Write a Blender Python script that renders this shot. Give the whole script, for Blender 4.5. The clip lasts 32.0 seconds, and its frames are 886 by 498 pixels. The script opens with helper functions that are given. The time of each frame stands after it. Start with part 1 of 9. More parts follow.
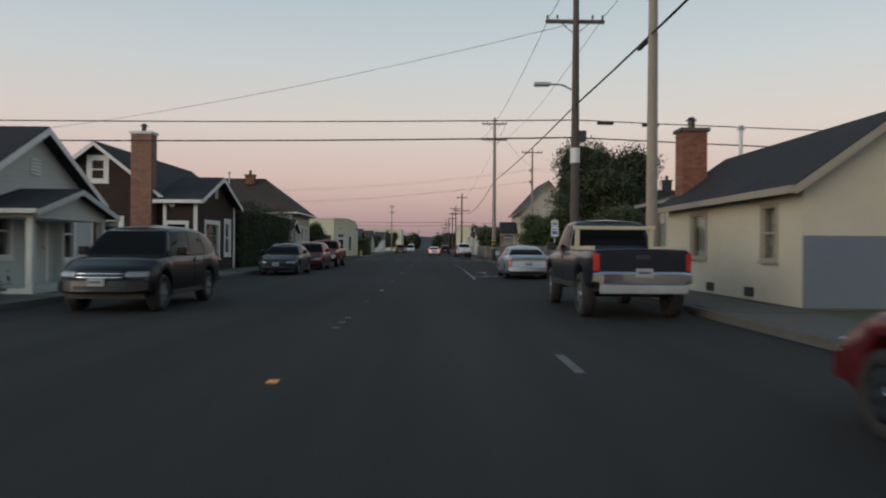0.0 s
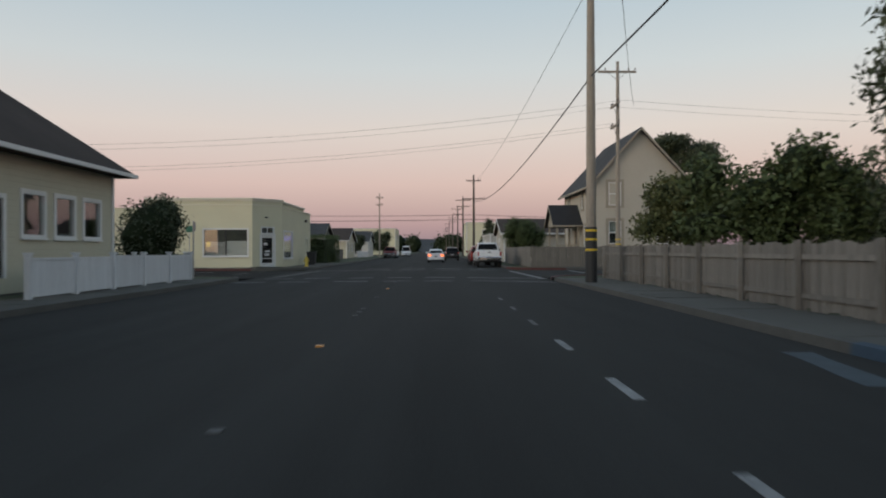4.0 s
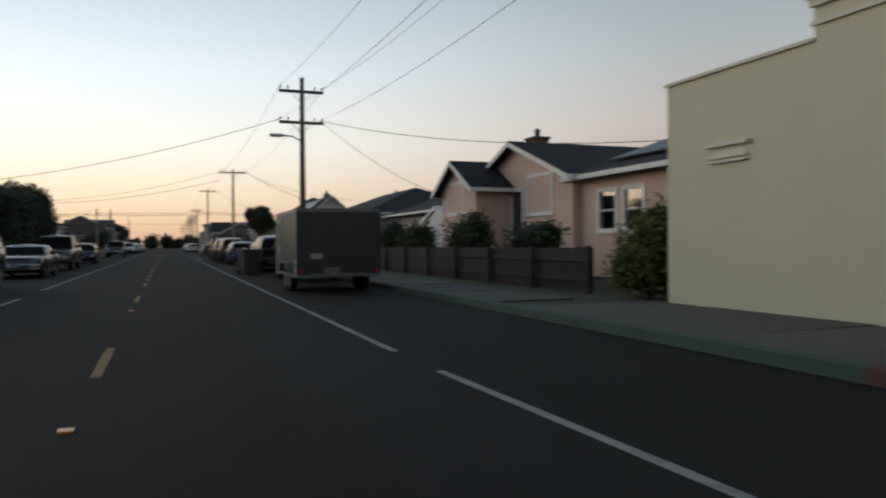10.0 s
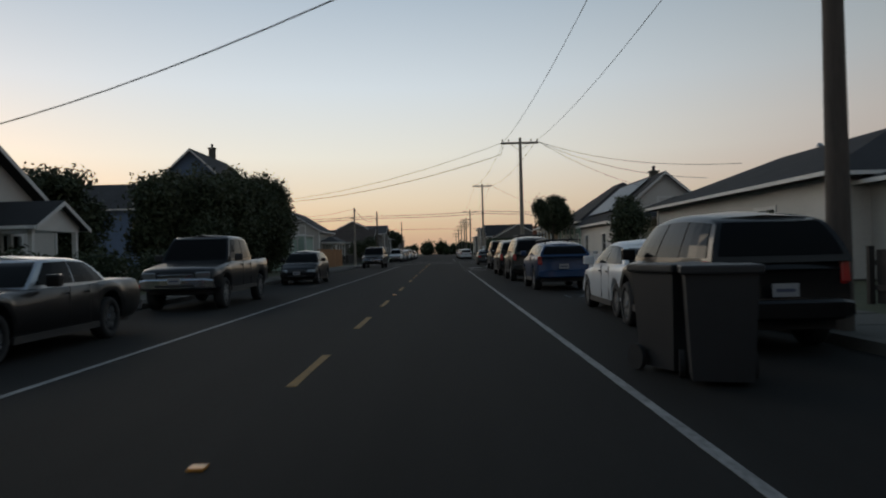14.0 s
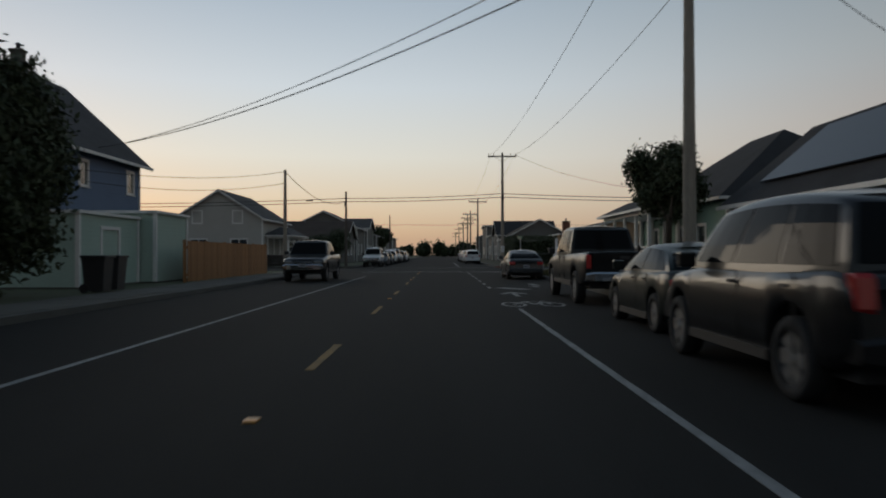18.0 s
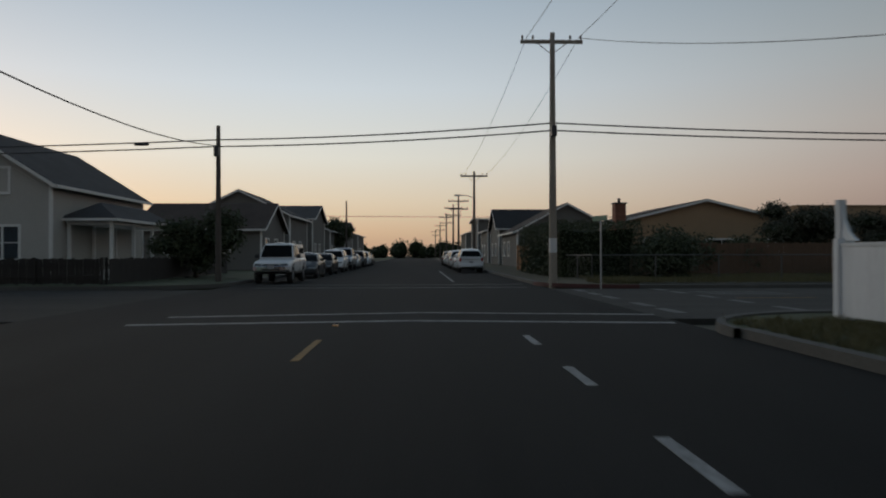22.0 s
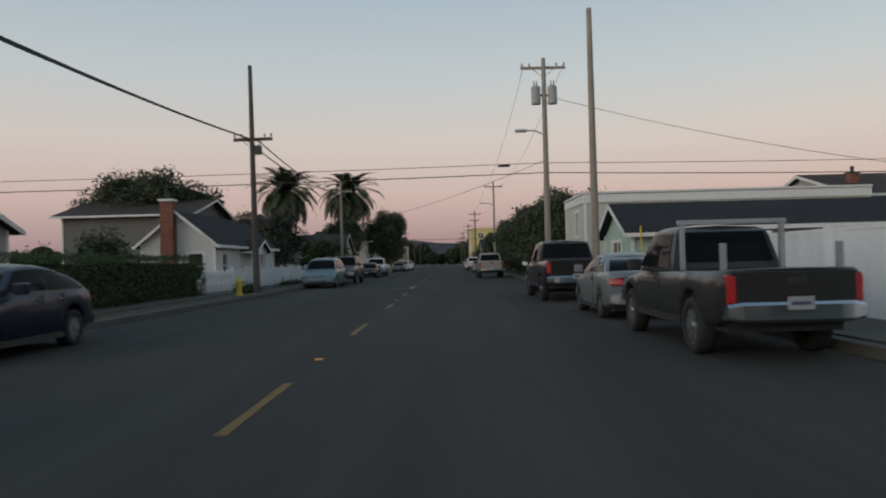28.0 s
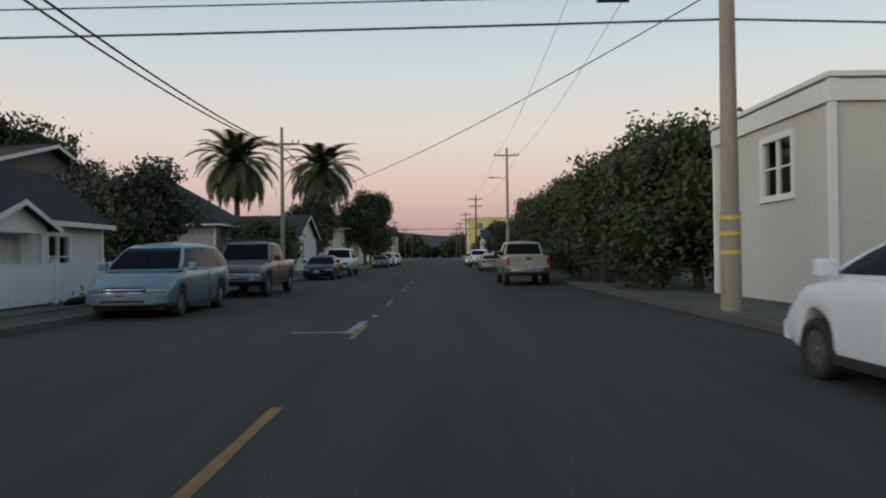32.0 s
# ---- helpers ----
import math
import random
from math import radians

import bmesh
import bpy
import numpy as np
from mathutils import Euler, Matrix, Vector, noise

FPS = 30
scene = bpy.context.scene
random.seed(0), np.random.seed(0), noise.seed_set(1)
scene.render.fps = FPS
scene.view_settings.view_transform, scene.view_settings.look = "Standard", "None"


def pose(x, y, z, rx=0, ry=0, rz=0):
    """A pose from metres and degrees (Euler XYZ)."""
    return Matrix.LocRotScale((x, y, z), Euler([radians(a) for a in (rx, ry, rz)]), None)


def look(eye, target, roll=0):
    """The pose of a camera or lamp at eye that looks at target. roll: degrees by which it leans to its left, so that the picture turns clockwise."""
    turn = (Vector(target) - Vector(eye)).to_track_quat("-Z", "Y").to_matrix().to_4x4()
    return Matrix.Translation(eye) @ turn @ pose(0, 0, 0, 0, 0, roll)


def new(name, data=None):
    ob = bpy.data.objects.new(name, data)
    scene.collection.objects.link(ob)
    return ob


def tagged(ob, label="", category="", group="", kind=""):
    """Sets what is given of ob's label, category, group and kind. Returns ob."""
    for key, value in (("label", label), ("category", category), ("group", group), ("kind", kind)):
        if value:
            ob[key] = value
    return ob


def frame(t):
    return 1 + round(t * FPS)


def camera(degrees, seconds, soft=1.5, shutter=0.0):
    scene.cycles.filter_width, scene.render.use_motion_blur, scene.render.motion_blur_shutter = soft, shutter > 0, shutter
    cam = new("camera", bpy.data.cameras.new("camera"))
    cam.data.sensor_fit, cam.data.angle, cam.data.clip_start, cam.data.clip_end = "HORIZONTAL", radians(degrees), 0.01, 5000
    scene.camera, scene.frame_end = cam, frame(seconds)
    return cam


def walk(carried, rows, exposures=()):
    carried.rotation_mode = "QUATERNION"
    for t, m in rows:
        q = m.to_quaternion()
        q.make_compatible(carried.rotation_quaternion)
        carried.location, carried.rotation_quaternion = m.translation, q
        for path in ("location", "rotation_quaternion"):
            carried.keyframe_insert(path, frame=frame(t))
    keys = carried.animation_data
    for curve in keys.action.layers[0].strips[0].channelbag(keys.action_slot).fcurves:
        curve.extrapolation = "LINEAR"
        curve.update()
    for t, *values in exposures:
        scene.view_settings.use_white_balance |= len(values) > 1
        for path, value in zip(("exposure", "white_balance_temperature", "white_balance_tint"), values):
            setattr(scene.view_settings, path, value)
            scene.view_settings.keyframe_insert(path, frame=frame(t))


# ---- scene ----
cam = camera(62.4, 32.0, soft=2.0, shutter=0.4)
# seconds, eye, target, roll
PATH = [
    (0, (-30.866, 36.311, 1.223), (-30.722, 46.310, 1.205), 0.42),
    (0.5, (-30.817, 41.179, 1.219), (-30.683, 51.178, 1.161), 0.18),
    (1, (-30.864, 46.010, 1.221), (-30.702, 56.008, 1.138), 0.01),
    (1.5, (-30.907, 50.899, 1.227), (-30.738, 60.897, 1.139), -0.34),
    (2, (-30.886, 56.340, 1.226), (-30.704, 66.338, 1.157), -0.55),
    (2.5, (-30.734, 61.571, 1.220), (-30.566, 71.569, 1.170), -0.53),
    (3, (-30.766, 66.343, 1.220), (-30.600, 76.341, 1.182), -0.59),
    (3.5, (-30.810, 70.952, 1.227), (-30.664, 80.951, 1.216), -0.45),
    (5.5, (-30.929, 89.318, 1.207), (-30.791, 99.316, 1.304), 0.66),
    (6, (-30.997, 93.844, 1.200), (-30.860, 103.843, 1.313), 0.47),
    (6.5, (-30.990, 97.878, 1.229), (-30.883, 107.876, 1.353), 0.25),
    (7, (-31.188, 101.507, 1.224), (-31.409, 111.503, 1.389), -0.21),
    (7.5, (-31.977, 104.963, 1.224), (-33.478, 114.848, 1.435), -0.53),
    (8, (-33.188, 107.980, 1.226), (-36.445, 117.432, 1.451), 0.23),
    (8.5, (-34.914, 110.541, 1.244), (-40.200, 119.029, 1.332), 0.36),
    (9, (-37.163, 112.653, 1.231), (-44.349, 119.606, 1.323), -0.21),
    (9.5, (-39.634, 113.943, 1.208), (-48.203, 119.097, 1.077), -0.71),
    (10, (-41.774, 114.713, 1.210), (-51.127, 118.252, 1.142), -0.41),
    (10.5, (-43.973, 115.234, 1.222), (-53.749, 117.329, 1.032), -0.80),
    (11, (-46.527, 115.570, 1.246), (-56.457, 116.753, 1.163), -1.86),
    (11.5, (-49.076, 115.631, 1.223), (-59.055, 116.259, 1.067), -1.79),
    (12, (-51.819, 115.795, 1.235), (-61.816, 115.952, 1.032), -2.72),
    (12.5, (-55.19, 115.627, 1.216), (-65.189, 115.692, 1.123), -2.51),
    (13, (-59.13, 115.656, 1.229), (-69.13, 115.639, 1.245), -2.13),
    (13.5, (-63.0, 115.586, 1.222), (-73.0, 115.555, 1.266), -1.68),
    (15.5, (-73.314, 115.515, 1.249), (-83.314, 115.586, 1.277), -0.91),
    (16, (-77.913, 115.510, 1.223), (-87.913, 115.573, 1.224), -1.07),
    (16.5, (-82.449, 115.468, 1.221), (-92.448, 115.523, 1.284), -0.65),
    (17, (-86.977, 115.476, 1.213), (-96.976, 115.530, 1.267), -0.38),
    (17.5, (-91.555, 115.464, 1.220), (-101.555, 115.498, 1.271), -0.26),
    (18, (-96.090, 115.436, 1.190), (-106.090, 115.469, 1.255), -0.09),
    (18.5, (-100.686, 115.414, 1.217), (-110.686, 115.449, 1.324), 0.46),
    (19, (-105.204, 115.358, 1.192), (-115.203, 115.430, 1.316), 0.59),
    (19.5, (-109.663, 115.357, 1.218), (-119.661, 115.461, 1.347), 0.51),
    (20, (-113.953, 115.352, 1.218), (-123.951, 115.497, 1.357), 0.67),
    (20.5, (-117.964, 115.423, 1.220), (-127.961, 115.619, 1.358), 0.70),
    (21, (-122.015, 115.491, 1.201), (-132.012, 115.733, 1.334), 0.22),
    (21.5, (-125.883, 115.497, 1.215), (-135.879, 115.793, 1.320), 0.18),
    (22, (-129.915, 115.518, 1.221), (-139.909, 115.856, 1.301), -0.11),
    (22.5, (-133.434, 115.698, 1.219), (-143.428, 116.043, 1.268), 0.35),
    (23, (-136.791, 115.882, 1.215), (-146.781, 116.329, 1.254), 0.87),
    (23.5, (-139.740, 116.261, 1.217), (-149.666, 117.477, 1.251), 0.70),
    (24, (-142.124, 116.874, 1.217), (-151.758, 119.554, 1.231), 0.77),
    (24.5, (-144.027, 117.909, 1.223), (-152.831, 122.649, 1.075), 0.92),
    (25, (-145.571, 119.249, 1.214), (-152.940, 126.007, 1.390), 0.03),
    (25.5, (-146.712, 120.912, 1.184), (-152.306, 129.191, 1.595), -1.46),
    (26, (-147.570, 123.050, 1.207), (-151.282, 132.332, 1.450), -1.16),
    (26.5, (-148.082, 125.517, 1.245), (-150.305, 135.263, 1.489), -0.87),
    (28.5, (-148.480, 136.746, 1.210), (-148.354, 146.744, 1.376), -1.26),
    (29, (-148.478, 139.933, 1.236), (-148.287, 149.930, 1.378), -0.87),
    (29.5, (-148.530, 142.950, 1.220), (-148.323, 152.947, 1.355), -0.72),
    (30, (-148.587, 145.928, 1.222), (-148.399, 155.925, 1.347), -0.68),
    (30.5, (-148.681, 148.889, 1.210), (-148.519, 158.887, 1.306), -0.68),
    (31, (-148.713, 151.868, 1.211), (-148.587, 161.866, 1.325), -0.68),
    (31.5, (-148.750, 154.536, 1.217), (-148.670, 164.535, 1.343), -0.66),
    (32, (-148.783, 157.119, 1.247), (-148.743, 167.118, 1.335), -0.74),
]
EXPOSURE = [(0, 0.05), (3.0, 0.17), (6.0, 0.03), (8.0, 0.06), (9.0, 0.0), (10.0, -0.34), (13, -0.7), (16, -0.9), (23, -0.9), (24, -0.72), (25, -0.22), (26, -0.04), (28, -0.06), (30, 0.04), (31, 0.15), (32, 0.2)]
walk(cam, [(t, look(eye, target, roll)) for t, eye, target, roll in PATH], EXPOSURE)


# ---- sky and light ----
world = bpy.data.worlds.new("evening_sky")
scene.world = world
world.use_nodes = True
wt = world.node_tree
wt.nodes.clear()
w_out = wt.nodes.new("ShaderNodeOutputWorld")
w_bg = wt.nodes.new("ShaderNodeBackground")
w_bg.inputs["Strength"].default_value = 1.0
SUN_YAW = 128.0
SUN_UP = 1.5
w_co = wt.nodes.new("ShaderNodeTexCoord")
w_norm = wt.nodes.new("ShaderNodeVectorMath")
w_norm.operation = "NORMALIZE"
wt.links.new(w_co.outputs["Generated"], w_norm.inputs[0])
w_sep = wt.nodes.new("ShaderNodeSeparateXYZ")
wt.links.new(w_norm.outputs["Vector"], w_sep.inputs[0])


def sky_ramp(rows):
    r = wt.nodes.new("ShaderNodeValToRGB")
    e = r.color_ramp.elements
    for i, (pos, col) in enumerate(rows):
        el = e[i] if i < 2 else e.new(pos)
        el.position, el.color = pos, (*col, 1)
    wt.links.new(w_sep.outputs["Z"], r.inputs["Fac"])
    return r.outputs["Color"]


# the glow over the set sun, and the rosy band away from it; positions are the sine of the height
glow = sky_ramp([(0.0, (0.768, 0.539, 0.39)), (0.03, (1.015, 0.759, 0.532)), (0.07, (1.18, 1.006, 0.781)), (0.13, (1.234, 1.225, 1.125)), (0.22, (1.04, 1.155, 1.25)), (0.36, (0.615, 0.765, 0.93)), (0.7, (0.263, 0.361, 0.499)), (1.0, (0.164, 0.244, 0.387))])
rose = sky_ramp([(0.0, (0.232, 0.19, 0.226)), (0.035, (0.37, 0.262, 0.29)), (0.09, (0.555, 0.408, 0.395)), (0.16, (0.605, 0.528, 0.497)), (0.24, (0.515, 0.545, 0.556)), (0.36, (0.365, 0.458, 0.523)), (0.7, (0.212, 0.3, 0.392)), (1.0, (0.125, 0.19, 0.281))])
w_dir = wt.nodes.new("ShaderNodeVectorMath")
w_dir.operation = "DOT_PRODUCT"
w_dir.inputs[1].default_value = (-math.sin(radians(SUN_YAW)), math.cos(radians(SUN_YAW)), 0)
wt.links.new(w_norm.outputs["Vector"], w_dir.inputs[0])
w_side = wt.nodes.new("ShaderNodeMapRange")
w_side.interpolation_type = "SMOOTHSTEP"
w_side.inputs["From Min"].default_value, w_side.inputs["From Max"].default_value = 0.1, 0.92
wt.links.new(w_dir.outputs["Value"], w_side.inputs["Value"])
w_mix = wt.nodes.new("ShaderNodeMixRGB")
wt.links.new(w_side.outputs["Result"], w_mix.inputs["Fac"])
wt.links.new(rose, w_mix.inputs["Color1"])
wt.links.new(glow, w_mix.inputs["Color2"])
w_sky = wt.nodes.new("ShaderNodeTexSky")
w_sky.sky_type, w_sky.sun_disc = "NISHITA", False
w_sky.sun_elevation, w_sky.sun_rotation = radians(SUN_UP), radians(-SUN_YAW)
w_add = wt.nodes.new("ShaderNodeMixRGB")
w_add.blend_type = "ADD"
w_add.inputs["Fac"].default_value = 0.05
wt.links.new(w_mix.outputs["Color"], w_add.inputs["Color1"])
wt.links.new(w_sky.outputs["Color"], w_add.inputs["Color2"])
wt.links.new(w_add.outputs["Color"], w_bg.inputs["Color"])
wt.links.new(w_bg.outputs["Background"], w_out.inputs["Surface"])
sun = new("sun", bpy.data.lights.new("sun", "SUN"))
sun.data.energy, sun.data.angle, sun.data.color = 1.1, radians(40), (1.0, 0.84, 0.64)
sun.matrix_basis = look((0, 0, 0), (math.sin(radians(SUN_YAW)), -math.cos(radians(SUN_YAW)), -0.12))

# ---- materials ----
def shader(name):
    m = bpy.data.materials.new(name)
    m.use_nodes = True
    nt = m.node_tree
    return m, nt, nt.nodes["Principled BSDF"]


def node(nt, kind, **values):
    n = nt.nodes.new(kind)
    for key, value in values.items():
        n.inputs[key.replace("_", " ")].default_value = value
    return n


def coords(nt, scale=(1, 1, 1)):
    tc = nt.nodes.new("ShaderNodeTexCoord")
    mp = nt.nodes.new("ShaderNodeMapping")
    mp.inputs["Scale"].default_value = scale
    nt.links.new(tc.outputs["Object"], mp.inputs["Vector"])
    return mp.outputs["Vector"]


def mottled(name, color, rough=0.8, grain=30.0, patch=0.6, amount=0.25, bump=0.15, metal=0.0, stretch=(1, 1, 1), spread=0.0, dirt=None, coat=0.0, streak=None):
    """A surface with fine grain, wide stains and a little relief."""
    m, nt, b = shader(name)
    v = coords(nt, stretch)
    fine = node(nt, "ShaderNodeTexNoise", Scale=grain, Detail=4.0)
    wide = node(nt, "ShaderNodeTexNoise", Scale=patch, Detail=5.0, Roughness=0.65)
    nt.links.new(v, fine.inputs["Vector"])
    nt.links.new(coords(nt, streak) if streak else v, wide.inputs["Vector"])
    add = nt.nodes.new("ShaderNodeMath")
    add.operation = "MULTIPLY_ADD"
    add.inputs[1].default_value = 0.45
    nt.links.new(fine.outputs["Fac"], add.inputs[0])
    half = nt.nodes.new("ShaderNodeMath")
    half.operation = "MULTIPLY"
    half.inputs[1].default_value = 0.55
    nt.links.new(wide.outputs["Fac"], half.inputs[0])
    nt.links.new(half.outputs[0], add.inputs[2])
    ramp = nt.nodes.new("ShaderNodeValToRGB")
    lo = dirt if dirt else tuple(c * (1 - amount) for c in color)
    hi = tuple(min(1.0, c * (1 + amount)) for c in color)
    ramp.color_ramp.elements[0].position, ramp.color_ramp.elements[0].color = 0.3, (*lo, 1)
    ramp.color_ramp.elements[1].position, ramp.color_ramp.elements[1].color = 0.7, (*hi, 1)
    nt.links.new(add.outputs[0], ramp.inputs["Fac"])
    out = ramp.outputs["Color"]
    if spread:
        info = nt.nodes.new("ShaderNodeObjectInfo")
        hsv = nt.nodes.new("ShaderNodeHueSaturation")
        rng = node(nt, "ShaderNodeMapRange", To_Min=1 - spread, To_Max=1 + spread)
        nt.links.new(info.outputs["Random"], rng.inputs["Value"])
        nt.links.new(rng.outputs["Result"], hsv.inputs["Value"])
        nt.links.new(out, hsv.inputs["Color"])
        out = hsv.outputs["Color"]
    nt.links.new(out, b.inputs["Base Color"])
    b.inputs["Roughness"].default_value = rough
    b.inputs["Metallic"].default_value = metal
    b.inputs["Coat Weight"].default_value = coat
    if bump:
        bp = node(nt, "ShaderNodeBump", Strength=bump, Distance=0.02)
        nt.links.new(fine.outputs["Fac"], bp.inputs["Height"])
        nt.links.new(bp.outputs["Normal"], b.inputs["Normal"])
    return m


def plain(name, color, rough=0.5, metal=0.0, coat=0.0, glow=None, power=0.0):
    m, nt, b = shader(name)
    b.inputs["Base Color"].default_value = (*color, 1)
    b.inputs["Roughness"].default_value = rough
    b.inputs["Metallic"].default_value = metal
    b.inputs["Coat Weight"].default_value = coat
    if glow:
        b.inputs["Emission Color"].default_value = (*glow, 1)
        b.inputs["Emission Strength"].default_value = power
    return m


def paint(name, color, metal=0.3, rough=0.4):
    m = mottled(name, color, rough, grain=60, patch=1.2, amount=0.10, bump=0.0, metal=metal, coat=0.4)
    b = m.node_tree.nodes["Principled BSDF"]
    b.inputs["Coat Roughness"].default_value = 0.05
    b.inputs["Specular IOR Level"].default_value = 0.15
    return m


def banded(name, color, pitch, rough=0.85, amount=0.18, depth=0.02, columns=0.0):
    """Lapped siding or shingle rows: a saw-tooth relief going up, with grain and stains."""
    m = mottled(name, color, rough, grain=18, patch=0.5, amount=amount, bump=0.0)
    nt = m.node_tree
    b = nt.nodes["Principled BSDF"]
    tc = nt.nodes.new("ShaderNodeTexCoord")
    sep = nt.nodes.new("ShaderNodeSeparateXYZ")
    nt.links.new(tc.outputs["Object"], sep.inputs[0])
    mul = nt.nodes.new("ShaderNodeMath")
    mul.operation, mul.inputs[1].default_value = "MULTIPLY", 1.0 / pitch
    nt.links.new(sep.outputs["Z"], mul.inputs[0])
    fr = nt.nodes.new("ShaderNodeMath")
    fr.operation = "FRACT"
    nt.links.new(mul.outputs[0], fr.inputs[0])
    inv = nt.nodes.new("ShaderNodeMath")
    inv.operation, inv.inputs[0].default_value = "SUBTRACT", 1.0
    nt.links.new(fr.outputs[0], inv.inputs[1])
    bp = node(nt, "ShaderNodeBump", Strength=0.7, Distance=depth)
    nt.links.new(inv.outputs[0], bp.inputs["Height"])
    nt.links.new(bp.outputs["Normal"], b.inputs["Normal"])
    b.inputs["Specular IOR Level"].default_value = 0.2
    return m


def leafy(name, color, spread=0.35):
    m, nt, b = shader(name)
    geo = nt.nodes.new("ShaderNodeNewGeometry")
    ramp = nt.nodes.new("ShaderNodeValToRGB")
    ramp.color_ramp.elements[0].color = (*(c * (1 - spread) for c in color), 1)
    ramp.color_ramp.elements[1].color = (*(c * (1 + spread) for c in color), 1)
    nt.links.new(geo.outputs["Random Per Island"], ramp.inputs["Fac"])
    nt.links.new(ramp.outputs["Color"], b.inputs["Base Color"])
    b.inputs["Roughness"].default_value = 0.65
    b.inputs["Specular IOR Level"].default_value = 0.3
    return m


def pane_glass(name, tint=(0.75, 0.8, 0.8), mirror=0.08):
    """Clear pane: a share of mirror that grows towards a glancing look."""
    m, nt, b = shader(name)
    nt.nodes.remove(b)
    out = nt.nodes["Material Output"]
    tr = nt.nodes.new("ShaderNodeBsdfTransparent")
    tr.inputs["Color"].default_value = (*tint, 1)
    gl = nt.nodes.new("ShaderNodeBsdfGlossy")
    gl.inputs["Roughness"].default_value = 0.02
    lw = node(nt, "ShaderNodeLayerWeight", Blend=0.5)
    steep = nt.nodes.new("ShaderNodeMath")
    steep.operation, steep.inputs[1].default_value = "POWER", 4.0
    nt.links.new(lw.outputs["Facing"], steep.inputs[0])
    share = nt.nodes.new("ShaderNodeMath")
    share.operation, share.inputs[1].default_value, share.inputs[2].default_value = "MULTIPLY_ADD", 1.0 - mirror, mirror
    nt.links.new(steep.outputs[0], share.inputs[0])
    mix = nt.nodes.new("ShaderNodeMixShader")
    nt.links.new(share.outputs[0], mix.inputs[0])
    nt.links.new(tr.outputs[0], mix.inputs[1])
    nt.links.new(gl.outputs[0], mix.inputs[2])
    nt.links.new(mix.outputs[0], out.inputs["Surface"])
    return m


ASPHALT = mottled("asphalt", (0.034, 0.0333, 0.031), 0.9, grain=45, patch=0.7, amount=0.45, bump=0.5, streak=(1, 0.05, 1))
ASPHALT_OLD = mottled("asphalt_old", (0.057, 0.055, 0.050), 0.9, grain=40, patch=0.7, amount=0.45, bump=0.5, streak=(1, 0.05, 1))
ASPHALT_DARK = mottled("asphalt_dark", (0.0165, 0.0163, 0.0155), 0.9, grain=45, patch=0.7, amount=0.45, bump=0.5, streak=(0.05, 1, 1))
for m in (ASPHALT, ASPHALT_OLD, ASPHALT_DARK):
    m.node_tree.nodes["Principled BSDF"].inputs["Specular IOR Level"].default_value = 0.15
MARK_WORN = mottled("marking_worn", (0.13, 0.13, 0.127), 0.85, grain=9, patch=2.0, amount=0.3, bump=0.1, dirt=(0.05, 0.05, 0.049))
MARK_CHIPPED = mottled("marking_chipped", (0.2, 0.2, 0.195), 0.85, grain=14, patch=5.0, amount=0.3, bump=0.1, dirt=(0.035, 0.035, 0.034))
CONCRETE = mottled("concrete", (0.082, 0.079, 0.068), 0.9, grain=35, patch=0.5, amount=0.25, bump=0.3, spread=0.12)
CURB_CONC = mottled("curb_concrete", (0.08, 0.077, 0.069), 0.9, grain=25, patch=0.7, amount=0.3, bump=0.3)
CURB_RED = mottled("curb_red", (0.075, 0.026, 0.022), 0.8, grain=25, patch=1.5, amount=0.35, bump=0.3)
CURB_BLUE = mottled("curb_blue", (0.03, 0.055, 0.085), 0.8, grain=25, patch=1.5, amount=0.35, bump=0.3)
CURB_GREEN = mottled("curb_green", (0.03, 0.065, 0.05), 0.8, grain=25, patch=1.5, amount=0.35, bump=0.3)
GROUND = mottled("dry_ground", (0.075, 0.07, 0.05), 0.95, grain=12, patch=0.08, amount=0.35, bump=0.4)
LAWN = mottled("lawn_soil", (0.05, 0.06, 0.028), 0.95, grain=20, patch=0.3, amount=0.4, bump=0.4)
DRYGRASS = mottled("dry_lawn", (0.062, 0.056, 0.032), 0.95, grain=20, patch=0.3, amount=0.4, bump=0.4)
MARK_WHITE = mottled("marking_white", (0.27, 0.27, 0.265), 0.8, grain=20, patch=3.0, amount=0.35, bump=0.1, dirt=(0.09, 0.09, 0.09))
MARK_YELLOW = mottled("marking_yellow", (0.24, 0.125, 0.022), 0.8, grain=20, patch=3.0, amount=0.35, bump=0.1, dirt=(0.11, 0.075, 0.03))
MARK_BLUE = mottled("marking_blue", (0.045, 0.062, 0.075), 0.8, grain=20, patch=2.0, amount=0.4, bump=0.1)
ORANGE = plain("amber_reflector", (0.7, 0.28, 0.03), 0.3)
WOOD_POLE = mottled("pole_wood", (0.27, 0.235, 0.195), 0.9, grain=10, patch=1.0, amount=0.35, bump=0.4, stretch=(6, 6, 0.5))
WOOD_POLE_DARK = mottled("pole_wood_dark", (0.085, 0.07, 0.06), 0.9, grain=10, patch=1.0, amount=0.35, bump=0.4, stretch=(6, 6, 0.5))
FENCE_WOOD = mottled("weathered_board", (0.17, 0.155, 0.135), 0.9, grain=8, patch=0.8, amount=0.35, bump=0.35, stretch=(8, 8, 0.6), spread=0.2)
FENCE_ORANGE = mottled("new_cedar_board", (0.33, 0.16, 0.065), 0.85, grain=8, patch=0.8, amount=0.3, bump=0.3, stretch=(8, 8, 0.6), spread=0.15)
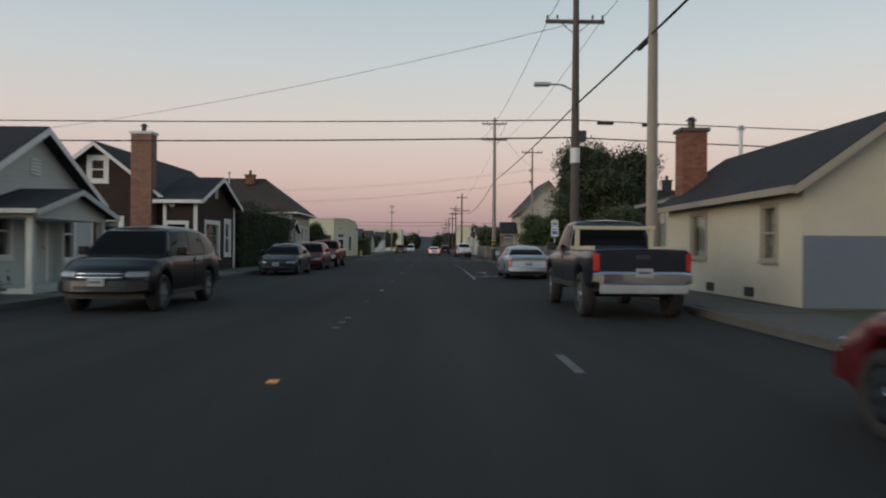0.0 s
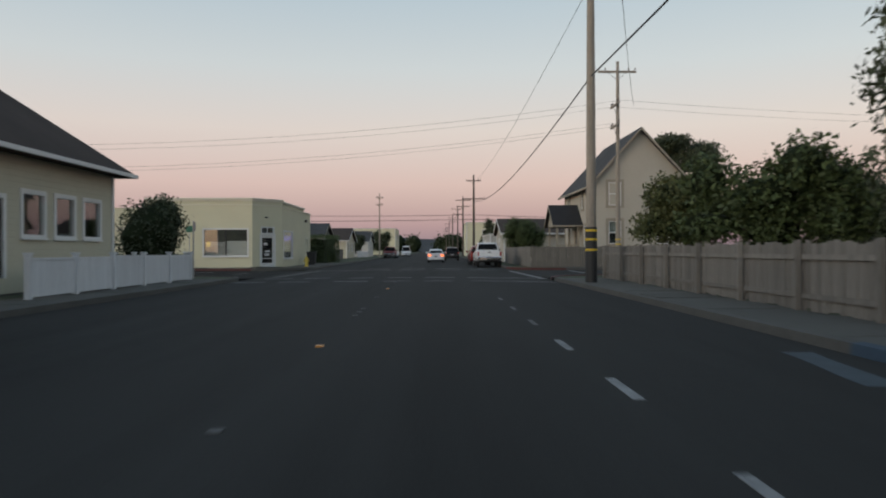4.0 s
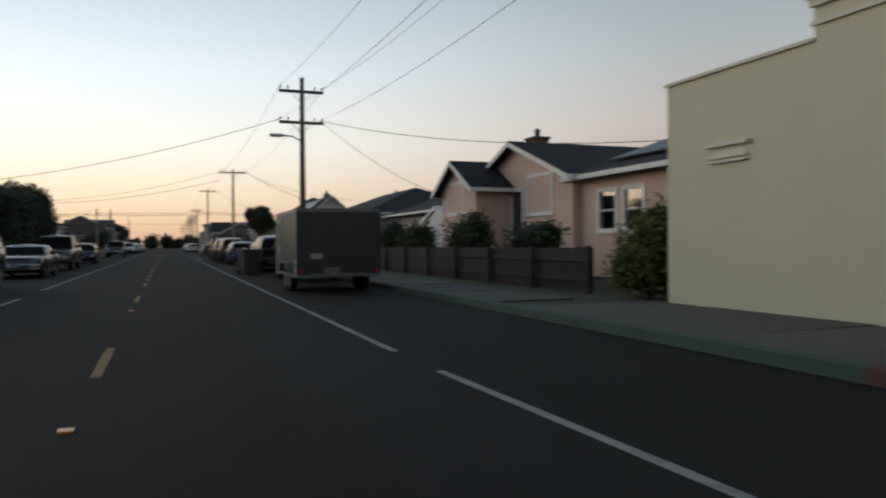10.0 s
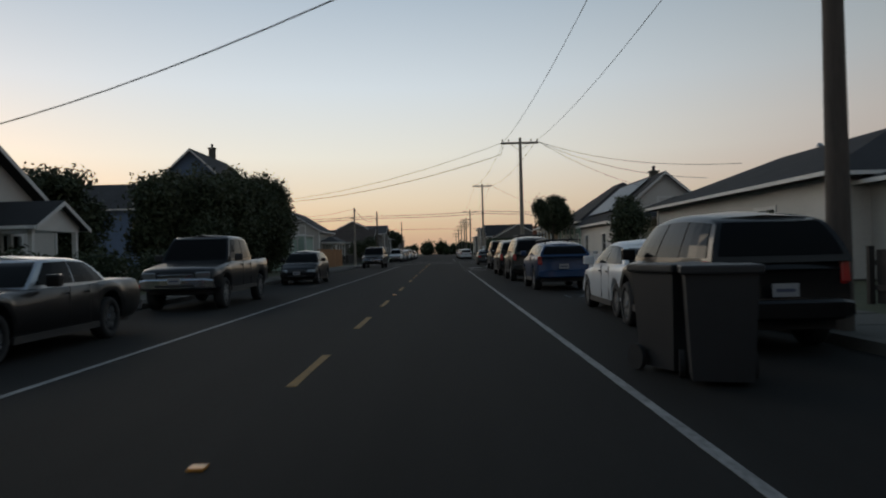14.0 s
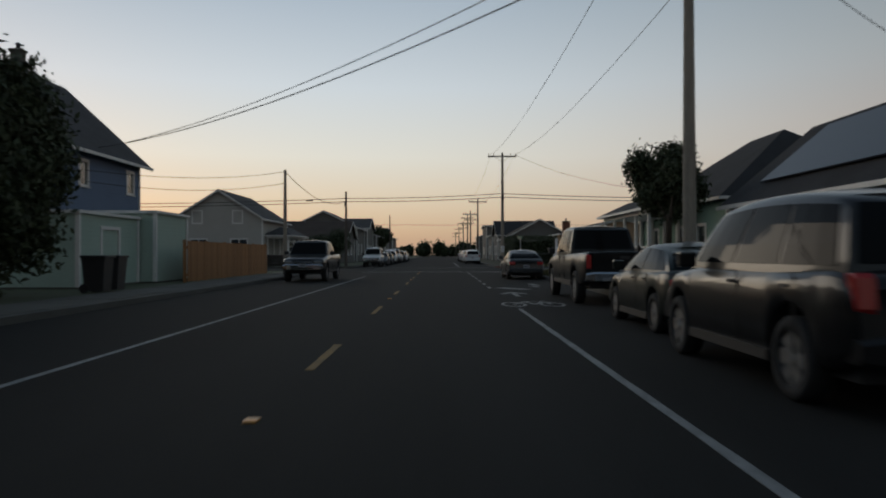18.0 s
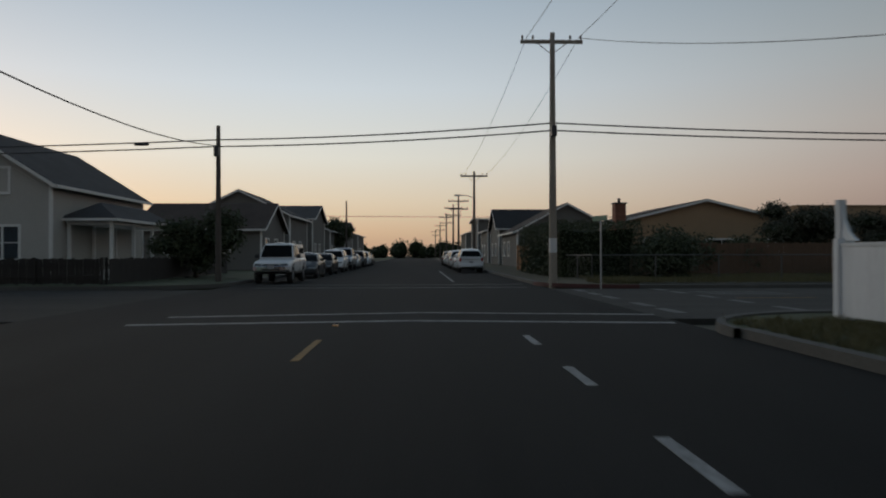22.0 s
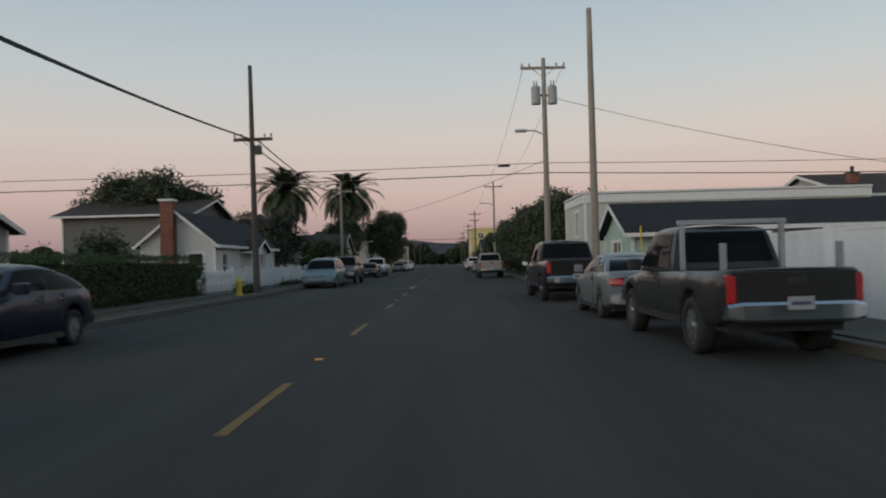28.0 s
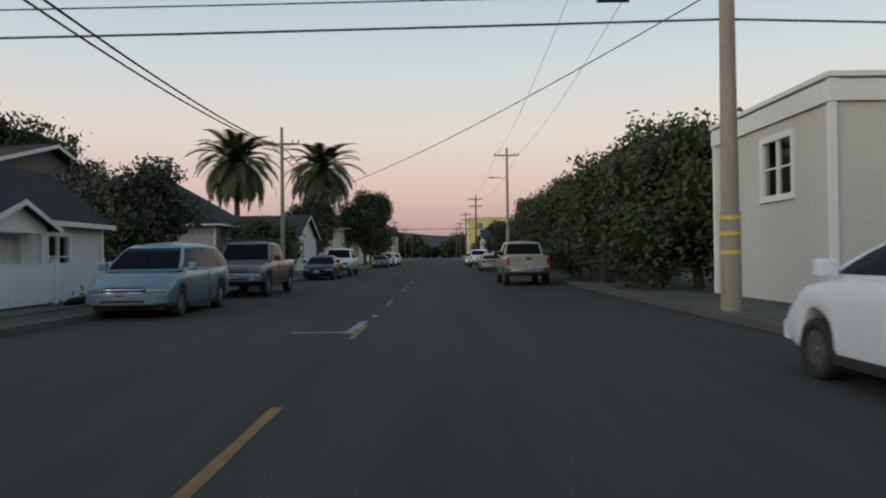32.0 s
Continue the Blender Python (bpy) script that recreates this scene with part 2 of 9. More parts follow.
FENCE_WHITE = mottled("white_board", (0.62, 0.63, 0.64), 0.75, grain=8, patch=0.8, amount=0.15, bump=0.2, stretch=(6, 6, 0.6), spread=0.07)
TRIM_WHITE = mottled("white_trim", (0.66, 0.66, 0.64), 0.6, grain=12, patch=1.2, amount=0.1, bump=0.08)
TRIM_TAN = mottled("tan_trim", (0.28, 0.25, 0.2), 0.7, grain=12, patch=1.2, amount=0.12, bump=0.08)
METAL = mottled("galvanised", (0.38, 0.39, 0.4), 0.45, grain=20, patch=2.0, amount=0.15, bump=0.05, metal=0.8)
WIRE = plain("dull_wire", (0.10, 0.10, 0.098), 0.6, 0.4)
DARK_METAL = plain("dark_metal", (0.05, 0.05, 0.055), 0.5, 0.6)
CABLE = plain("black_cable", (0.02, 0.02, 0.022), 0.6)
BRICK = mottled("chimney_brick", (0.26, 0.115, 0.075), 0.9, grain=20, patch=2.0, amount=0.3, bump=0.3, spread=0.25)
MORTAR = mottled("mortar", (0.25, 0.23, 0.2), 0.95, grain=40, patch=2, amount=0.2, bump=0.3)
ROOF_DARK = banded("dark_shingle", (0.034, 0.034, 0.036), 0.14, 0.92, 0.3, 0.02)
ROOF_BROWN = banded("brown_shingle", (0.062, 0.048, 0.041), 0.14, 0.92, 0.3, 0.02)
ROOF_GREY = banded("grey_shingle", (0.06, 0.06, 0.062), 0.14, 0.92, 0.3, 0.02)
PANE = pane_glass("window_glass")
SHOP_PANE = pane_glass("filmed_shop_glass", (0.9, 0.92, 0.92), 0.15)
# unlit interiors: the gloom behind the windows is painted in as near-black
DARK_ROOM = mottled("room_shade", (0.05, 0.048, 0.045), 0.9, grain=4, patch=1.0, amount=0.4, bump=0)
BLIND = mottled("pale_blind", (0.62, 0.62, 0.58), 0.8, grain=6, patch=1.0, amount=0.08, bump=0.05)
TYRE = mottled("tyre_rubber", (0.018, 0.018, 0.019), 0.85, grain=40, patch=4, amount=0.3, bump=0.2)
RIM = mottled("alloy_rim", (0.42, 0.43, 0.44), 0.35, grain=30, patch=4, amount=0.15, bump=0.02, metal=0.9)
CHROME = plain("chrome", (0.62, 0.63, 0.65), 0.14, 1.0)
BLACK_PLASTIC = mottled("black_plastic", (0.022, 0.022, 0.024), 0.55, grain=80, patch=3, amount=0.2, bump=0.05)
LAMP_RED = plain("tail_lens", (0.36, 0.015, 0.014), 0.25, 0.0, 0.15)
LAMP_RED_LIT = plain("tail_lens_lit", (0.4, 0.03, 0.02), 0.2, 0.0, 0.8, (1.0, 0.16, 0.03), 3.0)
LAMP_CLEAR = plain("head_lens", (0.20, 0.21, 0.22), 0.1, 0.4, 0.8)
PLATE = plain("number_plate", (0.3, 0.3, 0.31), 0.55)
PLATE_INK = plain("plate_ink", (0.06, 0.07, 0.12), 0.5)
BARK = mottled("bark", (0.07, 0.055, 0.042), 0.95, grain=9, patch=1.0, amount=0.4, bump=0.6, stretch=(4, 4, 1))
LEAF_DARK = leafy("leaf_dark", (0.05, 0.063, 0.033))
LEAF_MID = leafy("leaf_mid", (0.06, 0.085, 0.032))
LEAF_OLIVE = leafy("leaf_olive", (0.075, 0.085, 0.03))
LEAF_BRIGHT = leafy("leaf_bright", (0.12, 0.125, 0.035))
STRAW = leafy("dry_grass_blade", (0.11, 0.10, 0.045))
LEAF_GREY = leafy("leaf_grey", (0.05, 0.055, 0.038))
PALM_LEAF = leafy("palm_leaf", (0.05, 0.064, 0.034))
PALM_DEAD = leafy("palm_dead", (0.09, 0.075, 0.045))
HYDRANT = mottled("hydrant_yellow", (0.55, 0.42, 0.07), 0.6, grain=20, patch=3, amount=0.2, bump=0.1)
SIGN_WHITE = plain("sign_white", (0.6, 0.6, 0.6), 0.5)
SIGN_BLUE = plain("sign_blue", (0.03, 0.12, 0.42), 0.5)
SIGN_GREEN = mottled("sign_green", (0.02, 0.12, 0.075), 0.5, grain=6, patch=3, amount=0.2, bump=0)
BAND_YELLOW = plain("band_yellow", (0.6, 0.42, 0.03), 0.6)
BAND_BLACK = plain("band_black", (0.02, 0.02, 0.02), 0.6)
TRANSFORMER = mottled("transformer_grey", (0.3, 0.32, 0.32), 0.5, grain=20, patch=2, amount=0.12, bump=0.05)
CERAMIC = plain("insulator", (0.12, 0.09, 0.08), 0.3)

# ---- building blocks ----
def part(name, bm, material, parent=None, label="", smooth=False):
    me = bpy.data.meshes.new(name)
    bm.to_mesh(me)
    bm.free()
    for m in material if isinstance(material, (list, tuple)) else (material,):
        me.materials.append(m)
    if smooth:
        for p in me.polygons:
            p.use_smooth = True
    ob = new(name, me)
    if parent:
        ob.parent = parent
    if label:
        ob["label"] = label
    return ob


def thing(name, label, category, x=0.0, y=0.0, z=0.0, turn=0.0, group="", kind=""):
    ob = new(name)
    ob.empty_display_size = 0.2
    ob.matrix_basis = pose(x, y, z, 0, 0, turn)
    return tagged(ob, label, category, group, kind)


def box(bm, x0, y0, z0, x1, y1, z1, bevel=0.0):
    v = [bm.verts.new(p) for p in ((x0, y0, z0), (x1, y0, z0), (x1, y1, z0), (x0, y1, z0), (x0, y0, z1), (x1, y0, z1), (x1, y1, z1), (x0, y1, z1))]
    fs = [bm.faces.new([v[i] for i in f]) for f in ((3, 2, 1, 0), (4, 5, 6, 7), (0, 1, 5, 4), (1, 2, 6, 5), (2, 3, 7, 6), (3, 0, 4, 7))]
    if bevel:
        edges = {e for f in fs for e in f.edges}
        bmesh.ops.bevel(bm, geom=list(edges), offset=bevel, segments=2, affect="EDGES", profile=0.6)
    return bm


def boxes(*rows, bevel=0.0):
    bm = bmesh.new()
    for r in rows:
        box(bm, *r, bevel=bevel)
    return bm


def tube(bm, p0, p1, r0, r1=None, n=10, caps=True):
    p0, p1 = Vector(p0), Vector(p1)
    r1 = r0 if r1 is None else r1
    q = (p1 - p0).to_track_quat("Z", "Y")
    rings = []
    for p, r in ((p0, r0), (p1, r1)):
        rings.append([bm.verts.new(p + q @ Vector((r * math.cos(a), r * math.sin(a), 0))) for a in (2 * math.pi * k / n for k in range(n))])
    for k in range(n):
        bm.faces.new((rings[0][k], rings[0][(k + 1) % n], rings[1][(k + 1) % n], rings[1][k]))
    if caps:
        bm.faces.new(list(reversed(rings[0])))
        bm.faces.new(rings[1])
    return bm


def tubes(*rows, n=10):
    bm = bmesh.new()
    for r in rows:
        tube(bm, *r, n=n)
    return bm


def prism(points, a, b, axis="y"):
    """A polygon in two of the axes, drawn out along the third."""
    bm = bmesh.new()
    def place(p, h):
        return {"y": (p[0], h, p[1]), "x": (h, p[0], p[1]), "z": (p[0], p[1], h)}[axis]
    lo = [bm.verts.new(place(p, a)) for p in points]
    hi = [bm.verts.new(place(p, b)) for p in points]
    bm.faces.new(lo)
    bm.faces.new(list(reversed(hi)))
    n = len(points)
    for k in range(n):
        bm.faces.new((lo[k], hi[k], hi[(k + 1) % n], lo[(k + 1) % n]))
    bmesh.ops.recalc_face_normals(bm, faces=bm.faces)
    return bm


def sheet(points, z0, z1):
    return prism(points, z0, z1, "z")


def raw(name, verts, faces, material, parent=None, label="", smooth=False):
    me = bpy.data.meshes.new(name)
    me.from_pydata([tuple(map(float, v)) for v in verts], [], [tuple(int(i) for i in f) for f in faces])
    me.materials.append(material)
    if smooth:
        for p in me.polygons:
            p.use_smooth = True
    ob = new(name, me)
    if parent:
        ob.parent = parent
    if label:
        ob["label"] = label
    return ob


# ---- vehicles ----
def smooth_between(x, table):
    for (a, va), (b, vb) in zip(table, table[1:]):
        if x <= b:
            f = 0 if b == a else max(0.0, (x - a) / (b - a))
            f = f * f * (3 - 2 * f) * 0.5 + f * 0.5
            return va + (vb - va) * f
    return table[-1][1]


def wheel_parts(car, x, y, r, width, side, rim, name="wheel"):
    w = new(name)
    w.parent = car
    w.location = (x, y, r)
    w.empty_display_size = 0.1
    bm = bmesh.new()
    n, prof = 26, ((r * 0.66, -0.5), (r * 0.93, -0.5), (r, -0.36), (r, 0.36), (r * 0.93, 0.5), (r * 0.66, 0.5))
    rings = [[bm.verts.new((q * math.cos(a), h * width, q * math.sin(a))) for q, h in prof] for a in (2 * math.pi * k / n for k in range(n))]
    for k in range(n):
        for j in range(len(prof)):
            i = (j + 1) % len(prof)
            bm.faces.new((rings[k][j], rings[(k + 1) % n][j], rings[(k + 1) % n][i], rings[k][i]))
    bmesh.ops.recalc_face_normals(bm, faces=bm.faces)
    part("tyre", bm, TYRE, w, smooth=True)
    bm = bmesh.new()
    f = side * width * 0.42
    b = side * width * 0.18
    tube(bm, (0, b, 0), (0, b + side * 0.01, 0), r * 0.67, r * 0.67, 20)
    for k in range(6):
        a = 2 * math.pi * k / 6
        c, s = math.cos(a), math.sin(a)
        v = []
        for rad, wid in ((r * 0.12, 0.05), (r * 0.66, 0.075)):
            for sg in (-1, 1):
                v.append((rad * c - sg * wid * s, rad * s + sg * wid * c))
        lo = [bm.verts.new((p[0], b, p[1])) for p in v]
        hi = [bm.verts.new((p[0], f, p[1])) for p in v]
        for q in ((0, 1, 3, 2),):
            bm.faces.new([hi[i] for i in q])
        for i, j in ((0, 1), (1, 3), (3, 2), (2, 0)):
            bm.faces.new((lo[i], lo[j], hi[j], hi[i]))
    tube(bm, (0, b, 0), (0, f + side * 0.015, 0), r * 0.2, r * 0.16, 12)
    for a0, a1, d in ((r * 0.6, r * 0.67, f),):
        n = 24
        ring = [[bm.verts.new((q * math.cos(t), h, q * math.sin(t))) for q, h in ((a0, b), (a0, d), (a1, d))] for t in (2 * math.pi * k / n for k in range(n))]
        for k in range(n):
            for j in range(2):
                bm.faces.new((ring[k][j], ring[(k + 1) % n][j], ring[(k + 1) % n][j + 1], ring[k][j + 1]))
    bmesh.ops.recalc_face_normals(bm, faces=bm.faces)
    part("rim", bm, rim, w)
    return w


KINDS = {
    # length, width, wheel radius, front axle, wheelbase, sill height, hood line, belt, roof; cabin fractions are metres from the nose
    "sedan": dict(L=4.75, W=1.80, r=0.32, ax=0.92, wb=2.75, sill=0.24, nose=0.68, hood=0.92, belt=0.98, tail=1.0, roof=1.44, cowl=1.35, wtop=2.05, rtop=3.35, rend=4.1),
    "hatch": dict(L=4.3, W=1.72, r=0.31, ax=0.85, wb=2.6, sill=0.25, nose=0.72, hood=0.98, belt=1.02, tail=1.05, roof=1.52, cowl=1.15, wtop=1.75, rtop=3.75, rend=4.2),
    "suv": dict(L=4.75, W=1.86, r=0.37, ax=0.92, wb=2.75, sill=0.34, nose=0.85, hood=1.08, belt=1.12, tail=1.12, roof=1.74, cowl=1.25, wtop=1.85, rtop=4.35, rend=4.68),
    "van": dict(L=5.1, W=1.95, r=0.34, ax=0.98, wb=3.07, sill=0.26, nose=0.75, hood=1.02, belt=1.08, tail=1.08, roof=1.74, cowl=1.1, wtop=1.95, rtop=4.75, rend=5.02),
    "pickup": dict(L=5.75, W=1.98, r=0.40, ax=1.0, wb=3.6, sill=0.48, nose=0.98, hood=1.20, belt=1.24, tail=1.28, roof=1.92, cowl=1.45, wtop=2.05, rtop=3.65, rend=3.85, bed=(3.98, 5.62), floor=0.85),
    "smallpickup": dict(L=5.15, W=1.75, r=0.36, ax=0.9, wb=3.1, sill=0.42, nose=0.85, hood=1.04, belt=1.1, tail=1.12, roof=1.68, cowl=1.3, wtop=1.85, rtop=3.0, rend=3.2, bed=(3.32, 5.05), floor=0.75),
    "longpickup": dict(L=5.7, W=1.98, r=0.40, ax=1.0, wb=3.55, sill=0.48, nose=0.98, hood=1.18, belt=1.22, tail=1.25, roof=1.88, cowl=1.45, wtop=2.0, rtop=2.95, rend=3.12, bed=(3.25, 5.58), floor=0.85),
    "coupe60": dict(L=5.7, W=1.98, r=0.35, ax=1.05, wb=3.25, sill=0.28, nose=0.78, hood=0.93, belt=0.96, tail=0.98, roof=1.38, cowl=1.95, wtop=2.55, rtop=3.75, rend=4.35),
}


def vehicle(kind, color, x, y, turn, label, category, front=True, z=0.0, group="parked vehicles", rim=RIM, lift=0.0, lit=False, chrome=True, rack=False, cap=False, trim2=None, far=False, upright=False, **changes):
    """A vehicle; its own x runs from the nose back, y to its right side; turn is the way that the nose points, from +x."""
    k = dict(KINDS[kind])
    k.update(changes)
    L, W, r = k["L"], k["W"], k["r"]
    names = {"sedan": "sedan_car", "hatch": "hatchback_car", "suv": "suv_car", "van": "minivan", "pickup": "pickup_truck", "smallpickup": "pickup_truck", "longpickup": "pickup_truck", "coupe60": "classic_car"}
    car = thing(names[kind], label, category, x, y, z, turn + 180, group)
    axles = (k["ax"], k["ax"] + k["wb"])
    bed = k.get("bed")

    def low(s):
        base = k["sill"] + lift
        if s < 0.35:
            base += 0.10 * (1 - s / 0.35)
        if s > L - 0.45:
            base += 0.14 * (s - L + 0.45) / 0.45
        for a in axles:
            d = abs(s - a)
            R = r * 1.2
            if d < R:
                base = max(base, r + lift * 0.4 + math.sqrt(R * R - d * d))
        return base

    boxy = bool(bed) or kind == "coupe60"
    bow, tail_bow = (0.10, 0.05) if boxy else (0.30, 0.16)

    def warp(bm):
        """Draws the corners of the nose and of the tail back, in plan and a little in height."""
        for v in bm.verts:
            u = min(1.0, abs(v.co.y) / (W / 2))
            f = max(0.0, 1 - v.co.x / 1.1)
            g = max(0.0, 1 - (L - v.co.x) / 0.9)
            up = max(0.0, v.co.z - lift - 0.55)
            if f > 0:
                v.co.x += f * (bow * u ** 2.6 + (0.0 if boxy else 0.30) * up * min(1.0, f * 1.2))
            if g > 0:
                v.co.x -= g * (tail_bow * u ** 2.6 + (0.0 if boxy else 0.10) * up)
        return bm

    def bent(s0, s1, z0, z1, half_w, inset=0.03, y0=None):
        """A bar across the nose or tail, or one side of it, that follows the bend."""
        bm = bmesh.new()
        ya = -half_w if y0 is None else y0
        rows = []
        for i in range(11):
            y = ya + (half_w - ya) * i / 10
            e = inset if i in (0, 10) else 0.0
            c = min(0.035, (z1 - z0) * 0.25)
            out = s0 if s0 < L / 2 else s1
            ins = s1 if s0 < L / 2 else s0
            d = 1 if s0 < L / 2 else -1
            rows.append([bm.verts.new(p) for p in ((ins, y, z0 + e), (out + d * (c + e), y, z0 + e), (out + d * e, y, z0 + c + e), (out + d * e, y, z1 - c - e), (out + d * (c + e), y, z1 - e), (ins, y, z1 - e))])
        for p, q in zip(rows, rows[1:]):
            for j in range(6):
                bm.faces.new((p[j], p[(j + 1) % 6], q[(j + 1) % 6], q[j]))
        bm.faces.new(rows[0])
        bm.faces.new(rows[-1])
        bmesh.ops.recalc_face_normals(bm, faces=bm.faces)
        return warp(bm)

    hood_l = k["cowl"]
    top_t = [(0, k["nose"] - 0.10), (0.05, k["nose"] - 0.02), (0.16, k["nose"] + 0.05), (hood_l * 0.45, k["nose"] + 0.7 * (k["hood"] - k["nose"]) + 0.02), (hood_l, k["hood"]), (hood_l + 0.3, k["belt"]), (k["rend"], k["belt"] + 0.03), (L - 0.18, k["tail"]), (L - 0.05, k["tail"] - 0.03), (L, k["tail"] - 0.12)]
    if bed:
        top_t = [(0, k["nose"] - 0.06), (0.06, k["nose"] + 0.02), (0.2, k["nose"] + 0.08), (hood_l, k["hood"]), (hood_l + 0.3, k["belt"]), (k["rend"], k["belt"]), (L - 0.02, k["tail"]), (L, k["tail"] - 0.02)]

    def top(s):
        return smooth_between(s, top_t) + lift

    def half(s):
        f = min(1.0, (s / 0.8)) if s < 0.8 else min(1.0, (L - s) / 0.6)
        f = max(0.0, f)
        return W / 2 * (0.90 + 0.10 * math.sqrt(1 - (1 - f) ** 2))

    stations = {0.0, 0.04, 0.12, 0.25, 0.4, L - 0.4, L - 0.25, L - 0.1, L - 0.03, L}
    stations |= {round(L * i / 22, 3) for i in range(1, 22)}
    for a in axles:
        stations |= {round(a + r * 1.2 * q, 3) for q in (-1.02, -0.98, -0.85, -0.6, -0.3, 0, 0.3, 0.6, 0.85, 0.98, 1.02)}
    if bed:
        stations |= {bed[0], bed[0] + 0.004, bed[1], bed[1] - 0.004}
    stations = sorted(s for s in stations if 0 <= s <= L)
    bm = bmesh.new()
    rows = []
    for s in stations:
        w, lo, hi = half(s), low(s), top(s)
        lo = min(lo, hi - 0.1)
        inside = bed and bed[0] < s < bed[1]
        arch = max((1 - abs(s - a) / (r * 1.45) for a in axles), default=0)
        fl_w = 0.025 * max(0.0, arch)
        if inside:
            fl = k["floor"] + lift
            inner = [(w - 0.09, hi), (w - 0.10, fl), (w * 0.4, fl), (0.0, fl)]
        else:
            bulge = 0.035 if s < hood_l else 0.02
            inner = [(w * 0.86, hi + 0.008), (w * 0.62, hi + bulge * 0.8), (w * 0.35, hi + bulge), (0.0, hi + bulge * 1.1)]
        hh = hi - lo
        prof = [(0.0, lo + 0.02), (w * 0.88, lo), (w * 0.955 + fl_w, lo + 0.035), (w * 0.985 + fl_w, lo + 0.12 * hh + 0.02), (w + fl_w * 0.5, lo + hh * 0.45), (w, lo + hh * 0.66), (w * 0.985, lo + hh * 0.8), (w * 0.955, hi - 0.05), (w * 0.925, hi - 0.012), *inner]
        ring = [bm.verts.new((s, p[0], p[1])) for p in prof]
        ring += [bm.verts.new((s, -p[0], p[1])) for p in reversed(prof[1:-1])]
        rows.append(ring)
    n = len(rows[0])
    for a, b in zip(rows, rows[1:]):
        for j in range(n):
            bm.faces.new((a[j], a[(j + 1) % n], b[(j + 1) % n], b[j]))
    for end in (rows[0], rows[-1]):
        for j in range((n - 1) // 2):
            q = [end[j], end[j + 1], end[-j - 1], end[-j]] if j else [end[0], end[1], end[-1]]
            bm.faces.new(q)
    bmesh.ops.recalc_face_normals(bm, faces=bm.faces)
    body = part("body", warp(bm), color, car)
    body.data.shade_smooth()
    body.data.set_sharp_from_angle(angle=radians(42))
    # cabin
    c0, c1, c2, c3 = k["cowl"], k["wtop"], k["rtop"], k["rend"]
    wb2, wr = W / 2 * 0.945, W / 2 * (0.78 if boxy else 0.70)
    zb, zr = k["belt"] + lift - 0.02, k["roof"] + lift
    droop = 0.03 if boxy else 0.085
    rcur = 0.0 if kind in ("pickup", "longpickup", "smallpickup") else 0.35

    def front_s(v):
        return c0 + (c1 - c0) * (v ** 1.06)

    def rear_s(v):
        return c3 + (c2 - c3) * (v ** (1.0 + rcur))

    def cab(s, u, v, out=0.0):
        """A point of the cabin at the side: s along, v from belt (0) to roof (1)."""
        f = (s - front_s(v)) / max(0.1, rear_s(v) - front_s(v))
        w = wb2 + (wr - wb2) * v ** 1.35 + out
        w *= 1 - 0.05 * (2 * f - 1) ** 4
        zt = zb + (zr - zb) * v - droop * v * v * (2 * f - 0.9) ** 2
        return (s, u * w, zt)

    bm = bmesh.new()
    vs = (0, 0.12, 0.35, 0.6, 0.8, 0.91, 0.97, 1.0)
    cols = 14
    grid = []
    for v in vs:
        s0, s1 = front_s(v), rear_s(v)
        e = max(0.0, v - 0.9) * 1.1
        s0, s1 = s0 + e, s1 - e
        ring = []
        for i in range(cols + 1):
            s = s0 + (s1 - s0) * i / cols
            ring.append(cab(s, 1, v, -9.0 * max(0.0, v - 0.9) ** 2))
        m = [(p[0], -p[1], p[2]) for p in ring]
        grid.append([bm.verts.new(p) for p in ring] + [bm.verts.new(p) for p in reversed(m)])
    n = len(grid[0])
    for a, b in zip(grid, grid[1:]):
        for j in range(n):
            bm.faces.new((a[j], a[(j + 1) % n], b[(j + 1) % n], b[j]))
    t = grid[-1]
    half_n = n // 2
    crown = []
    for i in range(half_n):
        p = t[i].co
        crown.append(bm.verts.new((p.x, 0, p.z + 0.05 * math.sin(math.pi * (0.2 + 0.6 * i / (half_n - 1))))))
    for i in range(half_n - 1):
        bm.faces.new((t[i], t[i + 1], crown[i + 1], crown[i]))
        bm.faces.new((t[n - 1 - i], crown[i], crown[i + 1], t[n - 2 - i]))
    bm.faces.new((t[0], crown[0], t[n - 1]))
    bm.faces.new((t[half_n - 1], t[half_n], crown[-1]))
    bmesh.ops.recalc_face_normals(bm, faces=bm.faces)
    cabin = part("cabin", bm, trim2 or color, car)
    cabin.data.shade_smooth()
    cabin.data.set_sharp_from_angle(angle=radians(34))

    glossy = CAR_WINDOW
    lo, hi = 0.08, 0.9

    def screen(name, at, d, lo, fw):
        """A curved front or rear window, a little proud of the cabin."""
        bm = bmesh.new()
        rows = []
        for j in range(5):
            v = lo + (hi - lo) * j / 4
            s = at(v) + d * 0.012 + (max(0.0, v - 0.9) * 1.1) * -d
            y, z = cab(at(v), 1, v)[1] * fw, cab(at(v), 1, v)[2]
            rows.append([(s, -y, z), (s, y, z)])
        outer = [[bm.verts.new(p) for p in row] for row in rows]
        inner = [[bm.verts.new((p[0] - d * 0.02, p[1], p[2])) for p in row] for row in rows]
        for g in (outer, inner):
            for p, q in zip(g, g[1:]):
                bm.faces.new((p[0], p[1], q[1], q[0]))
        loop = [(0, 0), (0, 1)] + [(j, 1) for j in range(1, 5)] + [(4, 0)] + [(j, 0) for j in range(3, 0, -1)]
        for (i, m), (j, q) in zip(loop, loop[1:] + loop[:1]):
            bm.faces.new((outer[i][m], outer[j][q], inner[j][q], inner[i][m]))
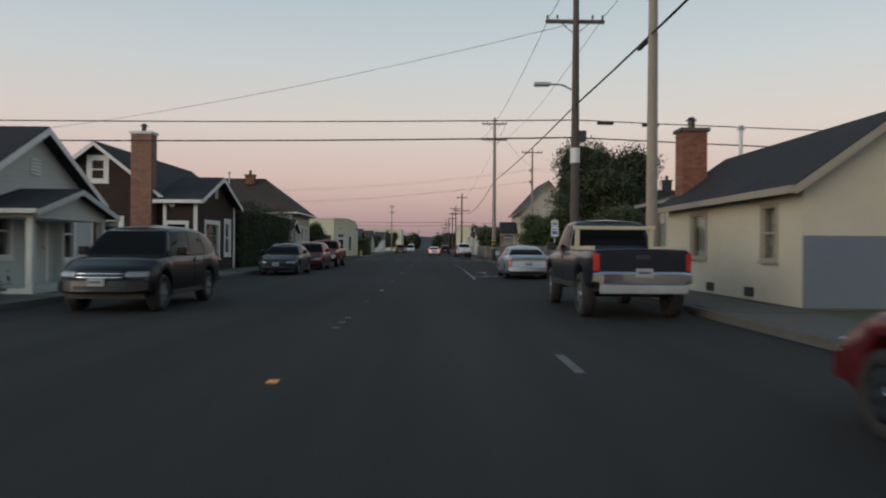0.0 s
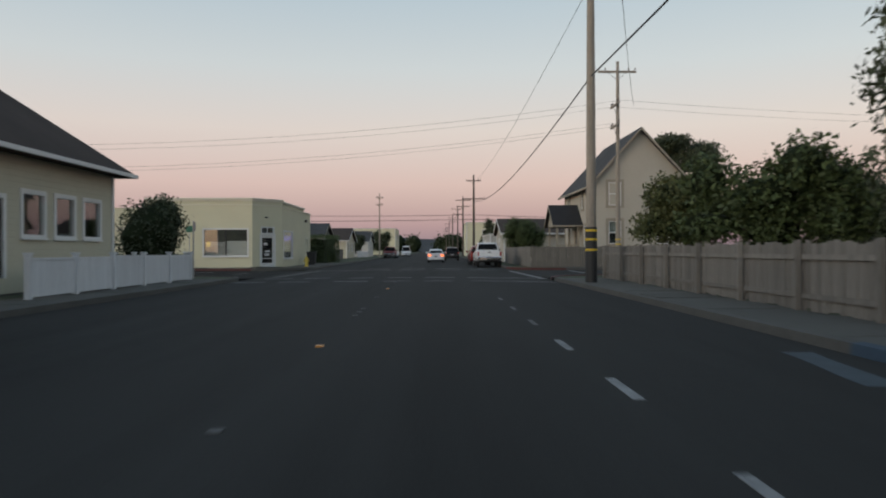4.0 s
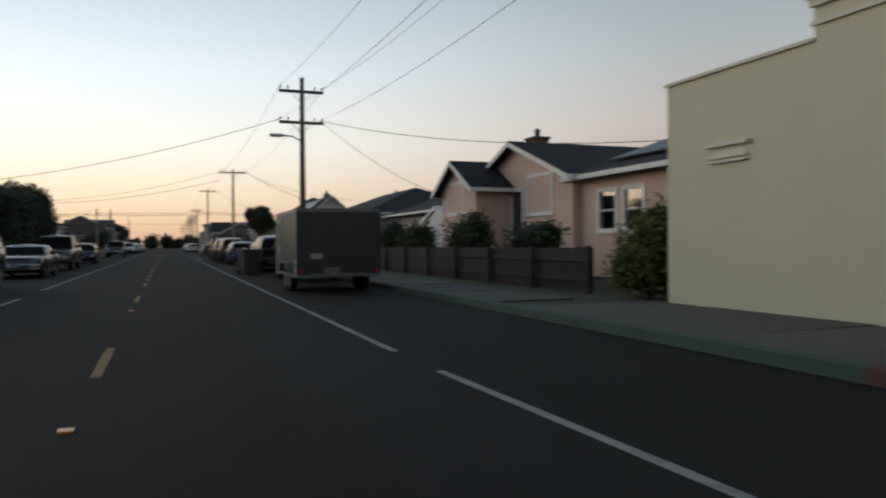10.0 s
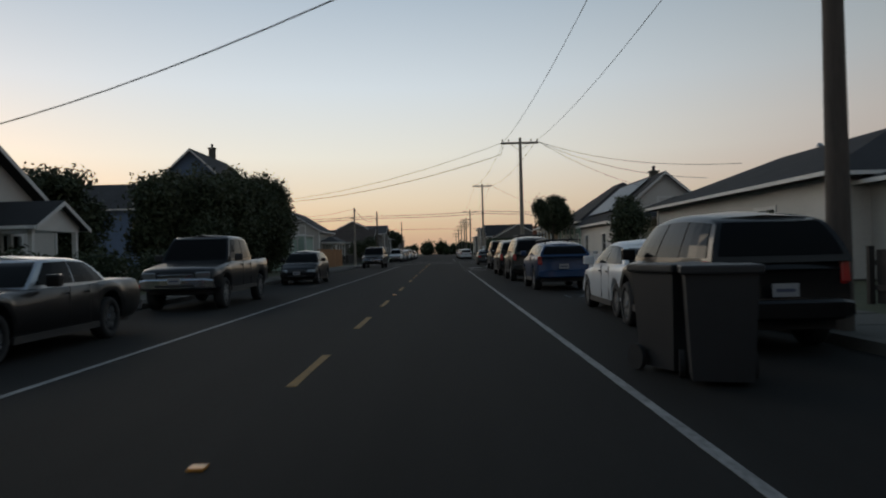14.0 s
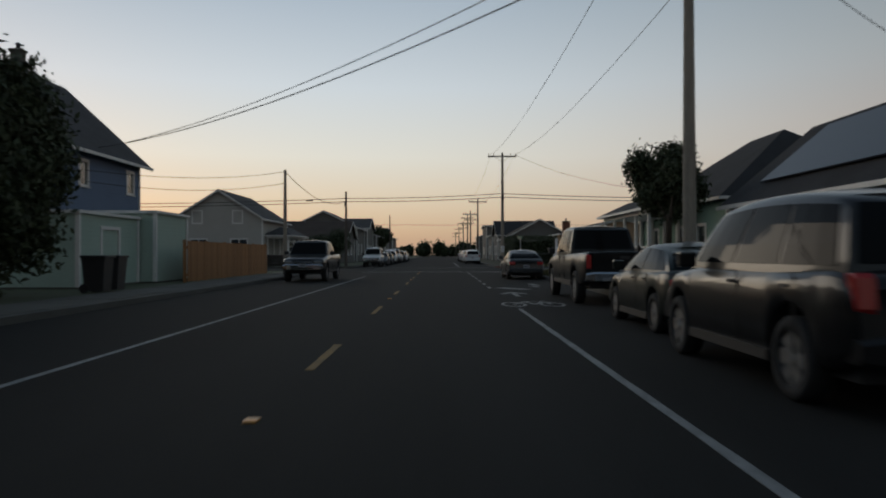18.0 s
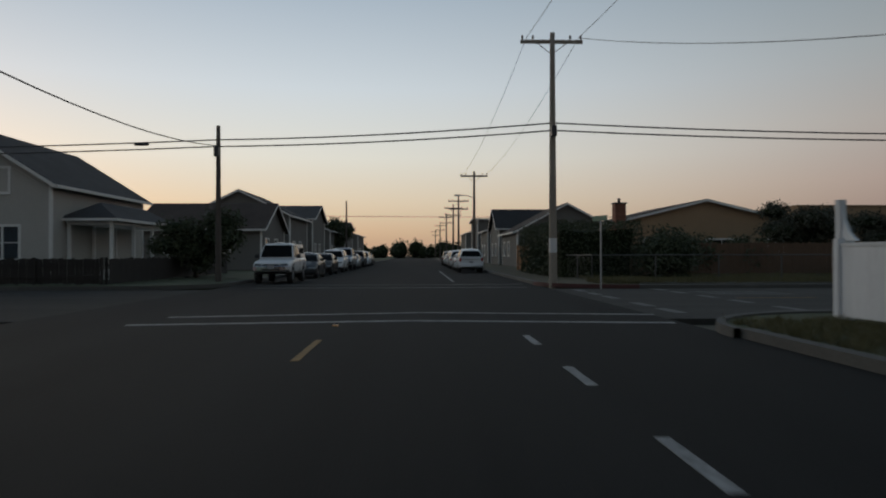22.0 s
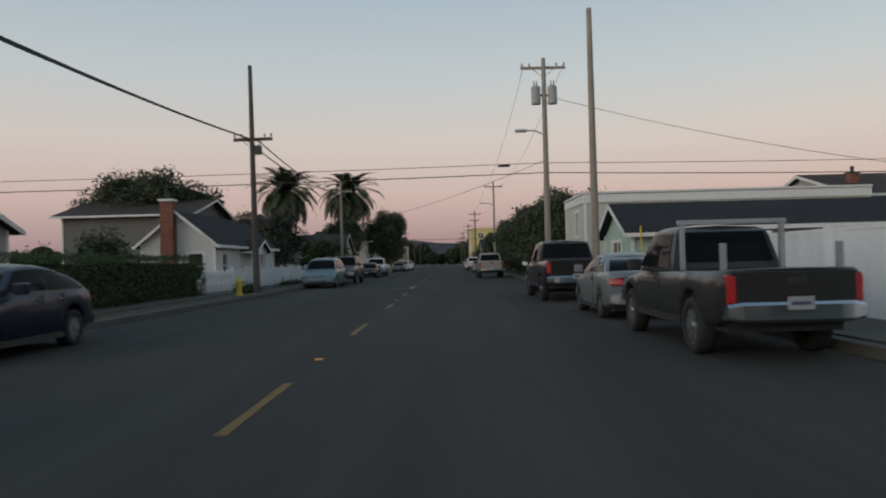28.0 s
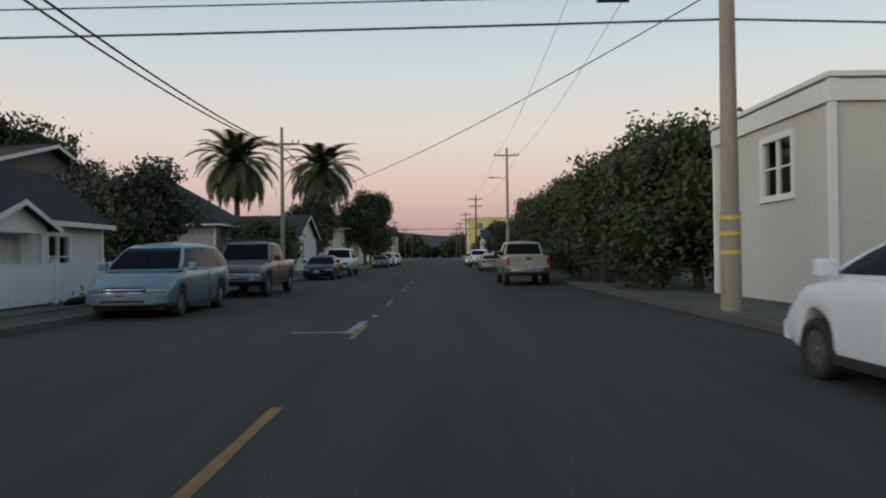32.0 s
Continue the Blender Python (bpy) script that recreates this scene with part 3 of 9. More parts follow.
        bmesh.ops.recalc_face_normals(bm, faces=bm.faces)
        ob = part(name, bm, glossy, car)
        ob.data.shade_smooth()
        ob.data.set_sharp_from_angle(angle=radians(40))

    screen("windscreen", front_s, -1, lo, 0.94)
    screen("rear_window", rear_s, 1, 0.14 if not bed else 0.2, 0.90)
    span = c2 - c1
    cuts = [0.03, 0.485, 0.515, 0.97] if span < 1.9 else ([0.02, 0.365, 0.385, 0.69, 0.71, 0.98])
    if span < 1.2:
        cuts = [0.04, 0.96]
    for sd in (1, -1):
        for i in range(0, len(cuts), 2):
            bm = bmesh.new()
            vv = [lo + 0.03 + (hi - 0.07 - lo) * j / 3 for j in range(4)]
            rows = []
            for v in vv:
                s0, s1 = front_s(v) + 0.06, rear_s(v) - 0.07
                pts = [cab(s0 + (s1 - s0) * (cuts[i] + (cuts[i + 1] - cuts[i]) * m / 3), sd, v, 0.009) for m in range(4)]
                back = [cab(s0 + (s1 - s0) * (cuts[i] + (cuts[i + 1] - cuts[i]) * m / 3), sd, v, -0.012) for m in range(4)]
                rows.append(([bm.verts.new(p) for p in pts], [bm.verts.new(p) for p in back]))
            for p, q in zip(rows, rows[1:]):
                for m in range(3):
                    bm.faces.new((p[0][m], p[0][m + 1], q[0][m + 1], q[0][m]))
                bm.faces.new((p[0][0], q[0][0], q[1][0], p[1][0]))
                bm.faces.new((p[0][3], p[1][3], q[1][3], q[0][3]))
            for e in (rows[0], rows[-1]):
                for m in range(3):
                    bm.faces.new((e[0][m], e[1][m], e[1][m + 1], e[0][m + 1]))
            bmesh.ops.recalc_face_normals(bm, faces=bm.faces)
            part("side_window", bm, glossy, car)
        # door seams, handles and mirror
        nd = max(1, len(cuts) // 2 - (1 if span > 2.2 else 0))
        for i in range(nd):
            s = c1 - 0.25 + (span + 0.2) * (i + 1) / (nd + 0.25)
            part("door_handle", boxes((s - 0.2, sd * W * 0.485, zb - 0.12, s - 0.04, sd * W * 0.508, zb - 0.085)), color if not chrome else CHROME, car)
            part("door_seam", boxes((s + 0.0, sd * W * 0.494, k["sill"] + lift + 0.08, s + 0.012, sd * W * 0.5015, zb)), BLACK_PLASTIC, car)
        part("mirror", boxes((c0 + 0.28, sd * W * 0.5, zb + 0.02, c0 + 0.42, sd * (W * 0.5 + 0.2), zb + 0.2), bevel=0.03), BLACK_PLASTIC if bed else color, car)
        part("side_sill", boxes((axles[0] + r * 1.2, sd * W * 0.47, k["sill"] + lift - 0.05, axles[1] - r * 1.2, sd * W * 0.497, k["sill"] + lift + 0.05)), BLACK_PLASTIC, car)
        for a in axles:
            wheel_parts(car, a, sd * (W / 2 - 0.13), r, 0.24, sd, rim)
    # lamps, bumpers, grille and plates
    zn, zt = k["nose"] + lift, k["tail"] + lift
    for sd in (1, -1):
        h0, h1 = (-0.17, -0.0) if boxy else (-0.17, -0.035)
        y0, y1 = sorted((sd * W * 0.25, sd * W * (0.43 if boxy else 0.455)))
        part("headlight", bent(-0.02, 0.14, zn + h0, zn + h1, y1, 0.012, y0), LAMP_CLEAR, car)
        tall = kind in ("suv", "van", "hatch") or bed or upright
        th = 0.36 if bed else (0.30 if tall else 0.16)
        rise = 0.0 if bed else (-0.1 if upright else 0.06 if tall else -0.07)
        y0, y1 = sorted((sd * W * (0.40 if bed else 0.30 if not tall else 0.39), sd * W * 0.462))
        part("tail_light", bent(L - 0.14, L + 0.014, zt + rise - 0.05 - th, zt + rise - 0.05, y1, 0.012, y0), LAMP_RED_LIT if lit else LAMP_RED, car)
    bump = CHROME if (bed and chrome) or kind == "coupe60" else color
    zbp = k["sill"] + lift
    part("front_bumper", bent(-0.08, 0.2, zbp + 0.06, zbp + 0.33, W * 0.465), bump, car)
    part("rear_bumper", bent(L - 0.2, L + 0.09, zbp + 0.08, zbp + 0.32, W * 0.465), bump, car)
    part("lower_grille", bent(-0.083, 0.1, zbp + 0.1, zbp + 0.2, W * 0.3), BLACK_PLASTIC, car)
    g = part("grille", bent(-0.03, 0.1, zn - 0.27, zn - 0.03, W * 0.235), BLACK_PLASTIC, car)
    if not far:
        for i in range(3):
            zz = zn - 0.23 + 0.07 * i
            part("grille_bar", bent(-0.045, -0.01, zz, zz + 0.022, W * 0.23, 0.003), CHROME if chrome else BLACK_PLASTIC, g)
    for s, zz in ((-0.1, zbp + 0.2), (L + 0.1, zbp + 0.23 if bed else zt - 0.42)):
        d = -1 if s < 0 else 1
        if d > 0 and not bed:
            s = L + 0.005
        pl = part("number_plate", boxes((min(s, s + d * 0.012), -0.155, zz, max(s, s + d * 0.012), 0.155, zz + 0.155)), PLATE, car)
        if far:
            continue
        part("number_bar", boxes((min(s + d * 0.012, s + d * 0.016), -0.11, zz + 0.055, max(s + d * 0.012, s + d * 0.016), 0.11, zz + 0.095)), PLATE_INK, pl)
    part("underbody", boxes((0.3, -W * 0.4, zbp - 0.06, L - 0.3, W * 0.4, zbp + 0.1)), BLACK_PLASTIC, car)
    for a in () if far else axles:
        part("axle", tubes(((a, -W * 0.42, r), (a, W * 0.42, r), 0.05)), BLACK_PLASTIC, car)
    if bed:
        part("tailgate", boxes((L - 0.05, -W * 0.4, zt - 0.56, L + 0.006, W * 0.4, zt - 0.015), bevel=0.012), color, car)
        part("tailgate_handle", boxes((L + 0.004, -0.12, zt - 0.17, L + 0.02, 0.12, zt - 0.09)), BLACK_PLASTIC, car)
    if rack:
        zz = zr + 0.08
        rows = []
        for sd in (1, -1):
            rows += [((c1 + 0.1, sd * wr * 0.9, zz), (c2 - 0.1, sd * wr * 0.9, zz), 0.02), ((c1 + 0.1, sd * wr * 0.9, zr - 0.05), (c1 + 0.1, sd * wr * 0.9, zz), 0.02), ((c2 - 0.1, sd * wr * 0.9, zr - 0.05), (c2 - 0.1, sd * wr * 0.9, zz), 0.02)]
        for f in (0.2, 0.8):
            s = c1 + (c2 - c1) * f
            rows.append(((s, -wr * 0.9, zz), (s, wr * 0.9, zz), 0.018))
        part("roof_rack", tubes(*rows, n=8), BLACK_PLASTIC, car)
    if cap:
        bm = prism([(bed[0] - 0.1, zt), (bed[0] - 0.05, zr - 0.02), (bed[1] - 0.1, zr - 0.02), (bed[1] + 0.08, zt)], -W * 0.43, W * 0.43)
        for v in bm.verts:
            if v.co.z > zt + 0.1:
                v.co.y *= 0.86
        c = part("camper_shell", bm, cap, car)
        for sd in (1, -1):
            y0 = sd * W * 0.405
            part("shell_window", prism([(bed[0] + 0.2, zt + 0.2), (bed[0] + 0.2, zr - 0.2), (bed[1] - 0.3, zr - 0.2), (bed[1] - 0.22, zt + 0.2)], y0, y0 + sd * 0.02), CAR_WINDOW, c)
        part("shell_rear_window", boxes((bed[1] - 0.02, -W * 0.3, zt + 0.15, bed[1] + 0.05, W * 0.3, zr - 0.2)), CAR_WINDOW, c)
    return car


CAR_WINDOW = plain("tinted_car_window", (0.009, 0.010, 0.011), 0.03, 0.0, 0.0)
CAR_WINDOW.node_tree.nodes["Principled BSDF"].inputs["Specular IOR Level"].default_value = 0.4
CAR_WINDOW.node_tree.nodes["Principled BSDF"].inputs["IOR"].default_value = 1.13
FENCE_DARK = mottled("dark_board", (0.032, 0.027, 0.024), 0.9, grain=8, patch=0.8, amount=0.35, bump=0.3, stretch=(8, 8, 0.6), spread=0.2)
FENCE_BROWN = mottled("brown_board", (0.13, 0.08, 0.05), 0.9, grain=8, patch=0.8, amount=0.3, bump=0.3, stretch=(8, 8, 0.6), spread=0.2)

# ---- buildings ----
def wall_panel(bm, origin, along, length, height, holes, thick=0.16, slope=None):
    """A wall with openings: outer and inner skin and the reveals. origin is the outer lower corner seen from outside, along its unit way; slope gives the gable top."""
    o, a = Vector(origin), Vector(along).normalized()
    out = Vector((a.y, -a.x, 0))
    us = sorted({0.0, length, *(h[0] for h in holes), *(h[0] + h[2] for h in holes)})
    zs = sorted({0.0, height, *(h[1] for h in holes), *(h[1] + h[3] for h in holes)})
    def at(u, z, d):
        return bm.verts.new(o + a * u + Vector((0, 0, z)) - out * d)
    for u0, u1 in zip(us, us[1:]):
        for z0, z1 in zip(zs, zs[1:]):
            um, zm = (u0 + u1) / 2, (z0 + z1) / 2
            if any(h[0] < um < h[0] + h[2] and h[1] < zm < h[1] + h[3] for h in holes):
                continue
            bm.faces.new((at(u0, z0, 0), at(u1, z0, 0), at(u1, z1, 0), at(u0, z1, 0)))
            bm.faces.new((at(u0, z1, thick), at(u1, z1, thick), at(u1, z0, thick), at(u0, z0, thick)))
    for u, z, w, h in holes:
        c = [(u, z), (u + w, z), (u + w, z + h), (u, z + h)]
        for (ua, za), (ub, zb) in zip(c, c[1:] + c[:1]):
            bm.faces.new((at(ua, za, 0), at(ua, za, thick), at(ub, zb, thick), at(ub, zb, 0)))
    if slope:
        top = [(0.0, height), (length, height)] + slope
        bm.faces.new([at(u, z, 0) for u, z in top])
        bm.faces.new([at(u, z, thick) for u, z in reversed(top)])
    return bm


def window_set(house, origin, along, u, z, w, h, trim, style="sash", blind=0.0, border=0.1, pane=None):
    """A window in an opening: frame, sash bars, pane, sill, and a blind behind it."""
    a = Vector(along).normalized()
    m = Matrix(((a.x, -a.y, 0, 0), (a.y, a.x, 0, 0), (0, 0, 1, 0), (0, 0, 0, 1)))
    base = new("window")
    base.parent = house
    base.empty_display_size = 0.1
    base.matrix_basis = Matrix.Translation(Vector(origin) + a * (u + w / 2) + Vector((0, 0, z))) @ m
    t, o = border, 0.03
    x = w / 2
    part("frame", boxes((-x - t, -o, -t * 0.6, -x + 0.03, 0.1, h + t), (x - 0.03, -o, -t * 0.6, x + t, 0.1, h + t), (-x + 0.03, -o, h - 0.03, x - 0.03, 0.1, h + t), (-x + 0.03, -o + 0.003, -t * 0.6, x - 0.03, 0.1, 0.03)), trim, base)
    part("sill", boxes((-x - t * 1.2, -0.07, -t * 0.6 - 0.05, x + t * 1.2, 0.05, -t * 0.6)), trim, base)
    if style == "sash":
        part("sash_bar", boxes((-x + 0.03, 0.02, h / 2 - 0.025, x - 0.03, 0.07, h / 2 + 0.025)), trim, base)
    elif style == "pair":
        part("sash_bar", boxes((-0.045, 0.0, 0.03, 0.045, 0.08, h - 0.03)), trim, base)
        for sx in (-1, 1):
            part("sash_bar", boxes((min(sx * 0.045, sx * (x - 0.03)), 0.02, h / 2 - 0.02, max(sx * 0.045, sx * (x - 0.03)), 0.07, h / 2 + 0.02)), trim, base)
    elif style == "slide":
        part("sash_bar", boxes((-0.025, 0.02, 0.03, 0.025, 0.07, h - 0.03)), trim, base)
    elif style == "grid":
        for i in range(1, 4):
            part("sash_bar", boxes((-x + 0.03, 0.02, h * i / 4 - 0.015, x - 0.03, 0.06, h * i / 4 + 0.015)), trim, base)
    if border > 0.12 and style == "sash":
        part("sash_frame", boxes((-x + 0.032, -0.01, 0.032, -x + 0.08, 0.04, h - 0.032), (x - 0.08, -0.01, 0.032, x - 0.032, 0.04, h - 0.032), (-x + 0.08, -0.01, h - 0.08, x - 0.08, 0.04, h - 0.032), (-x + 0.08, -0.01, 0.032, x - 0.08, 0.04, 0.08), (-x + 0.08, -0.01, h / 2 - 0.03, x - 0.08, 0.018, h / 2 + 0.03)), TRIM_WHITE, base)
    g = part("pane", boxes((-x + 0.02, 0.045, 0.02, x - 0.02, 0.055, h - 0.02)), pane or PANE, base)
    g.visible_shadow = False
    if blind:
        part("blind", boxes((-x - 0.05, 0.2, h * (1 - blind), x + 0.05, 0.215, h + 0.05)), BLIND, base)
    return base


def door_set(house, origin, along, u, z, w, h, material, trim, lite=False):
    a = Vector(along).normalized()
    m = Matrix(((a.x, -a.y, 0, 0), (a.y, a.x, 0, 0), (0, 0, 1, 0), (0, 0, 0, 1)))
    base = new("door")
    base.parent = house
    base.empty_display_size = 0.1
    base.matrix_basis = Matrix.Translation(Vector(origin) + a * (u + w / 2) + Vector((0, 0, z))) @ m
    x = w / 2
    part("frame", boxes((-x - 0.1, -0.03, 0, -x + 0.02, 0.1, h + 0.1), (x - 0.02, -0.03, 0, x + 0.1, 0.1, h + 0.1), (-x + 0.02, -0.03, h - 0.02, x - 0.02, 0.1, h + 0.1)), trim, base)
    if lite:
        part("leaf", boxes((-x + 0.02, 0.03, 0.02, -x + 0.13, 0.08, h - 0.03), (x - 0.13, 0.03, 0.02, x - 0.02, 0.08, h - 0.03), (-x + 0.13, 0.03, 0.02, x - 0.13, 0.08, 0.27), (-x + 0.13, 0.03, h - 0.16, x - 0.13, 0.08, h - 0.03)), material, base)
        g = part("pane", boxes((-x + 0.12, 0.05, 0.26, x - 0.12, 0.06, h - 0.15)), PANE, base)
        g.visible_shadow = False
    else:
        leaf = part("leaf", boxes((-x + 0.02, 0.04, 0.02, x - 0.02, 0.09, h - 0.03)), material, base)
        for zz in (0.2, h * 0.55):
            part("panel", boxes((-x + 0.14, 0.028, zz, x - 0.14, 0.042, zz + h * 0.33), bevel=0.008), material, leaf)
    part("knob", tubes(((x - 0.1, 0.03, 1.0), (x - 0.1, -0.04, 1.0), 0.03)), METAL, base)
    return base


def gable_roof(house, x0, x1, y0, y1, z, rise, over, ridge, roof, trim, thick=0.14):
    """Two sloping slabs; ridge "x" or "y" says along which way it runs."""
    flip = ridge == "y"
    if flip:
        x0, x1, y0, y1 = y0, y1, x0, x1
    ym = (y0 + y1) / 2
    s = rise / (ym - y0)
    e0, e1 = x0 - over, x1 + over
    pitch = []
    for sg, ye in ((-1, y0 - over), (1, y1 + over)):
        ze = z - s * over
        prof = [(ye, ze), (ym, z + rise), (ym, z + rise + thick), (ye, ze + thick)]
        bm = prism(prof, e0, e1, "x")
        if flip:
            for v in bm.verts:
                v.co.x, v.co.y = v.co.y, v.co.x
            bmesh.ops.reverse_faces(bm, faces=bm.faces)
        pitch.append(part("roof", bm, roof, house))
        # barge boards and the eave board
        rows = []
        for xa, xb in ((e0 - 0.03, e0 - 0.004), (e1 + 0.004, e1 + 0.03)):
            bm = prism([(ye, ze - 0.06), (ym, z + rise - 0.06), (ym, z + rise + thick - 0.03), (ye, ze + thick - 0.03)], xa, xb, "x")
            if flip:
                for v in bm.verts:
                    v.co.x, v.co.y = v.co.y, v.co.x
                bmesh.ops.reverse_faces(bm, faces=bm.faces)
            part("barge_board", bm, trim, house)
        ya, yb = sorted((ye + sg * 0.004, ye + sg * 0.09))
        bm = boxes((e0, ya, ze - 0.02, e1, yb, ze + thick - 0.02))
        if flip:
            for v in bm.verts:
                v.co.x, v.co.y = v.co.y, v.co.x
            bmesh.ops.reverse_faces(bm, faces=bm.faces)
        part("gutter", bm, trim, house)
    return pitch


def hip_roof(house, x0, x1, y0, y1, z, rise, over, roof, trim, ridge_len=None, thick=0.12):
    x0, x1, y0, y1 = x0 - over, x1 + over, y0 - over, y1 + over
    lx, ly = x1 - x0, y1 - y0
    long_x = lx >= ly
    rl = max(0.3, abs(lx - ly)) if ridge_len is None else ridge_len
    cx, cy = (x0 + x1) / 2, (y0 + y1) / 2
    ra, rb = ((cx - rl / 2, cy), (cx + rl / 2, cy)) if long_x else ((cx, cy - rl / 2), (cx, cy + rl / 2))
    bm = bmesh.new()
    b = [bm.verts.new((*p, z)) for p in ((x0, y0), (x1, y0), (x1, y1), (x0, y1))]
    e = [bm.verts.new((*p, z + thick)) for p in ((x0, y0), (x1, y0), (x1, y1), (x0, y1))]
    r = [bm.verts.new((*p, z + thick + rise)) for p in (ra, rb)]
    bm.faces.new(list(reversed(b)))
    for i in range(4):
        bm.faces.new((b[i], b[(i + 1) % 4], e[(i + 1) % 4], e[i]))
    if long_x:
        fs = ((e[0], e[1], r[1], r[0]), (e[1], e[2], r[1]), (e[2], e[3], r[0], r[1]), (e[3], e[0], r[0]))
    else:
        fs = ((e[0], e[1], r[0]), (e[1], e[2], r[1], r[0]), (e[2], e[3], r[1]), (e[3], e[0], r[0], r[1]))
    for f in fs:
        bm.faces.new(f)
    part("roof", bm, roof, house)
    g = 0.09
    for q in ((x0 - g, y0 - g, x1 + g, y0 - 0.004), (x0 - g, y1 + 0.004, x1 + g, y1 + g), (x0 - g, y0 - 0.002, x0 - 0.004, y1 + 0.002), (x1 + 0.004, y0 - 0.002, x1 + g, y1 + 0.002)):
        part("gutter", boxes((q[0], q[1], z - 0.02, q[2], q[3], z + thick - 0.02)), trim, house)


def house(name, label, x0, x1, y0, y1, h, wall, roof, kind="gable", ridge="x", rise=1.8, over=0.4, trim=None, wins=(), doors=(), base=0.15, category="house", corner=True, ridge_len=None, border=0.1, roof_z=None):
    """A building. wins: (side, offset from the left seen from outside, sill height, width, height, style, blind); sides S, E, N, W."""
    trim = trim or TRIM_WHITE
    ob = thing(name, label, category, (x0 + x1) / 2, (y0 + y1) / 2, 0)
    cx, cy = (x0 + x1) / 2, (y0 + y1) / 2
    X0, X1, Y0, Y1 = x0 - cx, x1 - cx, y0 - cy, y1 - cy
    W, D = X1 - X0, Y1 - Y0
    sides = {"S": ((X0, Y0, base), (1, 0, 0), W), "E": ((X1, Y0, base), (0, 1, 0), D), "N": ((X1, Y1, base), (-1, 0, 0), W), "W": ((X0, Y1, base), (0, -1, 0), D)}
    for s, (o, a, length) in sides.items():
        holes = [(w[1], w[2], w[3], w[4]) for w in wins if w[0] == s and w[2] + w[4] < h - base] + [(d[1], d[2], d[3], d[4]) for d in doors if d[0] == s]
        slope = None
        if kind == "gable" and ((ridge == "x" and s in "EW") or (ridge == "y" and s in "NS")):
            slope = [(length / 2, h - base + rise)]
        part("wall", wall_panel(bmesh.new(), o, a, length, h - base, holes, slope=slope), wall, ob)
        for w in wins:
            if w[0] == s:
                window_set(ob, o, a, w[1], w[2], w[3], w[4], trim, w[5] if len(w) > 5 else "sash", w[6] if len(w) > 6 else 0.0, border)
        for d in doors:
            if d[0] == s:
                door_set(ob, o, a, d[1], d[2], d[3], d[4], d[5], trim, len(d) > 6)
    part("foundation", boxes((X0 - 0.03, Y0 - 0.03, -0.3, X1 + 0.03, Y1 + 0.03, base)), CONCRETE, ob)
    # solid dark block behind the windows, in place of a shaded interior
    part("dark_room_box", boxes((X0 + 0.5, Y0 + 0.5, base, X1 - 0.5, Y1 - 0.5, h - 0.1)), DARK_ROOM, ob)
    if corner:
        for px, py in ((X0, Y0), (X1, Y0), (X1, Y1), (X0, Y1)):
            part("corner_board", boxes((px - 0.06 if px == X0 else px - 0.07, py - 0.06 if py == Y0 else py - 0.07, base + 0.003, px + 0.07 if px == X0 else px + 0.06, py + 0.07 if py == Y0 else py + 0.06, h - 0.003)), trim, ob)
    if kind == "gable":
        gable_roof(ob, X0, X1, Y0, Y1, h, rise, over, ridge, roof, trim)
    elif kind == "hip":
        hip_roof(ob, X0, X1, Y0, Y1, h, rise, over, roof, trim, ridge_len)
    else:
        part("roof", boxes((X0 + 0.1, Y0 + 0.1, h - 0.25, X1 - 0.1, Y1 - 0.1, h - 0.12)), roof, ob)
        part("parapet_cap", boxes((X0 - 0.12, Y0 - 0.12, h, X1 + 0.12, Y0 + 0.2, h + 0.1), (X0 - 0.12, Y1 - 0.2, h, X1 + 0.12, Y1 + 0.12, h + 0.1), (X0 - 0.12, Y0 + 0.203, h, X0 + 0.2, Y1 - 0.203, h + 0.1), (X1 - 0.2, Y0 + 0.203, h, X1 + 0.12, Y1 - 0.203, h + 0.1)), trim, ob)
    return ob


def local(ob, x, y, z=0.0):
    p = ob.matrix_basis.translation
    return x - p.x, y - p.y, z - p.z


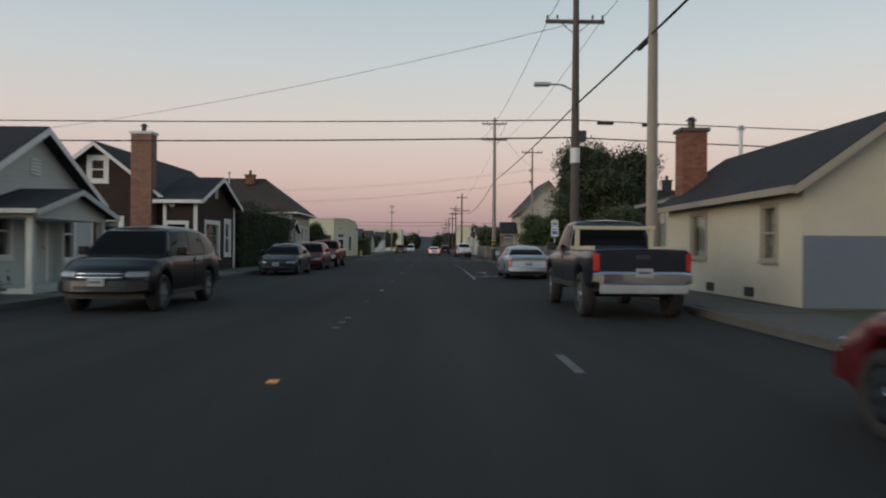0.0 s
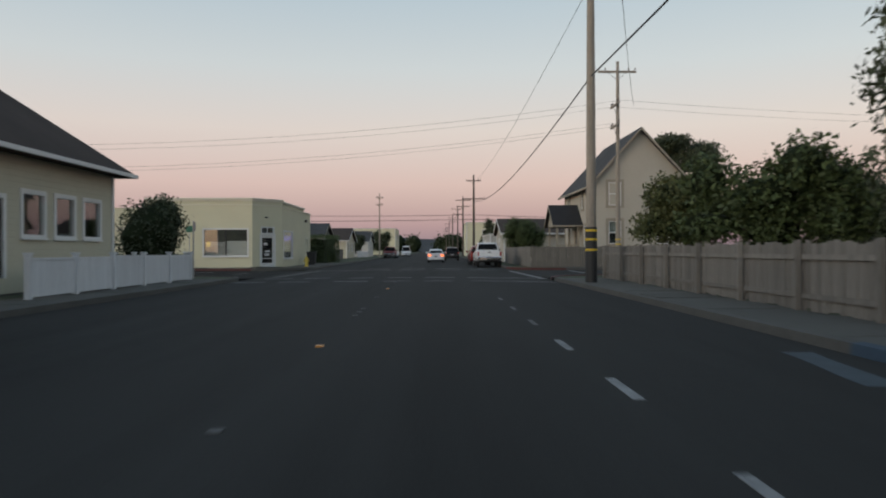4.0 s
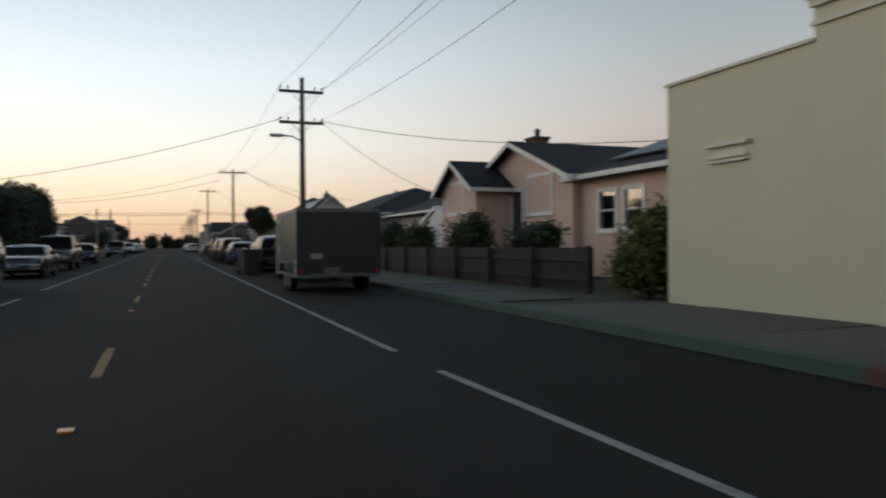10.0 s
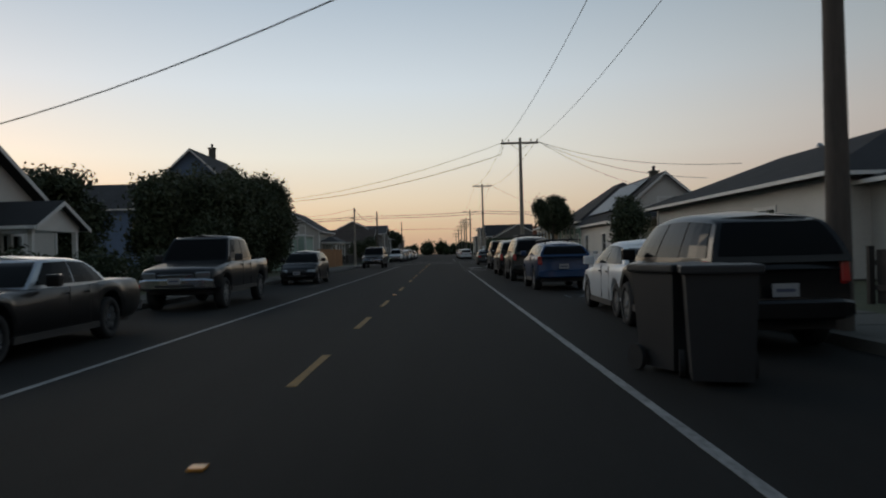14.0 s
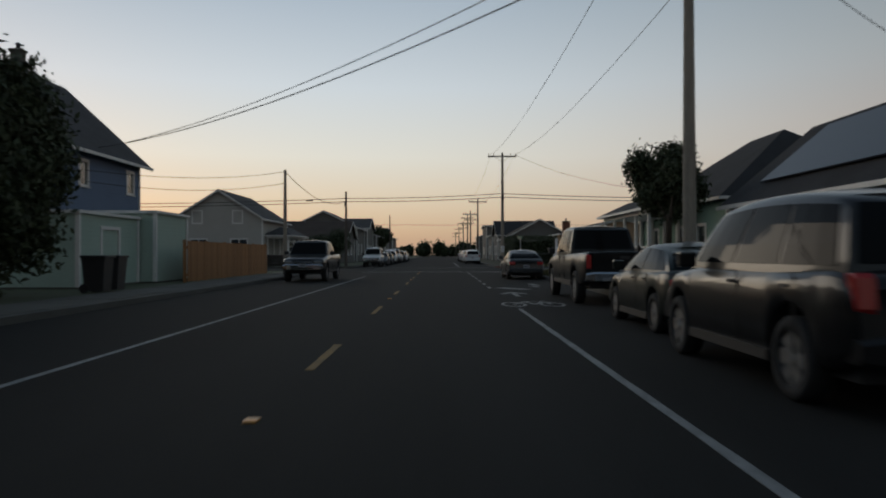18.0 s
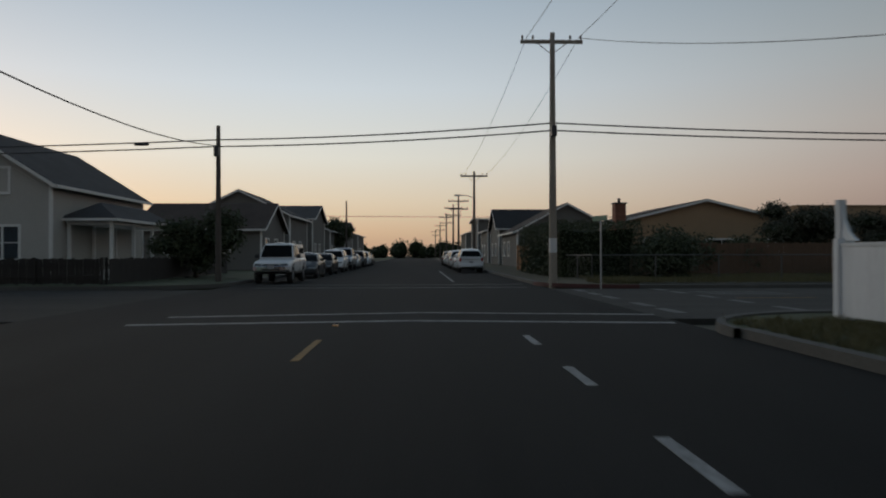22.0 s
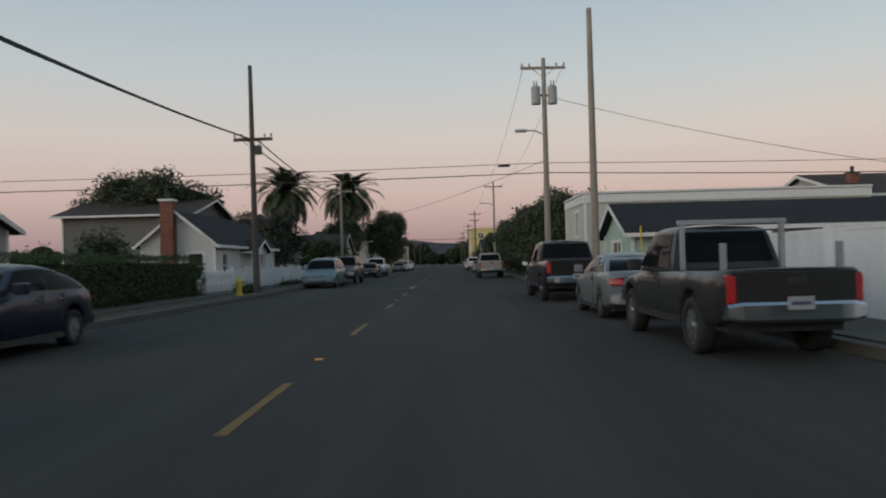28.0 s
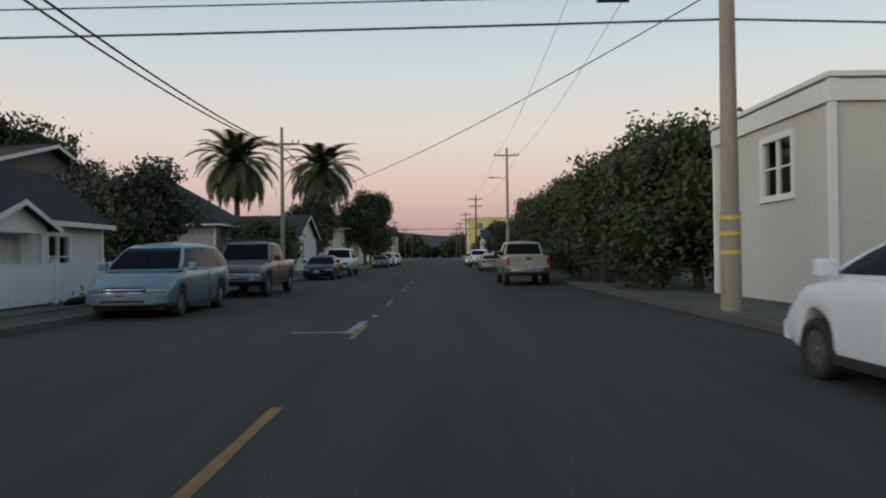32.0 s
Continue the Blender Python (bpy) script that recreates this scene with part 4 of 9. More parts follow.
def chimney(ob, x, y, w, d, z0, z1, brick=True, cap=None, wide=None, near=False):
    """A chimney of a house, at world x, y; bricks lie in real courses. wide: a broader foot up to that height."""
    lx, ly, _ = local(ob, x, y)
    core = new("chimney")
    core.parent = ob
    core.location = (lx, ly, 0)
    rows = [(-w / 2, -d / 2, z0, w / 2, d / 2, z1)]
    part("core", boxes(*rows), MORTAR if near else (BRICK_COURSES if brick else CONCRETE), core)
    if brick and near:
        bw, bh, t = 0.2, 0.065, 0.012
        proto = None
        z, c = z0 + 0.01, 0
        bv, bf = [], []
        while z + bh < z1:
            shift = (c % 2) * bw / 2
            for side in range(4):
                length = w if side in (0, 2) else d
                n = max(1, int(length / bw))
                for i in range(n):
                    u = -length / 2 + (i + 0.5) * length / n + (shift - bw / 4) * 0.6
                    ang = side * 90
                    ca, sa = math.cos(radians(ang)), math.sin(radians(ang))
                    off = (d if side in (0, 2) else w) / 2
                    if side:
                        k = len(bv)
                        for q in ((-0.092, -t), (0.092, -t), (0.092, t * 0.5), (-0.092, t * 0.5)):
                            for zz in (z, z + bh - 0.008):
                                bv.append((ca * (u + q[0]) + sa * (off - q[1]), sa * (u + q[0]) - ca * (off - q[1]), zz))
                        bf += [(k, k + 2, k + 3, k + 1), (k + 2, k + 4, k + 5, k + 3), (k + 4, k + 6, k + 7, k + 5), (k + 6, k, k + 1, k + 7), (k + 1, k + 3, k + 5, k + 7), (k, k + 6, k + 4, k + 2)]
                        continue
                    if proto is None:
                        proto = part("brick", boxes((-0.092, -t, 0, 0.092, t * 0.5, bh - 0.008)), BRICK, core)
                        b = proto
                    else:
                        b = new("brick", proto.data)
                        b.parent = core
                    b.matrix_basis = pose(ca * u + sa * off, sa * u - ca * off, z, 0, 0, ang)
            z += bh + 0.012
            c += 1
        raw("brickwork", bv, bf, BRICK, core)
    part("cap", boxes((-w / 2 - 0.06, -d / 2 - 0.06, z1, w / 2 + 0.06, d / 2 + 0.06, z1 + 0.1)), cap or CONCRETE, core)
    part("flue", tubes(((0, 0, z1), (0, 0, z1 + 0.35), 0.1), ((0, 0, z1 + 0.35), (0, 0, z1 + 0.45), 0.16, 0.05)), DARK_METAL, core)
    return core


def brick_courses():
    """Far brickwork: courses and joints in colour and relief."""
    m = mottled("far_brickwork", (0.24, 0.10, 0.065), 0.9, grain=12, patch=1.5, amount=0.3, bump=0.0)
    nt = m.node_tree
    b = nt.nodes["Principled BSDF"]
    tc = nt.nodes.new("ShaderNodeTexCoord")
    mp = nt.nodes.new("ShaderNodeMapping")
    mp.inputs["Rotation"].default_value = (radians(90), 0, 0)
    nt.links.new(tc.outputs["Object"], mp.inputs["Vector"])
    br = node(nt, "ShaderNodeTexBrick", Scale=1.0, Brick_Width=0.21, Row_Height=0.075, Mortar_Size=0.008)
    br.inputs["Color1"].default_value, br.inputs["Color2"].default_value, br.inputs["Mortar"].default_value = (1, 1, 1, 1), (0.65, 0.65, 0.65, 1), (0.75, 0.8, 0.85, 1)
    nt.links.new(mp.outputs["Vector"], br.inputs["Vector"])
    mul = nt.nodes.new("ShaderNodeMixRGB")
    mul.blend_type = "MULTIPLY"
    mul.inputs["Fac"].default_value = 1.0
    nt.links.new(b.inputs["Base Color"].links[0].from_socket, mul.inputs["Color1"])
    nt.links.new(br.outputs["Color"], mul.inputs["Color2"])
    nt.links.new(mul.outputs["Color"], b.inputs["Base Color"])
    bp = node(nt, "ShaderNodeBump", Strength=0.5, Distance=0.01)
    bp.invert = True
    nt.links.new(br.outputs["Fac"], bp.inputs["Height"])
    nt.links.new(bp.outputs["Normal"], b.inputs["Normal"])
    return m


BRICK_COURSES = brick_courses()


def vent_pipe(ob, x, y, z0, z1, r=0.06, cap=True):
    lx, ly, _ = local(ob, x, y)
    rows = [((lx, ly, z0), (lx, ly, z1), r)]
    if cap:
        rows.append(((lx, ly, z1), (lx, ly, z1 + 0.12), r * 2.2, r * 1.2))
    part("roof_vent", tubes(*rows), METAL, ob)


def porch(ob, x0, x1, y0, y1, floor, h, roof, trim, rise=0.8, posts=2, kind="gable", ridge="y", rail=True, deck=None):
    """A porch of a house in world places: deck, posts and small roof."""
    a, b, _ = local(ob, x0, y0)
    c, d, _ = local(ob, x1, y1)
    p = new("porch")
    p.parent = ob
    part("deck", boxes((a, b, -0.1, c, d, floor)), deck or trim, p)
    for i in range(posts):
        for j in range(2):
            px = a + 0.1 + (c - a - 0.2) * (i / max(1, posts - 1))
            py = (b + 0.1, d - 0.1)[j]
            part("post", boxes((px - 0.07, py - 0.07, floor, px + 0.07, py + 0.07, h)), trim, p)
    part("beam", boxes((a, b, h - 0.02, c, d, h + 0.15)), trim, p)
    if kind == "gable":
        x = (a + c) / 2
        bm = prism([(a, h + 0.15), (c, h + 0.15), (x, h + 0.15 + rise)] if ridge == "y" else [(b, h + 0.15), (d, h + 0.15), ((b + d) / 2, h + 0.15 + rise)], b if ridge == "y" else a, d if ridge == "y" else c, "y" if ridge == "y" else "x")
        part("pediment", bm, trim, p)
        gable_roof(p, a, c, b, d, h + 0.15, rise, 0.25, ridge, roof, trim, 0.1)
    else:
        hip_roof(p, a, c, b, d, h + 0.15, rise, 0.25, roof, trim)
    if rail:
        for k in range(int((c - a) / 0.14)):
            px = a + 0.07 + 0.14 * k
            part("baluster", boxes((px - 0.02, b + 0.08, floor + 0.08, px + 0.02, b + 0.12, floor + 0.9)), trim, p)
        part("handrail", boxes((a, b + 0.06, floor + 0.9, c, b + 0.14, floor + 0.97)), trim, p)
    return p


# ---- poles and cables ----
def utility_pole(x, y, h, label, arms=(), r=0.16, wood=None, lean=0.0, lean_y=0.0, transformers=0, lamp=None, bands=False, boxes_at=(), plate=0.0, dark_foot=False, turn=0.0):
    """arms: (height, half length, turn). lamp: (height, length, turn)."""
    ob = thing("utility_pole", label, "utility pole", x, y, 0.0, 0, "utility poles")
    ob.matrix_basis = pose(x, y, 0, -lean_y, lean, 0)
    wood = wood or WOOD_POLE
    bm = bmesh.new()
    n, rings = 14, []
    for i in range(9):
        f = i / 8
        rr = r * (1 - 0.42 * f)
        rings.append([bm.verts.new((rr * math.cos(a), rr * math.sin(a), -0.3 + (h + 0.3) * f)) for a in (2 * math.pi * k / n for k in range(n))])
    for a, b in zip(rings, rings[1:]):
        for k in range(n):
            bm.faces.new((a[k], a[(k + 1) % n], b[(k + 1) % n], b[k]))
    bm.faces.new(rings[-1])
    part("shaft", bm, wood, ob, smooth=True)
    for z, half, t in arms:
        q = pose(0, 0, z, 0, 0, t)
        arm = part("crossarm", boxes((-half, r * 0.75, -0.06, half, r * 0.75 + 0.1, 0.07)), wood, ob)
        arm.matrix_basis = q
        for sx in (-1, 1):
            for f in (0.94, 0.6):
                part("insulator", tubes(((sx * half * f, r * 0.75 + 0.05, 0.06), (sx * half * f, r * 0.75 + 0.05, 0.14), 0.02), ((sx * half * f, r * 0.75 + 0.05, 0.14), (sx * half * f, r * 0.75 + 0.05, 0.25), 0.05, 0.035), n=8), CERAMIC, arm)
            part("brace", tubes(((sx * half * 0.5, r * 0.75 - 0.02, -0.05), (0, r * 0.8, -0.5), 0.014), n=6), DARK_METAL, arm)
    for i in range(transformers):
        sx = (-1, 1, 0)[i]
        zz = arms[0][0] - 1.9
        t = part("transformer", tubes(((sx * 0.42, -0.0, zz), (sx * 0.42, 0, zz + 0.85), 0.24), ((sx * 0.42, 0, zz + 0.85), (sx * 0.42, 0, zz + 0.95), 0.25, 0.12), n=16), TRANSFORMER, ob)
        part("bushing", tubes(((sx * 0.36, 0, zz + 0.9), (sx * 0.36, 0, zz + 1.2), 0.04, 0.025), ((sx * 0.5, 0, zz + 0.9), (sx * 0.5, 0, zz + 1.2), 0.04, 0.025), n=8), CERAMIC, t)
        part("bracket", boxes((min(0, sx * 0.3), -0.03, zz + 0.4, max(0, sx * 0.3) + 0.01, 0.03, zz + 0.5)), DARK_METAL, t)
    if lamp:
        z, length, t = lamp
        arm = part("lamp_arm", tubes(((0, 0, z - 0.25), (length * 0.5, 0, z), 0.035), ((length * 0.5, 0, z), (length, 0, z + 0.02), 0.035), n=8), METAL, ob)
        arm.matrix_basis = pose(0, 0, 0, 0, 0, t)
        part("lamp_head", boxes((length - 0.05, -0.13, z - 0.06, length + 0.55, 0.13, z + 0.08), bevel=0.04), METAL, arm)
    if bands:
        part("dark_sleeve", tubes(((0, 0, 0.02), (0, 0, 2.0), r + 0.012, r + 0.004), n=14), BAND_BLACK if dark_foot else wood, ob)
        for zz in (1.2, 1.55, 1.85):
            part("yellow_band", tubes(((0, 0, zz), (0, 0, zz + 0.07), r + 0.02), n=14), BAND_YELLOW, ob)
    if plate:
        part("white_plate", tubes(((0, 0, plate), (0, 0, plate + 0.55), r * 0.95), n=14), SIGN_WHITE, ob)
    for zz in boxes_at:
        part("cable_box", boxes((0.12, -0.1, zz, 0.4, 0.1, zz + 0.4), bevel=0.02), DARK_METAL, ob)
    return ob


def cable(a, b, sag, r=0.012, label="thin black overhead cable strung between poles", clips=()):
    a, b = Vector(a), Vector(b)
    n = 16
    pts = [a.lerp(b, i / n) - Vector((0, 0, sag * 4 * (i / n) * (1 - i / n))) for i in range(n + 1)]
    bm = bmesh.new()
    k, rings = 5, []
    q = (b - a).to_track_quat("Z", "Y")
    for p in pts:
        rings.append([bm.verts.new(p + q @ Vector((r * math.cos(t), r * math.sin(t), 0))) for t in (2 * math.pi * j / k for j in range(k))])
    for s, e in zip(rings, rings[1:]):
        for j in range(k):
            bm.faces.new((s[j], s[(j + 1) % k], e[(j + 1) % k], e[j]))
    ob = part("overhead_cable", bm, CABLE)
    tagged(ob, label, "cable", "overhead cables")
    for f in clips:
        p = a.lerp(b, f) - Vector((0, 0, sag * 4 * f * (1 - f)))
        w = (b - a).normalized() * 0.3
        part("splice_case", tubes((p - w - Vector((0, 0, 0.06)), p + w - Vector((0, 0, 0.06)), 0.07), n=8), CABLE, ob)
    return ob


# ---- plants ----
def leaf_cloud(rng, clumps, count, size, flat=0.55, shell=0.55):
    """Small leaf blades round the given clumps (x, y, z, rx, ry, rz). Returns vertices and faces."""
    c = np.array(clumps, float)
    vol = np.cbrt(c[:, 3] * c[:, 4] * c[:, 5]) ** 2
    # leaves sit in tufts at the ends of twigs
    tufts = max(12, count // 9)
    tp = rng.choice(len(c), tufts, p=vol / vol.sum())
    td = rng.normal(size=(tufts, 3))
    td /= np.linalg.norm(td, axis=1)[:, None]
    tr = shell + (1.0 - shell) * rng.random(tufts) ** 0.6
    tr *= 1 + 0.10 * np.sin(td[:, 0] * 7 + tp) * np.cos(td[:, 2] * 6 + 2 * tp)
    tc = c[tp, :3] + td * c[tp, 3:6] * tr[:, None]
    mine = rng.integers(0, tufts, count)
    d = td[mine] + 0.7 * rng.normal(size=(count, 3))
    d /= np.linalg.norm(d, axis=1)[:, None]
    reach = np.cbrt(c[tp, 3] * c[tp, 4] * c[tp, 5])[mine] * 0.15 + size
    p = tc[mine] + rng.normal(size=(count, 3)) * reach[:, None] * 0.56
    pick = tp[mine]
    u = rng.normal(size=(count, 3))
    u -= (u * d).sum(1)[:, None] * d * flat
    u /= np.linalg.norm(u, axis=1)[:, None]
    w = np.cross(u, d + 0.6 * rng.normal(size=(count, 3)))
    w /= np.linalg.norm(w, axis=1)[:, None]
    s = size * (0.6 + 0.8 * rng.random(count))[:, None]
    v = np.stack([p - u * s, p + w * s * 0.42, p + u * s, p - w * s * 0.42], 1).reshape(-1, 3)
    f = np.arange(count * 4).reshape(-1, 4)
    return v, f


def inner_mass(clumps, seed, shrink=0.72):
    """Uneven hearts of the clumps, hidden behind the leaves; their dark colour stands for inner shade."""
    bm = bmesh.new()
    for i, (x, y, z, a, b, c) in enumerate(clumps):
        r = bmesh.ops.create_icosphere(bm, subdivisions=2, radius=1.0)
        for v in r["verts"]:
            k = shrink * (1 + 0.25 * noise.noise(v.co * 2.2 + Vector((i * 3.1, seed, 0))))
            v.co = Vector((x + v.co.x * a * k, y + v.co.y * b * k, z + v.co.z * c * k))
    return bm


def tree(x, y, h, spread, label, leaf=None, seed=1, trunk_h=None, trunk_r=0.2, clumps=10, count=7000, size=0.13, squash=0.75, dense=True, limbs=True, name="tree", depth=None, low=None):
    rng = np.random.default_rng(seed)
    ob = thing(name, label, "tree", x, y, 0.1)
    th = trunk_h if trunk_h is not None else h * 0.35
    depth = depth or spread
    low = th if low is None else low
    cl = []
    mid = (low + h) / 2
    for i in range(clumps):
        a = 2.4 * i + rng.random()
        f = (i + 0.5) / clumps
        z = low + (h - low) * (0.2 + 0.66 * f)
        k = math.sqrt(max(0.05, 1 - ((z - mid) / ((h - low) * 0.62)) ** 2)) * (0.45 + 0.3 * rng.random())
        if i % 4 == 0:
            k *= 0.3
        rr = (0.26 + 0.16 * rng.random())
        cl.append((spread * k * math.cos(a), depth * k * math.sin(a), z, spread * rr * 1.25, depth * rr * 1.25, (h - low) * 0.24 * (0.7 + 0.6 * rng.random()) * squash / 0.75))
    # fit the crown to the spread and height asked for
    ex = max(abs(q[0]) + q[3] for q in cl)
    ey = max(abs(q[1]) + q[4] for q in cl)
    zt, zl = max(q[2] + q[5] for q in cl), min(q[2] - q[5] for q in cl)
    kx, ky, kz = spread / ex, depth / ey, (h - low) / (zt - zl)
    cl = [(q[0] * kx, q[1] * ky, low + (q[2] - zl) * kz, q[3] * kx, q[4] * ky, q[5] * kz) for q in cl]
    bm = bmesh.new()
    bend = rng.normal(size=2) * 0.15 * th
    tube(bm, (0, 0, -0.2), (bend[0] * 0.4, bend[1] * 0.4, th * 0.55), trunk_r, trunk_r * 0.8, 10)
    tube(bm, (bend[0] * 0.4, bend[1] * 0.4, th * 0.55), (bend[0], bend[1], th * 1.1), trunk_r * 0.8, trunk_r * 0.65, 10)
    part("trunk", bm, BARK, ob, smooth=True)
    if limbs:
        for c in cl[:6]:
            s = Vector((bend[0], bend[1], th * (0.8 + 0.3 * rng.random())))
            e = Vector(c[:3])
            m = s.lerp(e, 0.5) + Vector((0, 0, 0.12 * (e - s).length))
            bm = bmesh.new()
            tube(bm, s, m, trunk_r * 0.45, trunk_r * 0.28, 7)
            tube(bm, m, e, trunk_r * 0.28, trunk_r * 0.1, 7)
            part("limb", bm, BARK, ob, smooth=True)
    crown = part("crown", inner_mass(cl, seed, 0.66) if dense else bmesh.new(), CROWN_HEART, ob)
    v, f = leaf_cloud(rng, cl, int(count * 2.6), size * 0.78, shell=0.62)
    raw("leaves", v, f, leaf or LEAF_DARK, crown)
    return ob


def bush(x, y, clumps, label, leaf=None, seed=1, count=3000, size=0.07, name="shrub", category="shrub", z=0.1):
    """A shrub of several clumps, given about its own foot."""
    rng = np.random.default_rng(seed)
    ob = thing(name, label, category, x, y, z)
    bm = bmesh.new()
    for c in clumps:
        tube(bm, (c[0] * 0.5, c[1] * 0.5, -0.1), (c[0], c[1], c[2]), 0.05, 0.02, 6)
    part("stems", bm, BARK, ob)
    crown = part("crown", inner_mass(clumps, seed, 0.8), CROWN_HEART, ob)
    v, f = leaf_cloud(rng, clumps, count, size, shell=0.72)
    raw("leaves", v, f, leaf or LEAF_MID, crown)
    return ob


def hedge(x0, x1, y0, y1, h, label, leaf=None, seed=1, count=5000, size=0.06, uneven=0.12, z=0.1):
    count, size = int(count * 1.9), size * 0.62
    rng = np.random.default_rng(seed)
    ob = thing("hedge", label, "hedge", (x0 + x1) / 2, (y0 + y1) / 2, z)
    a, b = (x1 - x0) / 2, (y1 - y0) / 2
    bm = bmesh.new()
    box(bm, -a, -b, 0, a, b, h)
    bmesh.ops.subdivide_edges(bm, edges=bm.edges, cuts=7, use_grid_fill=True)
    for v in bm.verts:
        k = 1 + 0.5 * noise.noise(v.co * 0.9 + Vector((seed, 0, 0)))
        n = Vector((v.co.x / a, v.co.y / b, (v.co.z - h / 2) / (h / 2)))
        v.co -= Vector((n.x, n.y, n.z if v.co.z > 0.1 else 0)) * (uneven * k + 0.05)
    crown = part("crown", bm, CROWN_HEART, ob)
    p = np.empty((count, 3))
    faces = rng.choice(5, count, p=np.array([b * h, b * h, a * h, a * h, a * b]) / (2 * b * h + 2 * a * h + a * b))
    q = rng.random((count, 2))
    for i, (ax, sg) in enumerate(((0, -1), (0, 1), (1, -1), (1, 1), (2, 1))):
        m = faces == i
        u = q[m] * 2 - 1
        if ax == 0:
            p[m] = np.stack([np.full(m.sum(), sg * a), u[:, 0] * b, (u[:, 1] + 1) / 2 * h], 1)
        elif ax == 1:
            p[m] = np.stack([u[:, 0] * a, np.full(m.sum(), sg * b), (u[:, 1] + 1) / 2 * h], 1)
        else:
            p[m] = np.stack([u[:, 0] * a, u[:, 1] * b, np.full(m.sum(), h)], 1)
    wob = np.sin(p[:, 0] * 2.1 + seed) * np.cos(p[:, 1] * 1.7) * np.sin(p[:, 2] * 2.3 + 1)
    p *= 1 + (0.05 * wob + 0.04 * rng.normal(size=count))[:, None] * np.array([min(1, 1 / a), min(1, 1 / b), 0.8])
    d = rng.normal(size=(count, 3))
    d /= np.linalg.norm(d, axis=1)[:, None]
    w = np.cross(d, rng.normal(size=(count, 3)))
    w /= np.linalg.norm(w, axis=1)[:, None]
    s = size * (0.6 + 0.8 * rng.random(count))[:, None]
    v = np.stack([p - d * s, p + w * s * 0.45, p + d * s, p - w * s * 0.45], 1).reshape(-1, 3)
    raw("leaves", v, np.arange(count * 4).reshape(-1, 4), leaf or LEAF_DARK, crown)
    return ob


def palm(x, y, h, label, seed=1, reach=2.6, fronds=64):
    """A date palm: ringed trunk, arching fronds with many leaflets, a skirt of hanging dead ones."""
    rng = np.random.default_rng(seed)
    ob = thing("palm_tree", label, "palm tree", x, y, 0.1, 0, "palms")
    bm = bmesh.new()
    n, rings = 12, []
    for i in range(30):
        f = i / 29
        rr = (0.34 - 0.06 * f + (0.14 if f > 0.86 else 0)) * (1 + (0.06 if i % 2 else 0))
        rings.append([bm.verts.new((rr * math.cos(a), rr * math.sin(a), -0.2 + (h + 0.2) * f)) for a in (2 * math.pi * k / n for k in range(n))])
    for a, b in zip(rings, rings[1:]):
        for k in range(n):
            bm.faces.new((a[k], a[(k + 1) % n], b[(k + 1) % n], b[k]))
    bm.faces.new(rings[-1])
    part("trunk", bm, BARK, ob)
    for i in range(fronds):
        a = 2.399963 * i + rng.normal() * 0.1
        up = 1.25 - 2.35 * i / fronds + rng.normal() * 0.06
        length = reach * (0.8 + 0.3 * rng.random())
        verts, faces = [], []
        m = 15
        pts = []
        p, ang = np.array([0.15, 0.0, h]), up
        for j in range(m + 1):
            pts.append(p.copy())
            p = p + np.array([math.cos(ang), 0, math.sin(ang)]) * length / m
            ang -= (0.075 + 0.05 * j / m) * (1.0 if up > -0.4 else 0.6)
        pts = np.array(pts)
        for j in range(1, m + 1):
            t = pts[j] - pts[j - 1]
            t /= np.linalg.norm(t)
            nrm = np.array([-t[2], 0, t[0]])
            ll = 0.22 * reach * math.sin(math.pi * (0.12 + 0.83 * j / m)) + 0.06
            for sg in (-1, 1):
                for q in (0.0, 0.5):
                    base = pts[j] - (pts[j] - pts[j - 1]) * q
                    tip = base + (t * 0.55 + np.array([0, sg, 0]) * 0.75 + nrm * 0.12) * ll
                    tip[2] -= 0.12 * ll
                    k = len(verts)
                    verts += [base - t * 0.02 * reach, base + t * 0.022 * reach, tip]
                    faces.append((k, k + 1, k + 2))
            k = len(verts)
            side = np.array([0, 0.025 * (1.2 - j / m), 0])
            verts += [pts[j - 1] - side, pts[j - 1] + side, pts[j] + side, pts[j] - side]
            faces.append((k, k + 1, k + 2, k + 3))
        v = np.array(verts)
        c, s = math.cos(a), math.sin(a)
        v = np.stack([v[:, 0] * c - v[:, 1] * s, v[:, 0] * s + v[:, 1] * c, v[:, 2]], 1)
        raw("frond", v, faces, PALM_LEAF if i < fronds * 0.8 else PALM_DEAD, ob)
    return ob


# shade inside crowns and hedges, put into a near-black green
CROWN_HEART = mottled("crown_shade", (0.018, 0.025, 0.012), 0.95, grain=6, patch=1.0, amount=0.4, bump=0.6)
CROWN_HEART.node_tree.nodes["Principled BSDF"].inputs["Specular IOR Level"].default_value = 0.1


